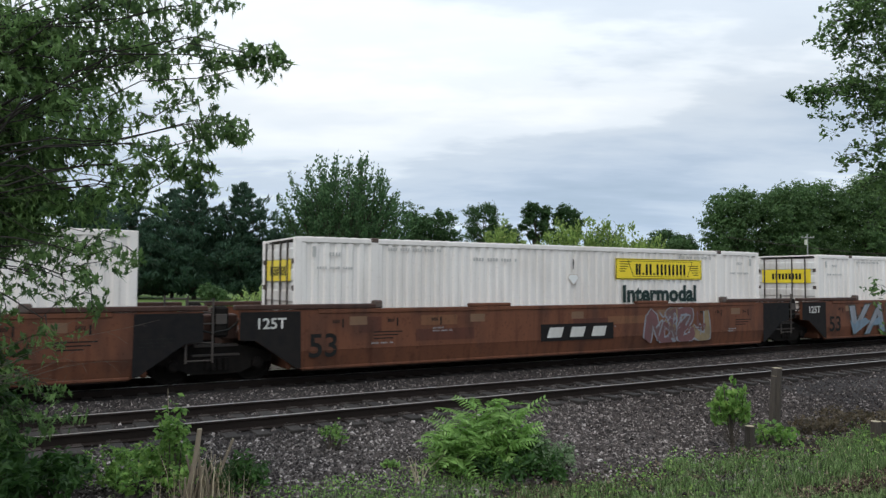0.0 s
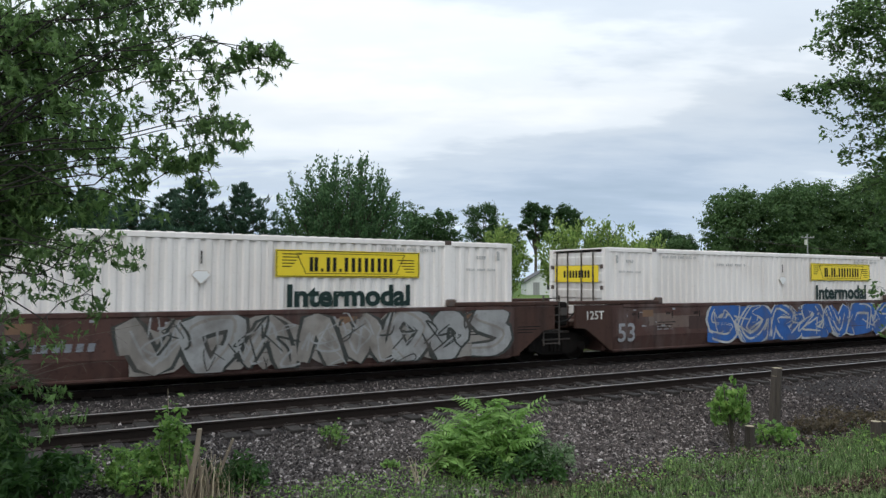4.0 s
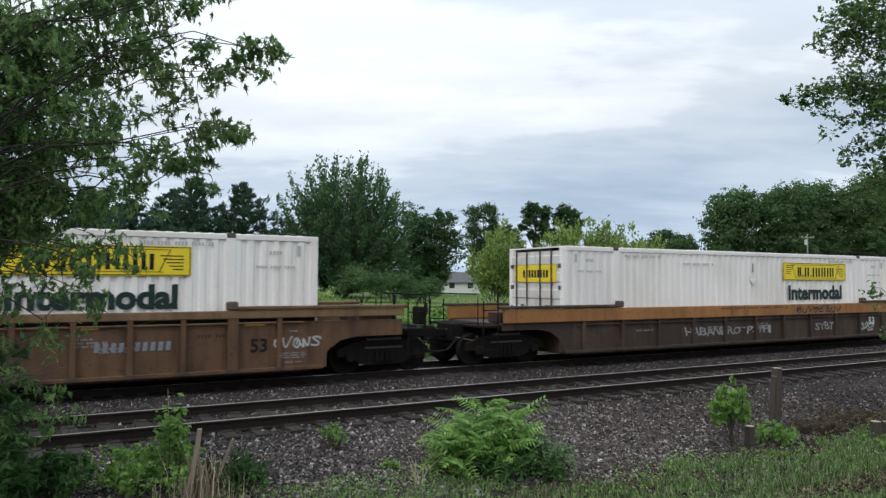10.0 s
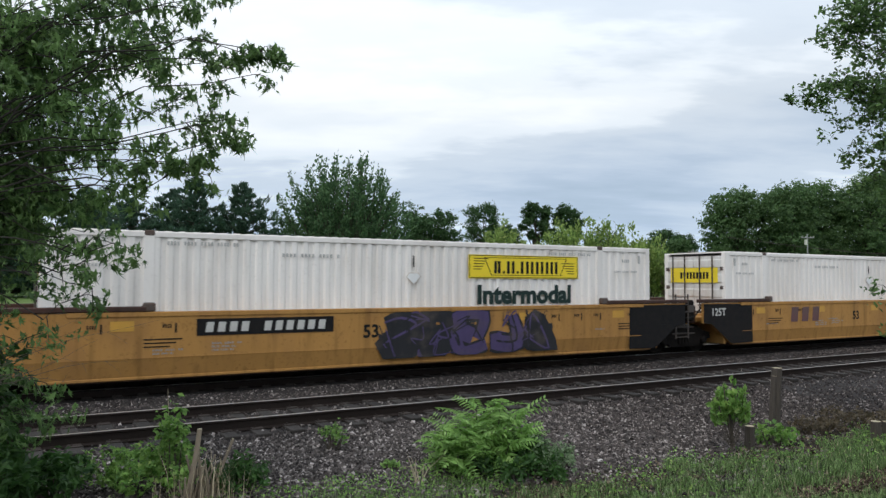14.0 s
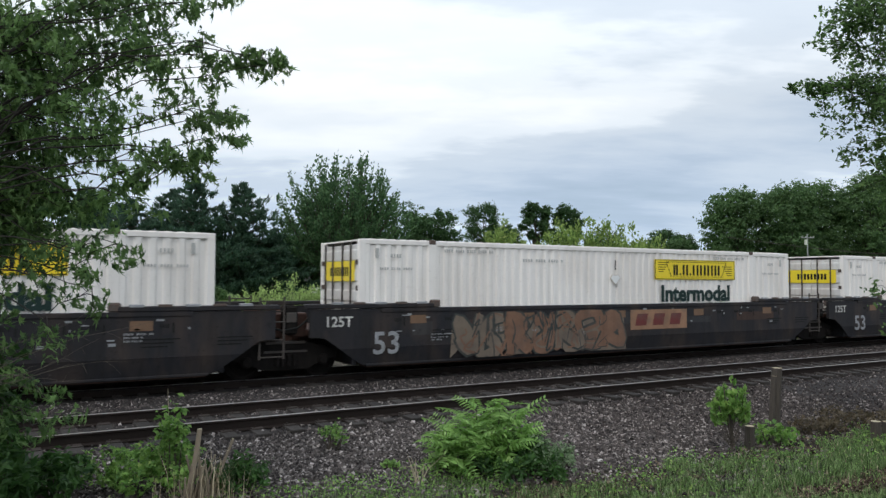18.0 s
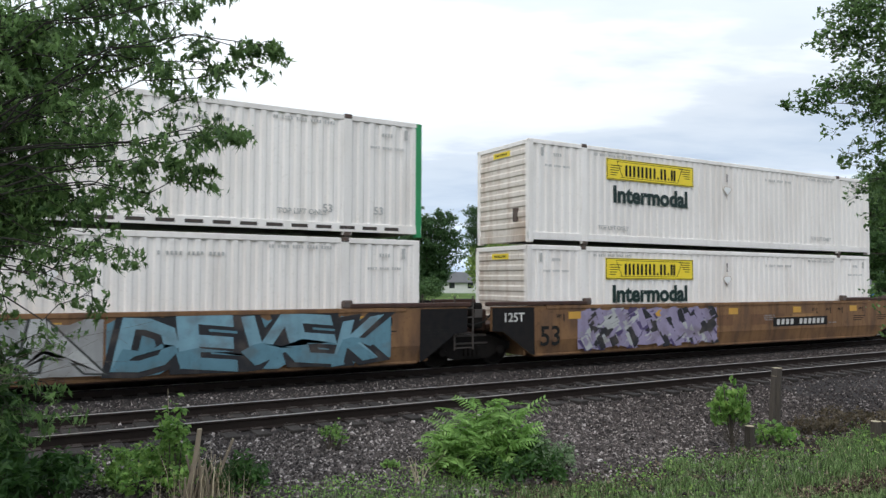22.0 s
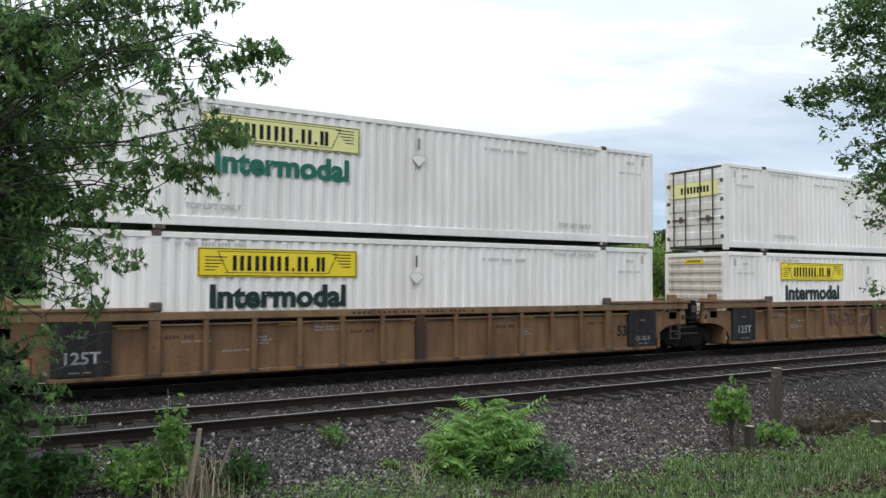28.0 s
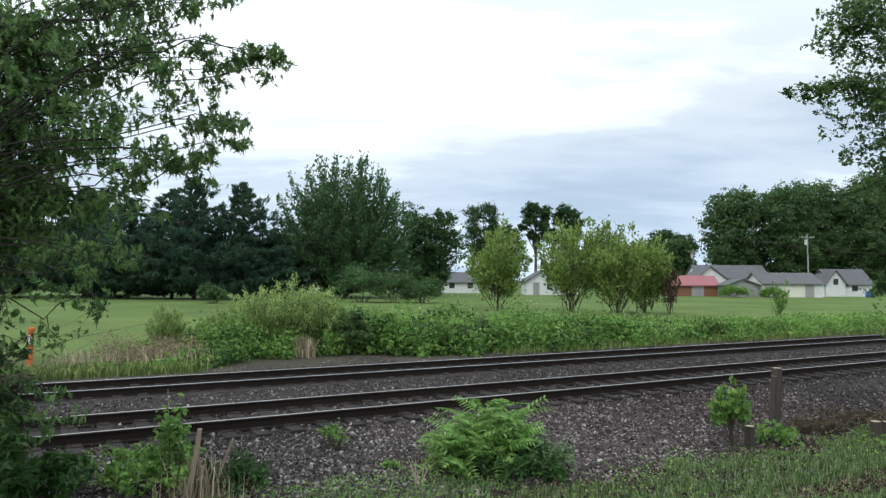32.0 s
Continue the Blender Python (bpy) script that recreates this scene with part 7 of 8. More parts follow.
build_house("cream_garage", "long cream garage with a grey roof", 52.6, 110, 8.8, 7.0, 2.2, 3.9, False, CREAM, SHINGLE, 5, (("door", 2.0, 3.2, 0, 2.0), ("garage_door", 3.6, 4.7, 0, 2.0)), "garage")
build_house("white_cottage", "white cottage with a grey shingle roof", 66.0, 118, 6.6, 6.4, 2.2, 4.7, False, SIDING, SHINGLE, 6, (("door", -3.2, -2.3, 0, 2.0), ("window", 0.0, 1.0, 0.9, 1.9)))
build_house("white_cottage_wing", "white gabled front of a cottage", 62.9, 117, 3.2, 5.0, 2.2, 4.5, True, SIDING, SHINGLE, 12, (("window", -0.4, 0.4, 1.9, 2.9),))
build_house("white_bungalow", "white gabled bungalow behind the young trees", 16.5, 120, 5.6, 8.0, 2.4, 4.3, True, SIDING, SHINGLE, 7, (("window", 0.6, 1.5, 0.9, 1.9), ("door", -1.6, -0.7, 0, 2.0)))
build_house("white_bungalow_wing", "white house wing with a grey roof", 20.8, 123, 5.2, 6.0, 2.3, 4.0, False, SIDING, SHINGLE, 8, (("window", -0.5, 0.5, 0.9, 1.9),))
build_house("small_white_house", "small white house with a dark roof", 3.2, 135, 7.4, 6.5, 2.2, 4.1, False, SIDING, SHINGLE, 9, (("window", 1.4, 2.4, 0.9, 1.9), ("window", -2.0, -1.0, 0.9, 1.9)))
build_house("pale_house", "pale house partly hidden by trees", -6.0, 138, 7.5, 6.5, 2.2, 3.8, False, SIDING, SHINGLE, 10, (("window", 1.2, 2.0, 0.9, 1.9),))
build_house("pale_house", "pale house partly hidden by trees", -27.0, 130, 8.0, 6.5, 2.4, 4.2, False, CREAM, SHINGLE, 11, (("window", 1.2, 2.0, 0.9, 1.9),))
build_house("grey_hut", "low grey hut on the lawn", -18.0, 118, 3.0, 2.6, 1.2, 1.9, True, GREY_BOARD, SHINGLE, 13, (), "shed")
x, y = yard(66.0, 113)
barrel = thing("blue_barrel", "blue plastic barrel beside the white cottage", "barrel", at=pose(x, y, ground_height(x, y)))
part("barrel_body", Geo().tube([(0, 0, 0), (0, 0, 0.1), (0, 0, 0.8), (0, 0, 0.9)], [0.5, 0.62, 0.62, 0.5], 12), BLUE_TARP, barrel)
part("barrel_lid", Geo().tube([(0, 0, 0.9), (0, 0, 0.95)], [0.5, 0.46], 12), BLUE_TARP, barrel)


def build_pole(a, d, height):
    x, y = yard(a, d)
    pole = thing("utility_pole", "grey wooden utility pole with a crossarm", "utility pole", at=pose(x, y, ground_height(x, y), 0, 0, -30))
    part("mast", Geo().tube([(0, 0, 0), (-0.15, 0, height)], [0.17, 0.11], 8), GREY_BOARD, pole)
    part("crossarm", Geo().box(-1.3, 1.1, -0.2, -0.08, height - 0.75, height - 0.6), GREY_BOARD, pole)
    for k in (-1.2, -0.5, 0.4, 1.0):
        part("insulator", Geo().tube([(k, -0.14, height - 0.6), (k, -0.14, height - 0.42)], 0.05, 6), SIDING, pole)
    part("transformer", Geo().tube([(-0.45, -0.1, height - 2.0), (-0.45, -0.1, height - 1.0)], 0.24, 10), FADED, pole)


build_pole(67.6, 135, 11.2)
build_pole(55.0, 160, 9.5)
wires = Geo()
for k in (-0.55, 0.0, 0.5):
    line = []
    for i in range(13):
        f = i / 12
        ax, ay = yard(67.6 + 30 * (f - 0.25) * 2, 135 + k)
        line.append((ax, ay, 10.6 - 1.6 * math.sin(math.pi * min(1, max(0, f))) - 3.0 * f))
    wires.tube(line, 0.018, 4)
thing("overhead_wires", "thin dark overhead wires by the houses", "wire", data=wires.mesh("overhead_wires", STEEL_DARK))

marker = thing("marker_post", "orange plastic utility marker post in the dry grass", "marker post", at=pose(0.27, 24.5, ground_height(0.27, 24.5) - 0.03, 0, 2, -25))
ORANGE = material("orange_plastic", (0.52, 0.13, 0.035), (0.40, 0.10, 0.03), rough=0.5, grain=6, amount=0.4, bump=0.02)
part("post", Geo().box(-0.075, 0.075, -0.03, 0.03, 0.0, 1.12, 0.012), ORANGE, marker)
part("cap", Geo().tube([(0, 0, 1.10), (0, 0, 1.2), (0, 0, 1.25)], [0.095, 0.09, 0.03], 12), ORANGE, marker)
part("notice", Geo().box(-0.055, 0.055, -0.034, -0.0305, 0.75, 1.0), SIDING, marker, "pale notice plate")

# ---------------------------------------------------------------- near side of the track


def limb_with_leaves(rng, start, end, droop, radius, leaves, size, spread_r, twigs=9):
    """A bough that forks into side branches and twigs; the leaves hang in sprays from the twigs. Gives the wood and the places of the leaves."""
    s, e = np.array(start, float), np.array(end, float)
    wood, twigwork, pts, nrm = Geo(), Geo(), [], []
    n = 10
    line = []
    wave = rng.normal(size=3) * 0.24
    for i in range(n):
        f = i / (n - 1)
        bend = 4 * f * (1 - f)
        p = s + (e - s) * f + np.array((0, 0, -droop * bend)) + wave * bend * math.sin(5 * f + 1) + rng.normal(size=3) * 0.045 * (0 < i < n - 1)
        line.append(p)
    wood.tube([tuple(p) for p in line], [radius * (1 - 0.85 * i / (n - 1)) + 0.0025 for i in range(n)], 6)
    along = (e - s) / np.linalg.norm(e - s)
    per = 8
    sprays = max(4, leaves // per)
    forks = max(3, sprays // 5)
    first = max(0.25, 1 - 2.6 * spread_r / max(0.5, np.linalg.norm(e - s)))
    for k in range(forks + 1):
        f = first + (1 - first) * k / forks
        i = min(n - 2, int(f * (n - 1)))
        base = line[i] + (line[i + 1] - line[i]) * (f * (n - 1) - i)
        d = rng.normal(size=3) * (0.8, 0.8, 0.75) + along * (0.6 if k < forks else 1.6)
        d /= np.linalg.norm(d)
        reach = spread_r * rng.uniform(0.6, 1.25)
        tip = base + d * reach
        mid = (base + tip) / 2 + np.array((0, 0, 0.10 * reach))
        tip[2] -= 0.16 * reach
        twigwork.tube([tuple(base), tuple(mid), tuple(tip)], [0.006, 0.004, 0.0015], 5)
        for j in range(max(2, sprays // (forks + 1))):
            u = rng.random() ** 0.6
            root = base * (1 - u) ** 2 + 2 * u * (1 - u) * mid + u * u * tip
            hang = root + rng.normal(size=3) * (0.20, 0.20, 0.13) * spread_r + d * 0.10 * reach + np.array((0, 0, -0.035))
            twigwork.tube([tuple(root), tuple(hang)], [0.002, 0.001], 3, False)
            c = hang + rng.normal(size=(per, 3)) * (0.062, 0.062, 0.045) * (0.5 + spread_r)
            pts.append(c)
            nrm.append(rng.normal(size=(per, 3)) * 0.55 + np.array((0, -0.15, 0.6)))
    pts, nrm = np.concatenate(pts), np.concatenate(nrm)
    return wood, twigwork, pts, nrm, size * rng.uniform(0.55, 1.3, len(pts))


SWAYING = []            # boughs that move in the wind: (object, pivot, size of the sway, beat)


def build_near_tree(name, label, base, height, boughs, leaf, seed, shape, trunk_r):
    rng = np.random.default_rng(seed)
    tree = thing(name, label, "tree", at=pose(*base))
    b = np.array(base)
    part("trunk", Geo().tube([(0, 0, 0), (0.05, 0.0, height * 0.4), (0.0, 0.05, height * 0.8), (0.1, 0.1, height)], [trunk_r, trunk_r * 0.8, trunk_r * 0.5, trunk_r * 0.2], 10), BARK, tree)
    for k, (zs, end, droop, leaves, size, spread_r, beat) in enumerate(boughs):
        start = np.array((0.03, 0.03, zs - b[2]))
        tip = np.array(end) - b
        wood, twigwork, pts, nrm, sizes = limb_with_leaves(rng, (0, 0, 0), tip - start, droop, 0.0085, leaves, size, spread_r, twigs=max(8, leaves // 14))
        bough = part("bough", wood, BOUGH_BARK, tree, "leafy bough", at=Matrix.Translation(start))
        v, f = leaf_arrays(pts, nrm, sizes, rng, shape)
        part("foliage", shell_mesh("foliage", v, f, leaf), None, bough)
        part("twigwork", twigwork, BOUGH_BARK, bough)["kind"] = "stuff"
        if beat:
            SWAYING.append((bough, start, beat, k))
    return tree


ZONE = random.Random(77)


def bough_zone(count, side, up, deep, leaves, size, reach, sway, rise=0.4):
    """Boughs spread by chance over one zone of a crown: side and up are slopes against the yards' axis, deep the distance along it,
    rise how far below its tip a bough leaves the trunk."""
    out = []
    for i in range(count):
        d = ZONE.uniform(*deep)
        f = (i + ZONE.random()) / count
        a = d * (side[0] + (side[1] - side[0]) * f)
        z = EYE[2] + d * ZONE.uniform(*up)
        x, y = yard(a, d)
        low = rise * ZONE.uniform(0.75, 1.3)
        out.append((max(0.3, z - low), (x, y, z), -0.10 - low * 0.22, int(leaves * ZONE.uniform(0.72, 1.08)), size, reach, sway))
    return out


def maple_boughs():
    crown = []
    # the crown, from its dark heart out
    crown += bough_zone(5, (-0.638, -0.560), (0.292, 0.370), (7.6, 8.8), 538, 0.112, 0.55, 0.3, 0.50)
    crown += bough_zone(4, (-0.576, -0.483), (0.284, 0.354), (7.0, 8.4), 462, 0.112, 0.48, 0.3, 0.50)
    crown += bough_zone(5, (-0.638, -0.553), (0.199, 0.284), (7.6, 8.8), 538, 0.112, 0.52, 0.3, 0.50)
    crown += bough_zone(4, (-0.560, -0.467), (0.207, 0.284), (7.0, 8.4), 462, 0.112, 0.46, 0.3, 0.50)
    crown += bough_zone(6, (-0.638, -0.560), (0.114, 0.199), (7.4, 8.6), 538, 0.112, 0.50, 0.3, 0.40)
    crown += bough_zone(4, (-0.568, -0.460), (0.130, 0.199), (7.0, 8.4), 462, 0.112, 0.44, 0.4, 0.40)
    crown += bough_zone(6, (-0.638, -0.560), (0.044, 0.114), (7.4, 8.4), 480, 0.112, 0.46, 0.3, 0.30)
    crown += bough_zone(3, (-0.568, -0.452), (0.060, 0.130), (7.0, 8.0), 384, 0.112, 0.42, 0.4, 0.30)
    # the high bough
    crown += bough_zone(4, (-0.460, -0.375), (0.339, 0.401), (7.2, 8.0), 273, 0.112, 0.42, 0.5, 1.30)
    crown += bough_zone(3, (-0.467, -0.367), (0.277, 0.339), (7.0, 7.8), 260, 0.112, 0.38, 0.5, 1.20)
    crown += bough_zone(2, (-0.367, -0.344), (0.354, 0.393), (7.2, 7.6), 144, 0.104, 0.26, 0.7, 1.20)
    crown += bough_zone(1, (-0.309, -0.309), (0.381, 0.381), (7.2, 7.2), 94, 0.104, 0.20, 0.8, 1.20)
    # the long arms that hang out over the ballast
    crown += bough_zone(2, (-0.351, -0.297), (0.277, 0.312), (7.0, 7.4), 210, 0.112, 0.30, 0.7, 1.00)
    crown += bough_zone(2, (-0.266, -0.235), (0.288, 0.308), (6.9, 7.1), 140, 0.104, 0.22, 0.9, 0.90)
    crown += bough_zone(1, (-0.243, -0.243), (0.315, 0.315), (7.0, 7.0), 94, 0.112, 0.16, 0.9, 0.90)
    crown += bough_zone(1, (-0.375, -0.336), (0.242, 0.269), (7.0, 7.4), 182, 0.104, 0.28, 0.7, 0.80)
    crown += bough_zone(2, (-0.317, -0.293), (0.199, 0.238), (6.9, 7.2), 162, 0.104, 0.22, 0.9, 0.70)
    crown += bough_zone(1, (-0.288, -0.288), (0.195, 0.195), (7.0, 7.0), 110, 0.112, 0.18, 0.9, 0.70)
    crown += bough_zone(2, (-0.444, -0.382), (0.161, 0.207), (6.8, 7.3), 231, 0.112, 0.32, 0.6, 0.60)
    crown += bough_zone(2, (-0.375, -0.336), (0.149, 0.172), (6.9, 7.2), 168, 0.104, 0.24, 0.8, 0.50)
    crown += bough_zone(1, (-0.324, -0.324), (0.149, 0.149), (7.0, 7.0), 94, 0.112, 0.17, 0.9, 0.50)
    crown += bough_zone(1, (-0.452, -0.406), (0.083, 0.145), (7.0, 7.6), 182, 0.112, 0.32, 0.6, 0.40)
    # thin lower branches, through which the train shows
    crown += bough_zone(3, (-0.560, -0.467), (0.029, 0.060), (6.8, 7.4), 128, 0.112, 0.34, 0.6, 0.20)
    crown += bough_zone(2, (-0.467, -0.421), (0.037, 0.052), (6.8, 7.0), 48, 0.104, 0.24, 0.8, 0.10)
    crown += bough_zone(2, (-0.514, -0.475), (-0.025, 0.014), (6.8, 7.2), 51, 0.112, 0.30, 0.6, 0.10)
    crown += bough_zone(3, (-0.630, -0.537), (-0.056, 0.021), (7.0, 7.8), 94, 0.112, 0.40, 0.4, 0.10)
    # suckers at the foot
    crown += bough_zone(3, (-0.638, -0.560), (-0.149, -0.072), (7.2, 7.8), 126, 0.112, 0.36, 0.3, 0.10)
    crown += bough_zone(3, (-0.576, -0.506), (-0.211, -0.157), (7.0, 7.4), 97, 0.104, 0.28, 0.4, 0.10)
    crown += bough_zone(2, (-0.638, -0.560), (-0.281, -0.172), (7.0, 7.6), 126, 0.112, 0.34, 0.3, 0.10)
    return crown


def trackside_boughs():
    crown = []
    crown += bough_zone(3, (0.539, 0.577), (0.346, 0.385), (10.8, 11.6), 650, 0.088, 0.42, 0.4, 1.00)
    crown += bough_zone(3, (0.562, 0.632), (0.292, 0.339), (10.8, 11.6), 775, 0.088, 0.50, 0.4, 0.90)
    crown += bough_zone(2, (0.531, 0.554), (0.339, 0.366), (10.8, 11.6), 325, 0.088, 0.26, 0.5, 0.90)
    crown += bough_zone(3, (0.546, 0.601), (0.246, 0.284), (10.8, 11.6), 575, 0.088, 0.42, 0.5, 0.70)
    crown += bough_zone(2, (0.508, 0.531), (0.257, 0.277), (10.8, 11.2), 325, 0.088, 0.28, 0.6, 0.70)
    crown += bough_zone(1, (0.485, 0.485), (0.261, 0.261), (11.0, 11.0), 212, 0.088, 0.20, 0.6, 0.70)
    crown += bough_zone(3, (0.570, 0.632), (0.199, 0.238), (10.8, 11.6), 650, 0.088, 0.46, 0.4, 0.50)
    crown += bough_zone(2, (0.554, 0.577), (0.176, 0.195), (11.0, 11.4), 225, 0.088, 0.26, 0.5, 0.40)
    crown += bough_zone(3, (0.577, 0.639), (0.130, 0.184), (10.8, 11.6), 575, 0.088, 0.42, 0.4, 0.40)
    crown += bough_zone(3, (0.593, 0.647), (0.029, 0.122), (11.2, 11.8), 525, 0.088, 0.44, 0.3, 0.30)
    crown += bough_zone(3, (0.608, 0.655), (-0.079, 0.021), (11.2, 11.8), 450, 0.088, 0.42, 0.3, 0.30)
    return crown


build_near_tree("overhanging_maple", "leafy maple whose boughs hang over the track side", (-1.0, 8.5, -0.35), 7.5, maple_boughs(), MAPLE_LEAF, 7, "maple", 0.16)
build_near_tree("trackside_tree", "leafy tree reaching in beside the grass", (15.5, 4.8, -0.2), 10.5, trackside_boughs(), MAPLE_LEAF, 8, "diamond", 0.2)


bare = thing("bare_branches", "thin bare dead branches hanging at the edge", "branch", at=pose(-0.6, 8.3, 1.2))
for k, tip in enumerate(((1.76, -0.89, 0.66), (1.20, -0.56, 0.76), (0.94, -0.41, 0.56), (1.27, -0.60, 0.48), (0.70, -0.28, 0.15), (1.50, -0.74, 0.26), (0.87, -0.37, -0.06), (1.1, -0.5, 0.1))):
    r = random.Random(640 + k)
    line, n = [], 9
    for i in range(n):
        f = i / (n - 1)
        sag = 4 * f * (1 - f)
        line.append((tip[0] * f + r.uniform(-0.02, 0.02) * sag, tip[1] * f, tip[2] * f + 0.10 * sag * math.sin(3 * f + k) + r.uniform(-0.02, 0.02) * sag))
    branch = part("dead_branch", Geo().tube(line, [0.0042 * (1 - 0.8 * i / (n - 1)) for i in range(n)], 5), DEAD_BARK, bare)
    g = Geo()
    for i in (3, 4, 5, 6, 7):
        p = line[i]
        e = r.uniform(0.08, 0.22)
        q = (p[0] + e * r.uniform(0.3, 1.0), p[1] + r.uniform(-0.05, 0.05), p[2] + e * r.uniform(-0.9, 0.9))
        g.tube([p, ((p[0] + q[0]) / 2, p[1], (p[2] + q[2]) / 2 + 0.015), q], [0.002, 0.0015, 0.0006], 4)
    part("side_twigs", g, DEAD_BARK, branch)["kind"] = "stuff"


def build_sumac(name, label, x, y, height, wide, seed, stems=10, leaf=SUMAC_LEAF, fronds=9):
    """A bush of compound leaves: stems with fronds of paired leaflets."""
    rng = np.random.default_rng(seed)
    z = bed_height(y) - 0.06
    bush = thing(name, label, "shrub", at=pose(x, y, z))
    wood, pts, nrm, siz, dirs = Geo(), [], [], [], []
    for i in range(stems):
        ang, r = i * 2.399, wide * 0.36 * math.sqrt((i + 0.3) / stems)
        h = height * (1.0 - 0.45 * (r / (wide * 0.36)) ** 2) * rng.uniform(0.85, 1.05)
        top = np.array((r * math.cos(ang), r * math.sin(ang), h))
        wood.tube([(top[0] * 0.35, top[1] * 0.35, 0), (top[0] * 0.75, top[1] * 0.75, h * 0.5), tuple(top)], [0.014, 0.010, 0.005], 5)
        for k in range(fronds):
            f = 0.35 + 0.65 * (k + 1) / fronds
            base = np.array((top[0] * (0.35 + 0.65 * f), top[1] * (0.35 + 0.65 * f), h * f))
            a2 = rng.uniform(0, math.tau)
            length = rng.uniform(0.26, 0.48)
            out = np.array((math.cos(a2), math.sin(a2), rng.uniform(0.1, 1.0) * f))
            side = np.array((-math.sin(a2), math.cos(a2), rng.uniform(-0.6, 0.6)))
            sag = rng.uniform(0.05, 0.24)
            for j in range(8):
                u = (j + 1) / 8
                c = base + out * length * u + np.array((0, 0, -sag * u * u))
                for s in (-1, 1):
                    pts.append(c + side * s * 0.062 * (1.1 - 0.5 * u))
                    nrm.append(np.array((rng.normal() * 0.5, rng.normal() * 0.5, 1.0)) + 0.3 * out)
                    dirs.append(side * s + out * 0.55 + np.array((0, 0, -0.25)))
                    siz.append(0.165 * (1.15 - 0.5 * u))
    part("stemwork", wood, BARK, bush)["kind"] = "stuff"
    pts, nrm, siz = np.array(pts), np.array(nrm), np.array(siz)
    v, f = leaf_arrays(pts, nrm, siz, rng, "leaflet", np.array(dirs))
    part("leaves", shell_mesh("leaves", v, f, leaf), None, bush)
    return bush


build_sumac("sumac_bush", "bright green bush with feathered leaves on the ballast edge", 5.55, 8.35, 0.90, 1.75, 201, 16, SUMAC_LEAF, 10)
build_sumac("sumac_bush", "bright green bush with feathered leaves on the ballast edge", 4.95, 8.2, 0.72, 1.0, 202, 9, SUMAC_LEAF, 9)
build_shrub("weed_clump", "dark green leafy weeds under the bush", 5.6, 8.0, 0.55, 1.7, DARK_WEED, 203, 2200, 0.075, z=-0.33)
build_shrub("weed_clump", "leafy green weeds round the cut stumps", 1.35, 9.5, 0.62, 1.5, WEED_LEAF, 204, 2200, 0.07, z=-0.3)
build_shrub("vine_weed", "upright leafy weed climbing past the rails", 1.62, 9.2, 1.25, 0.42, WEED_LEAF, 212, 420, 0.085, z=-0.3)
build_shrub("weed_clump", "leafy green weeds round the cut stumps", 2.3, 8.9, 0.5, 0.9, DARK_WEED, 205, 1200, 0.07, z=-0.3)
build_shrub("weed_clump", "small pale weed on the ballast", 4.05, 10.2, 0.45, 0.45, WEED_LEAF, 206, 220, 0.06, z=-0.24)
build_shrub("weed_clump", "small pale weed on the ballast", 4.35, 8.9, 0.2, 0.3, SUMAC_LEAF, 207, 90, 0.06, z=-0.3)
build_shrub("weed_clump", "leafy weeds at the foot of the post", 10.15, 7.3, 0.45, 0.7, WEED_LEAF, 208, 170, 0.12, z=-0.32)
build_shrub("weed_clump", "leafy weeds at the foot of the post", 11.5, 7.5, 0.42, 0.9, BROWN_LEAF, 209, 420, 0.07, z=-0.32)
build_shrub("weed_clump", "withered brown brush beside the stumps", 12.6, 7.4, 0.45, 1.6, BROWN_LEAF, 213, 900, 0.07, z=-0.32)
build_shrub("weed_clump", "pale grey-green weeds beside the bush", 6.05, 7.7, 0.62, 0.8, GREY_WEED, 214, 900, 0.06, z=-0.33)
# added thickets: their dark leaf colour stands in for shade below the maple
build_shrub("thicket", "tall shrub under the maple, shade put into its leaf colour", -0.24, 8.9, 2.1, 0.72, DARK_WEED, 215, 1400, 0.11, z=-0.3)
build_shrub("thicket", "shrub at the edge of the ballast, shade put into its leaf colour", 0.3, 9.3, 0.7, 1.0, DARK_WEED, 210, 900, 0.10, z=-0.3)
build_shrub("thicket", "shrub at the edge of the ballast, shade put into its leaf colour", -0.35, 8.6, 1.2, 1.2, DARK_WEED, 211, 1200, 0.11, z=-0.3)


def build_stump(name, label, x, y, z, height, r, lean, seed, wood=WEATHERED):
    rng = random.Random(seed)
    st = thing(name, label, "stump", at=pose(x, y, z))
    height *= 1.04
    pts = [(lean[0] * f * height + rng.uniform(-0.01, 0.01), lean[1] * f * height, height * f) for f in (0, 0.25, 0.5, 0.75, 1.0)]
    part("stem", Geo().tube(pts, [r * 1.25, r * 1.05, r, r * 0.97, r * 0.95], 10), wood, st)
    top = pts[-1]
    part("cut_face", Geo().tube([(top[0], top[1], height), (top[0], top[1], height + 0.006)], r * 0.9, 10), CUT_WOOD, st, "pale sawn top")
    return st


build_stump("cut_post", "tall weathered grey sawn-off trunk standing in weeds", 10.75, 7.75, -0.36, 1.14, 0.085, (0.09, 0.0), 1)
build_stump("cut_post", "tall weathered grey sawn-off trunk standing in weeds", 10.66, 7.74, -0.36, 1.02, 0.05, (0.10, 0.0), 2)
build_stump("stump", "short sawn tree stump with a pale top", 9.55, 7.3, -0.36, 0.42, 0.075, (0.02, 0), 3)
build_stump("stump", "short sawn tree stump with a pale top", 11.75, 6.65, -0.36, 0.40, 0.08, (0.0, 0), 4)
build_stump("stump", "short sawn tree stump with a pale top", 11.98, 6.6, -0.36, 0.38, 0.08, (0.0, 0), 5)
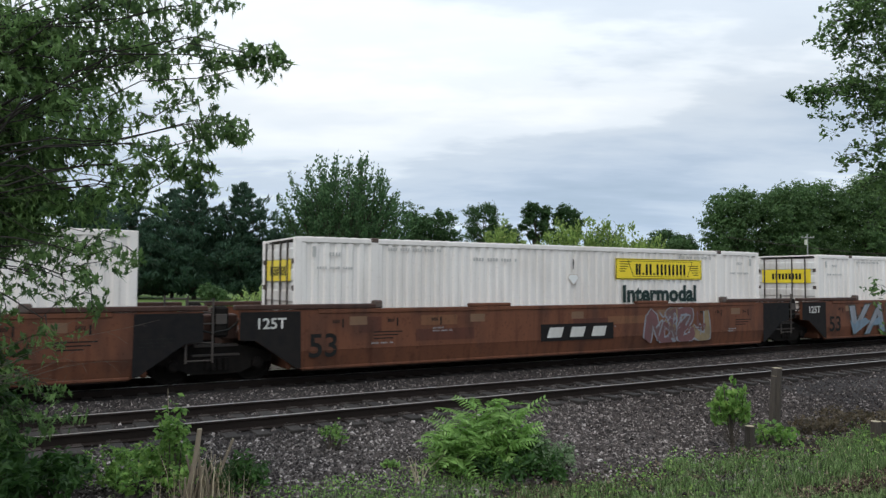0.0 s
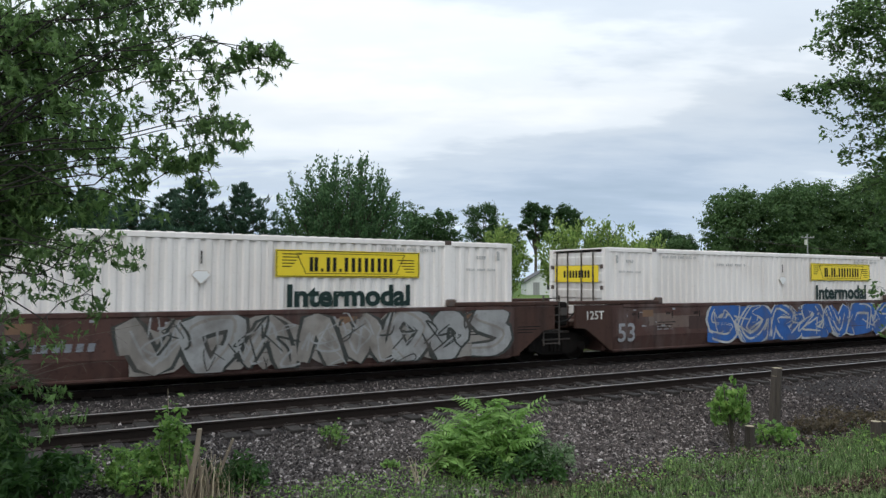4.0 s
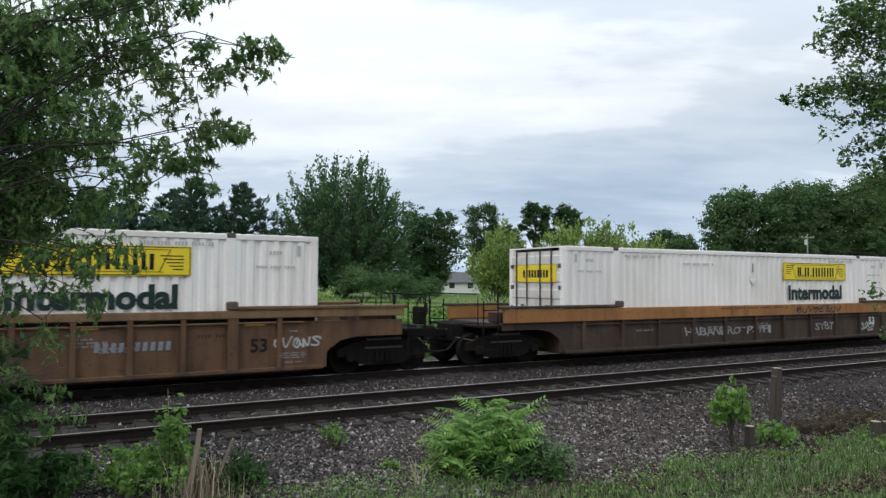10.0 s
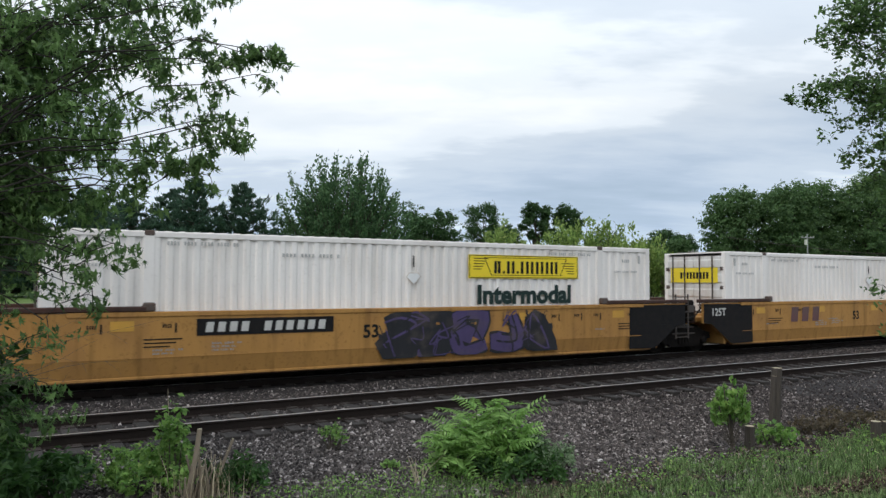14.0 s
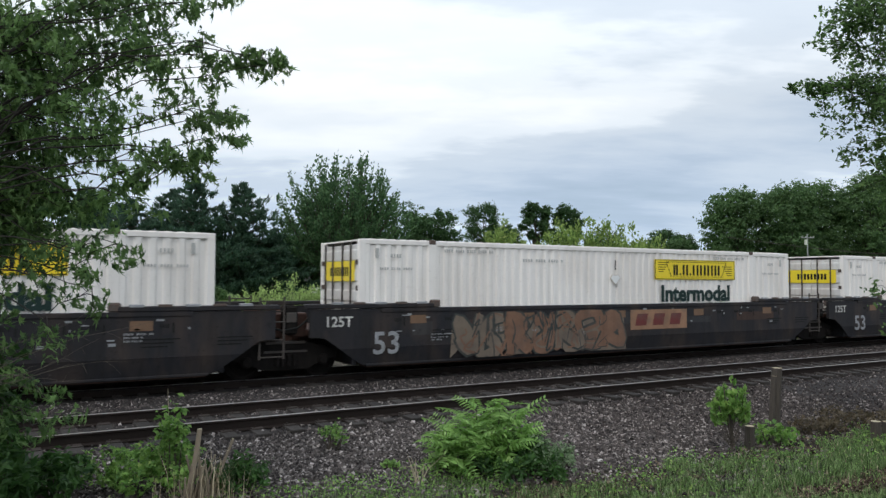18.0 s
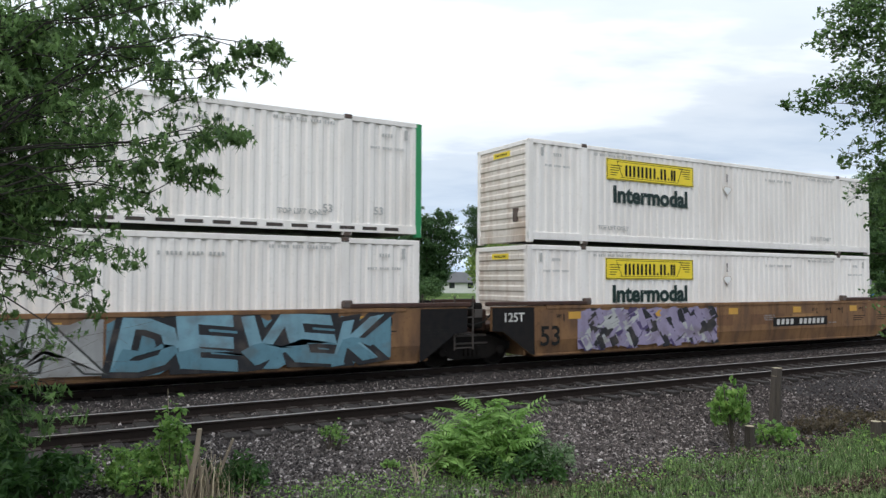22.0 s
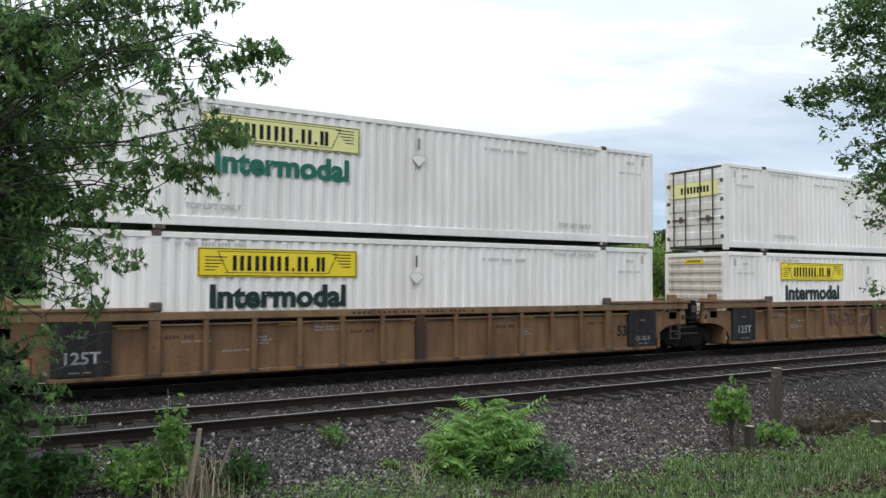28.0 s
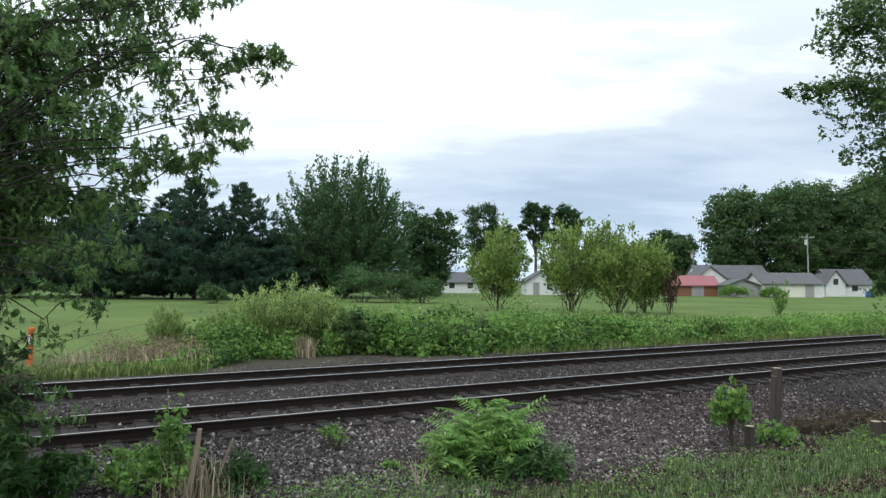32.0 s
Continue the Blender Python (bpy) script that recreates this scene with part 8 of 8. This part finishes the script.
STALK_WOOD = material("pale_stalk", (0.25, 0.20, 0.145), (0.14, 0.115, 0.09), rough=0.9, grain=9, amount=0.6, stretch=(1, 1, 0.2))
for k in range(19):
    r = random.Random(700 + k)
    lean = r.uniform(-0.25, 0.75)
    build_stump("cut_stalk", "pale sawn sapling stalk", 1.60 + 0.4 * r.random() ** 1.4, 8.85 - 0.4 * r.random(), -0.36, (0.86 if k == 0 else r.uniform(0.30, 0.72)), 0.030 if k == 0 else r.uniform(0.008, 0.018), (0.20 if k == 0 else lean, r.uniform(-0.2, 0.2)), 20 + k, STALK_WOOD)
blade_field("dead_grass", "dry straw standing among the cut stalks", 140, lambda rng, m: np.stack((rng.normal(1.85, 0.22, m), rng.normal(8.6, 0.2, m)), axis=1), 0.55, DRY_BLADE, 770, 0.005, lambda x, y: -0.34)
build_plume_tree("clipped_sapling", "small leafy sapling on a dark stem", 9.08, 7.25, 1.16, 0.78, WEED_LEAF, 220, 20, 620, 0.105, 0.3, 0.04, "", 0.022, 62, tufts=4, loose=1.7, leafy=0.42)
stalk = thing("grass_stalk", "single tall dry grass stalk", "grass", at=pose(1.62, 9.35, -0.32))
part("stem", Geo().tube([(0, 0, 0), (-0.02, 0, 0.6), (-0.05, 0, 1.25)], [0.006, 0.005, 0.003], 5), CUT_WOOD, stalk)
twig = thing("dead_twigs", "bare pale dead twigs at the edge of the ballast", "twig", at=pose(4.25, 8.05, -0.34))
for k in range(7):
    r = random.Random(300 + k)
    a = r.uniform(-0.5, 0.9)
    part("twig", Geo().tube([(0.02 * k, 0, 0), (0.02 * k + a * 0.2, 0.03, r.uniform(0.15, 0.3)), (0.02 * k + a * 0.5, 0.05, r.uniform(0.25, 0.5))], [0.009, 0.006, 0.002], 5), CUT_WOOD, twig)
rock = thing("pale_rock", "pale broken rock lying on the ballast", "rock", at=pose(7.05, 7.85, -0.31, 8, 5, 20))
bm = bmesh.new()
bmesh.ops.create_icosphere(bm, subdivisions=2, radius=1.0)
for q in bm.verts:
    k = 1 + 0.25 * noise.noise(q.co * 1.7)
    q.co = (q.co.x * 0.16 * k, q.co.y * 0.09 * k, q.co.z * 0.075 * k)
part("rock_body", Geo().bm(bm), material("pale_rock", (0.50, 0.47, 0.43), (0.36, 0.33, 0.30), rough=0.9, grain=10, amount=0.5), rock)


def near_spots(rng, n):
    """Grass on the near side: thick to the right, thin beside the bushes."""
    x, y = rng.uniform(0.5, 17, n * 3), rng.uniform(3.5, 9.0, n * 3)
    edge = np.where(x < 6, 8.3 - 0.4 * np.maximum(0, x - 3), 6.95) + 0.22 * np.sin(x * 1.7) + 0.2 * np.sin(x * 4.1 + 1)
    bare = ((x - 8.9) / 1.5) ** 2 + ((y - 5.15 + 0.25 * np.sin(x * 3)) / 0.42) ** 2 < 1
    tuft = np.array([noise.noise((u * 1.6, v * 1.6, 5.0)) + 0.6 * noise.noise((u * 4.5, v * 4.5, 1.0)) for u, v in zip(x, y)])
    keep = (y < edge) & (rng.random(n * 3) < np.clip(0.62 + 1.3 * tuft, 0.10, 1.0)) & (rng.random(n * 3) < np.where(x > 6, 1.0, 0.5)) & (~bare | (rng.random(n * 3) < 0.15))
    return np.stack((x, y), axis=1)[keep][:n]


blade_field("bank_grass", "short green grass at the edge of the ballast", 90000, near_spots, 0.13, LAWN_BLADE, 230, 0.0055, lambda x, y: ground_height(x, y) + 0.0)
blade_field("bank_straw", "dry straw among the grass", 5000, near_spots, 0.13, DRY_BLADE, 231, 0.004)


def mixed_weeds(x, y):
    return 0.16 + 0.10 * noise.noise((x * 1.3, y * 1.3, 2.0))


clump_field("bank_weeds", "small green broad-leaved weeds in the grass", 260, 1.5, 15, 5.9, 7.4, mixed_weeds, WEED_LEAF, 232, 0.042, 80)
clump_field("clover", "low clover leaves among the grass", 260, 5, 15, 4.2, 6.6, lambda x, y: 0.09, WEED_LEAF, 234, 0.03, 120)
clump_field("bank_weeds", "small green broad-leaved weeds in the grass", 300, 1.2, 5.2, 7.2, 8.6, lambda x, y: 0.14, WEED_LEAF, 233, 0.038, 80)


def build_litter():
    """Dead leaves and bark crumbs on the bare strip beside the ballast and on the worn patch in the grass."""
    rng = np.random.default_rng(61)
    strip = np.stack((rng.uniform(4.5, 16, 9000), rng.normal(6.75, 0.30, 9000)), axis=1)
    worn = np.stack((rng.normal(9.1, 1.0, 9000), rng.normal(5.15, 0.26, 9000)), axis=1)
    xy = np.concatenate((strip, worn))
    z = np.array([max(ground_height(x, y), bed_height(y) if y > 6.4 else -9.0) for x, y in xy])
    c = np.stack((xy[:, 0], xy[:, 1], z + rng.uniform(0.012, 0.035, len(xy))), axis=1)
    up = rng.normal(size=c.shape) * 0.45 + np.array((0, 0, 1.0))
    v, f = leaf_arrays(c, up, 0.042 * np.exp(rng.normal(size=len(xy)) * 0.4), rng)
    thing("leaf_litter", "brown and tan dead leaves on bare dirt", "leaf litter", kind="stuff", data=shell_mesh("leaf_litter", v, f, LITTER))


build_litter()

# ---------------------------------------------------------------- ties and stones, last


def build_ties(track, name):
    tie = Geo().box(-0.115, 0.115, -1.3, 1.3, -0.34, -0.155, 0.012).mesh("tie", TIE)
    plate = Geo().box(-0.09, 0.09, -0.18, 0.18, -0.159, -0.140).box(-0.05, -0.03, -0.11, -0.085, -0.14, -0.115).box(0.03, 0.05, 0.085, 0.11, -0.14, -0.115).mesh("tie_plate", TIE_PLATE)
    rng = random.Random(5)
    for i in range(78):
        x = -5 + 0.52 * i
        t = part("tie", tie, None, track, at=pose(x + rng.uniform(-0.02, 0.02), rng.uniform(-0.05, 0.05), rng.uniform(-0.012, 0.008), 0, 0, rng.uniform(-1.2, 1.2)))
        for s in (-0.7525, 0.7525):
            part("tie_plate", plate, None, t, at=pose(0, s, 0))
    far = Geo()
    for i in range(300):
        for x in (-5.52 - 0.52 * i, 35.56 + 0.52 * i):
            far.box(x - 0.115, x + 0.115, -1.3, 1.3, -0.34, -0.155)
    part("far_ties", far, TIE, track)["kind"] = "stuff"


build_ties(near_track, "near")
build_ties(far_track, "far")


def build_stones():
    rng = np.random.default_rng(77)
    spots = []
    for n, x0, x1, y0, y1 in ((84000, -1.5, 15, 7.4, 11.3), (20000, 5, 34, 9.0, 11.4), (14000, -2, 40, 11.2, 13.8), (26000, -2, 40, 13.6, 16.1), (9000, -2, 45, 18.5, 20.8), (11000, 2, 30, 20.4, 23.2), (5000, -2, 40, 16.0, 18.6), (34000, 4, 18, 5.8, 9.0), (12000, 12, 32, 6.4, 10.0)):
        spots.append(np.stack((rng.uniform(x0, x1, n), rng.uniform(y0, y1, n)), axis=1))
    xy = np.concatenate(spots)
    edge = np.where(xy[:, 0] < 6, 7.4, 6.3) + 0.3 * np.sin(xy[:, 0] * 1.3) + 0.3 * rng.normal(size=len(xy))
    xy = xy[xy[:, 1] > edge]
    # the far end of the near shoulder is choked with dirt
    dirty = (xy[:, 0] > 10.6) & (xy[:, 1] < 11.0 - 0.1 * np.sin(xy[:, 0]))
    xy = xy[~dirty | (rng.random(len(xy)) < 0.5)]
    n = len(xy)
    z = np.array([bed_height(y) for y in xy[:, 1]])
    s = 0.0205 * np.exp(rng.normal(size=n) * 0.30) * np.where(xy[:, 1] > 13.6, 0.8, 1.0)
    form = np.array(((1, 0, 0), (-1, 0, 0), (0, 1, 0), (0, -1, 0), (0, 0, 1), (0, 0, -1)), float)
    v = form[None] * (rng.uniform(0.6, 1.35, (n, 6, 1))) * s[:, None, None]
    q = rng.normal(size=(n, 4))
    q /= np.linalg.norm(q, axis=1, keepdims=True)
    w, x, y2, z2 = q.T
    m = np.stack((1 - 2 * (y2 * y2 + z2 * z2), 2 * (x * y2 - z2 * w), 2 * (x * z2 + y2 * w), 2 * (x * y2 + z2 * w), 1 - 2 * (x * x + z2 * z2), 2 * (y2 * z2 - x * w),
                  2 * (x * z2 - y2 * w), 2 * (y2 * z2 + x * w), 1 - 2 * (x * x + y2 * y2)), axis=1).reshape(n, 3, 3)
    v = np.einsum("nij,nkj->nki", m, v)
    sunk = np.where((abs(xy[:, 1] - NEAR_Y) < 1.28) | (abs(xy[:, 1] - FAR_Y) < 1.28), -0.024, 0.0)
    v += np.stack((xy[:, 0], xy[:, 1], z + 0.008 + 0.25 * s + sunk), axis=1)[:, None]
    f = np.array(((0, 2, 4), (2, 1, 4), (1, 3, 4), (3, 0, 4), (2, 0, 5), (1, 2, 5), (3, 1, 5), (0, 3, 5)))
    # the faces that lie underneath are left out
    p = v[:, f]
    up = np.cross(p[:, :, 1] - p[:, :, 0], p[:, :, 2] - p[:, :, 0])
    up = up[:, :, 2] / np.maximum(np.linalg.norm(up, axis=2), 1e-12)
    keep = np.argsort(-up, axis=1)[:, :5]
    # clean grey stone gives way to brown stone dulled by dirt
    clean = rng.random(n) < np.clip((12.5 - xy[:, 0]) / 8.0, 0.05, 0.95)
    for label, rows, mat in (("loose grey crushed stones", clean, CLEAN_STONES), ("loose brown crushed stones dulled by dirt", ~clean, STONES)):
        k = int(rows.sum())
        faces = (np.arange(k) * 6)[:, None, None] + f[keep[rows]]
        thing("ballast_stones", label, "ballast", kind="stuff", data=shell_mesh("ballast_stones", v[rows].reshape(-1, 3), faces.reshape(-1, 3), mat))


build_stones()


def motions():
    times = [2.0 * i for i in range(17)]
    for ob, x, z, turn in TRAIN:
        walk(ob, [(t, pose(x - train_way(t), FAR_Y, z, 0, 0, turn)) for t in times])
    for bough, start, amount, k in SWAYING:
        rows = []
        for i in range(33):
            t = float(i)
            a = amount * (1.3 * math.sin(t * 1.1 + k) + 0.9 * math.sin(t * 2.7 + 2.1 * k))
            b = amount * (0.9 * math.sin(t * 0.9 + 1.3 * k) + 0.6 * math.sin(t * 2.2 + k))
            rows.append((t, pose(*start, a, b, 0.6 * a)))
        walk(bough, rows)


motions()
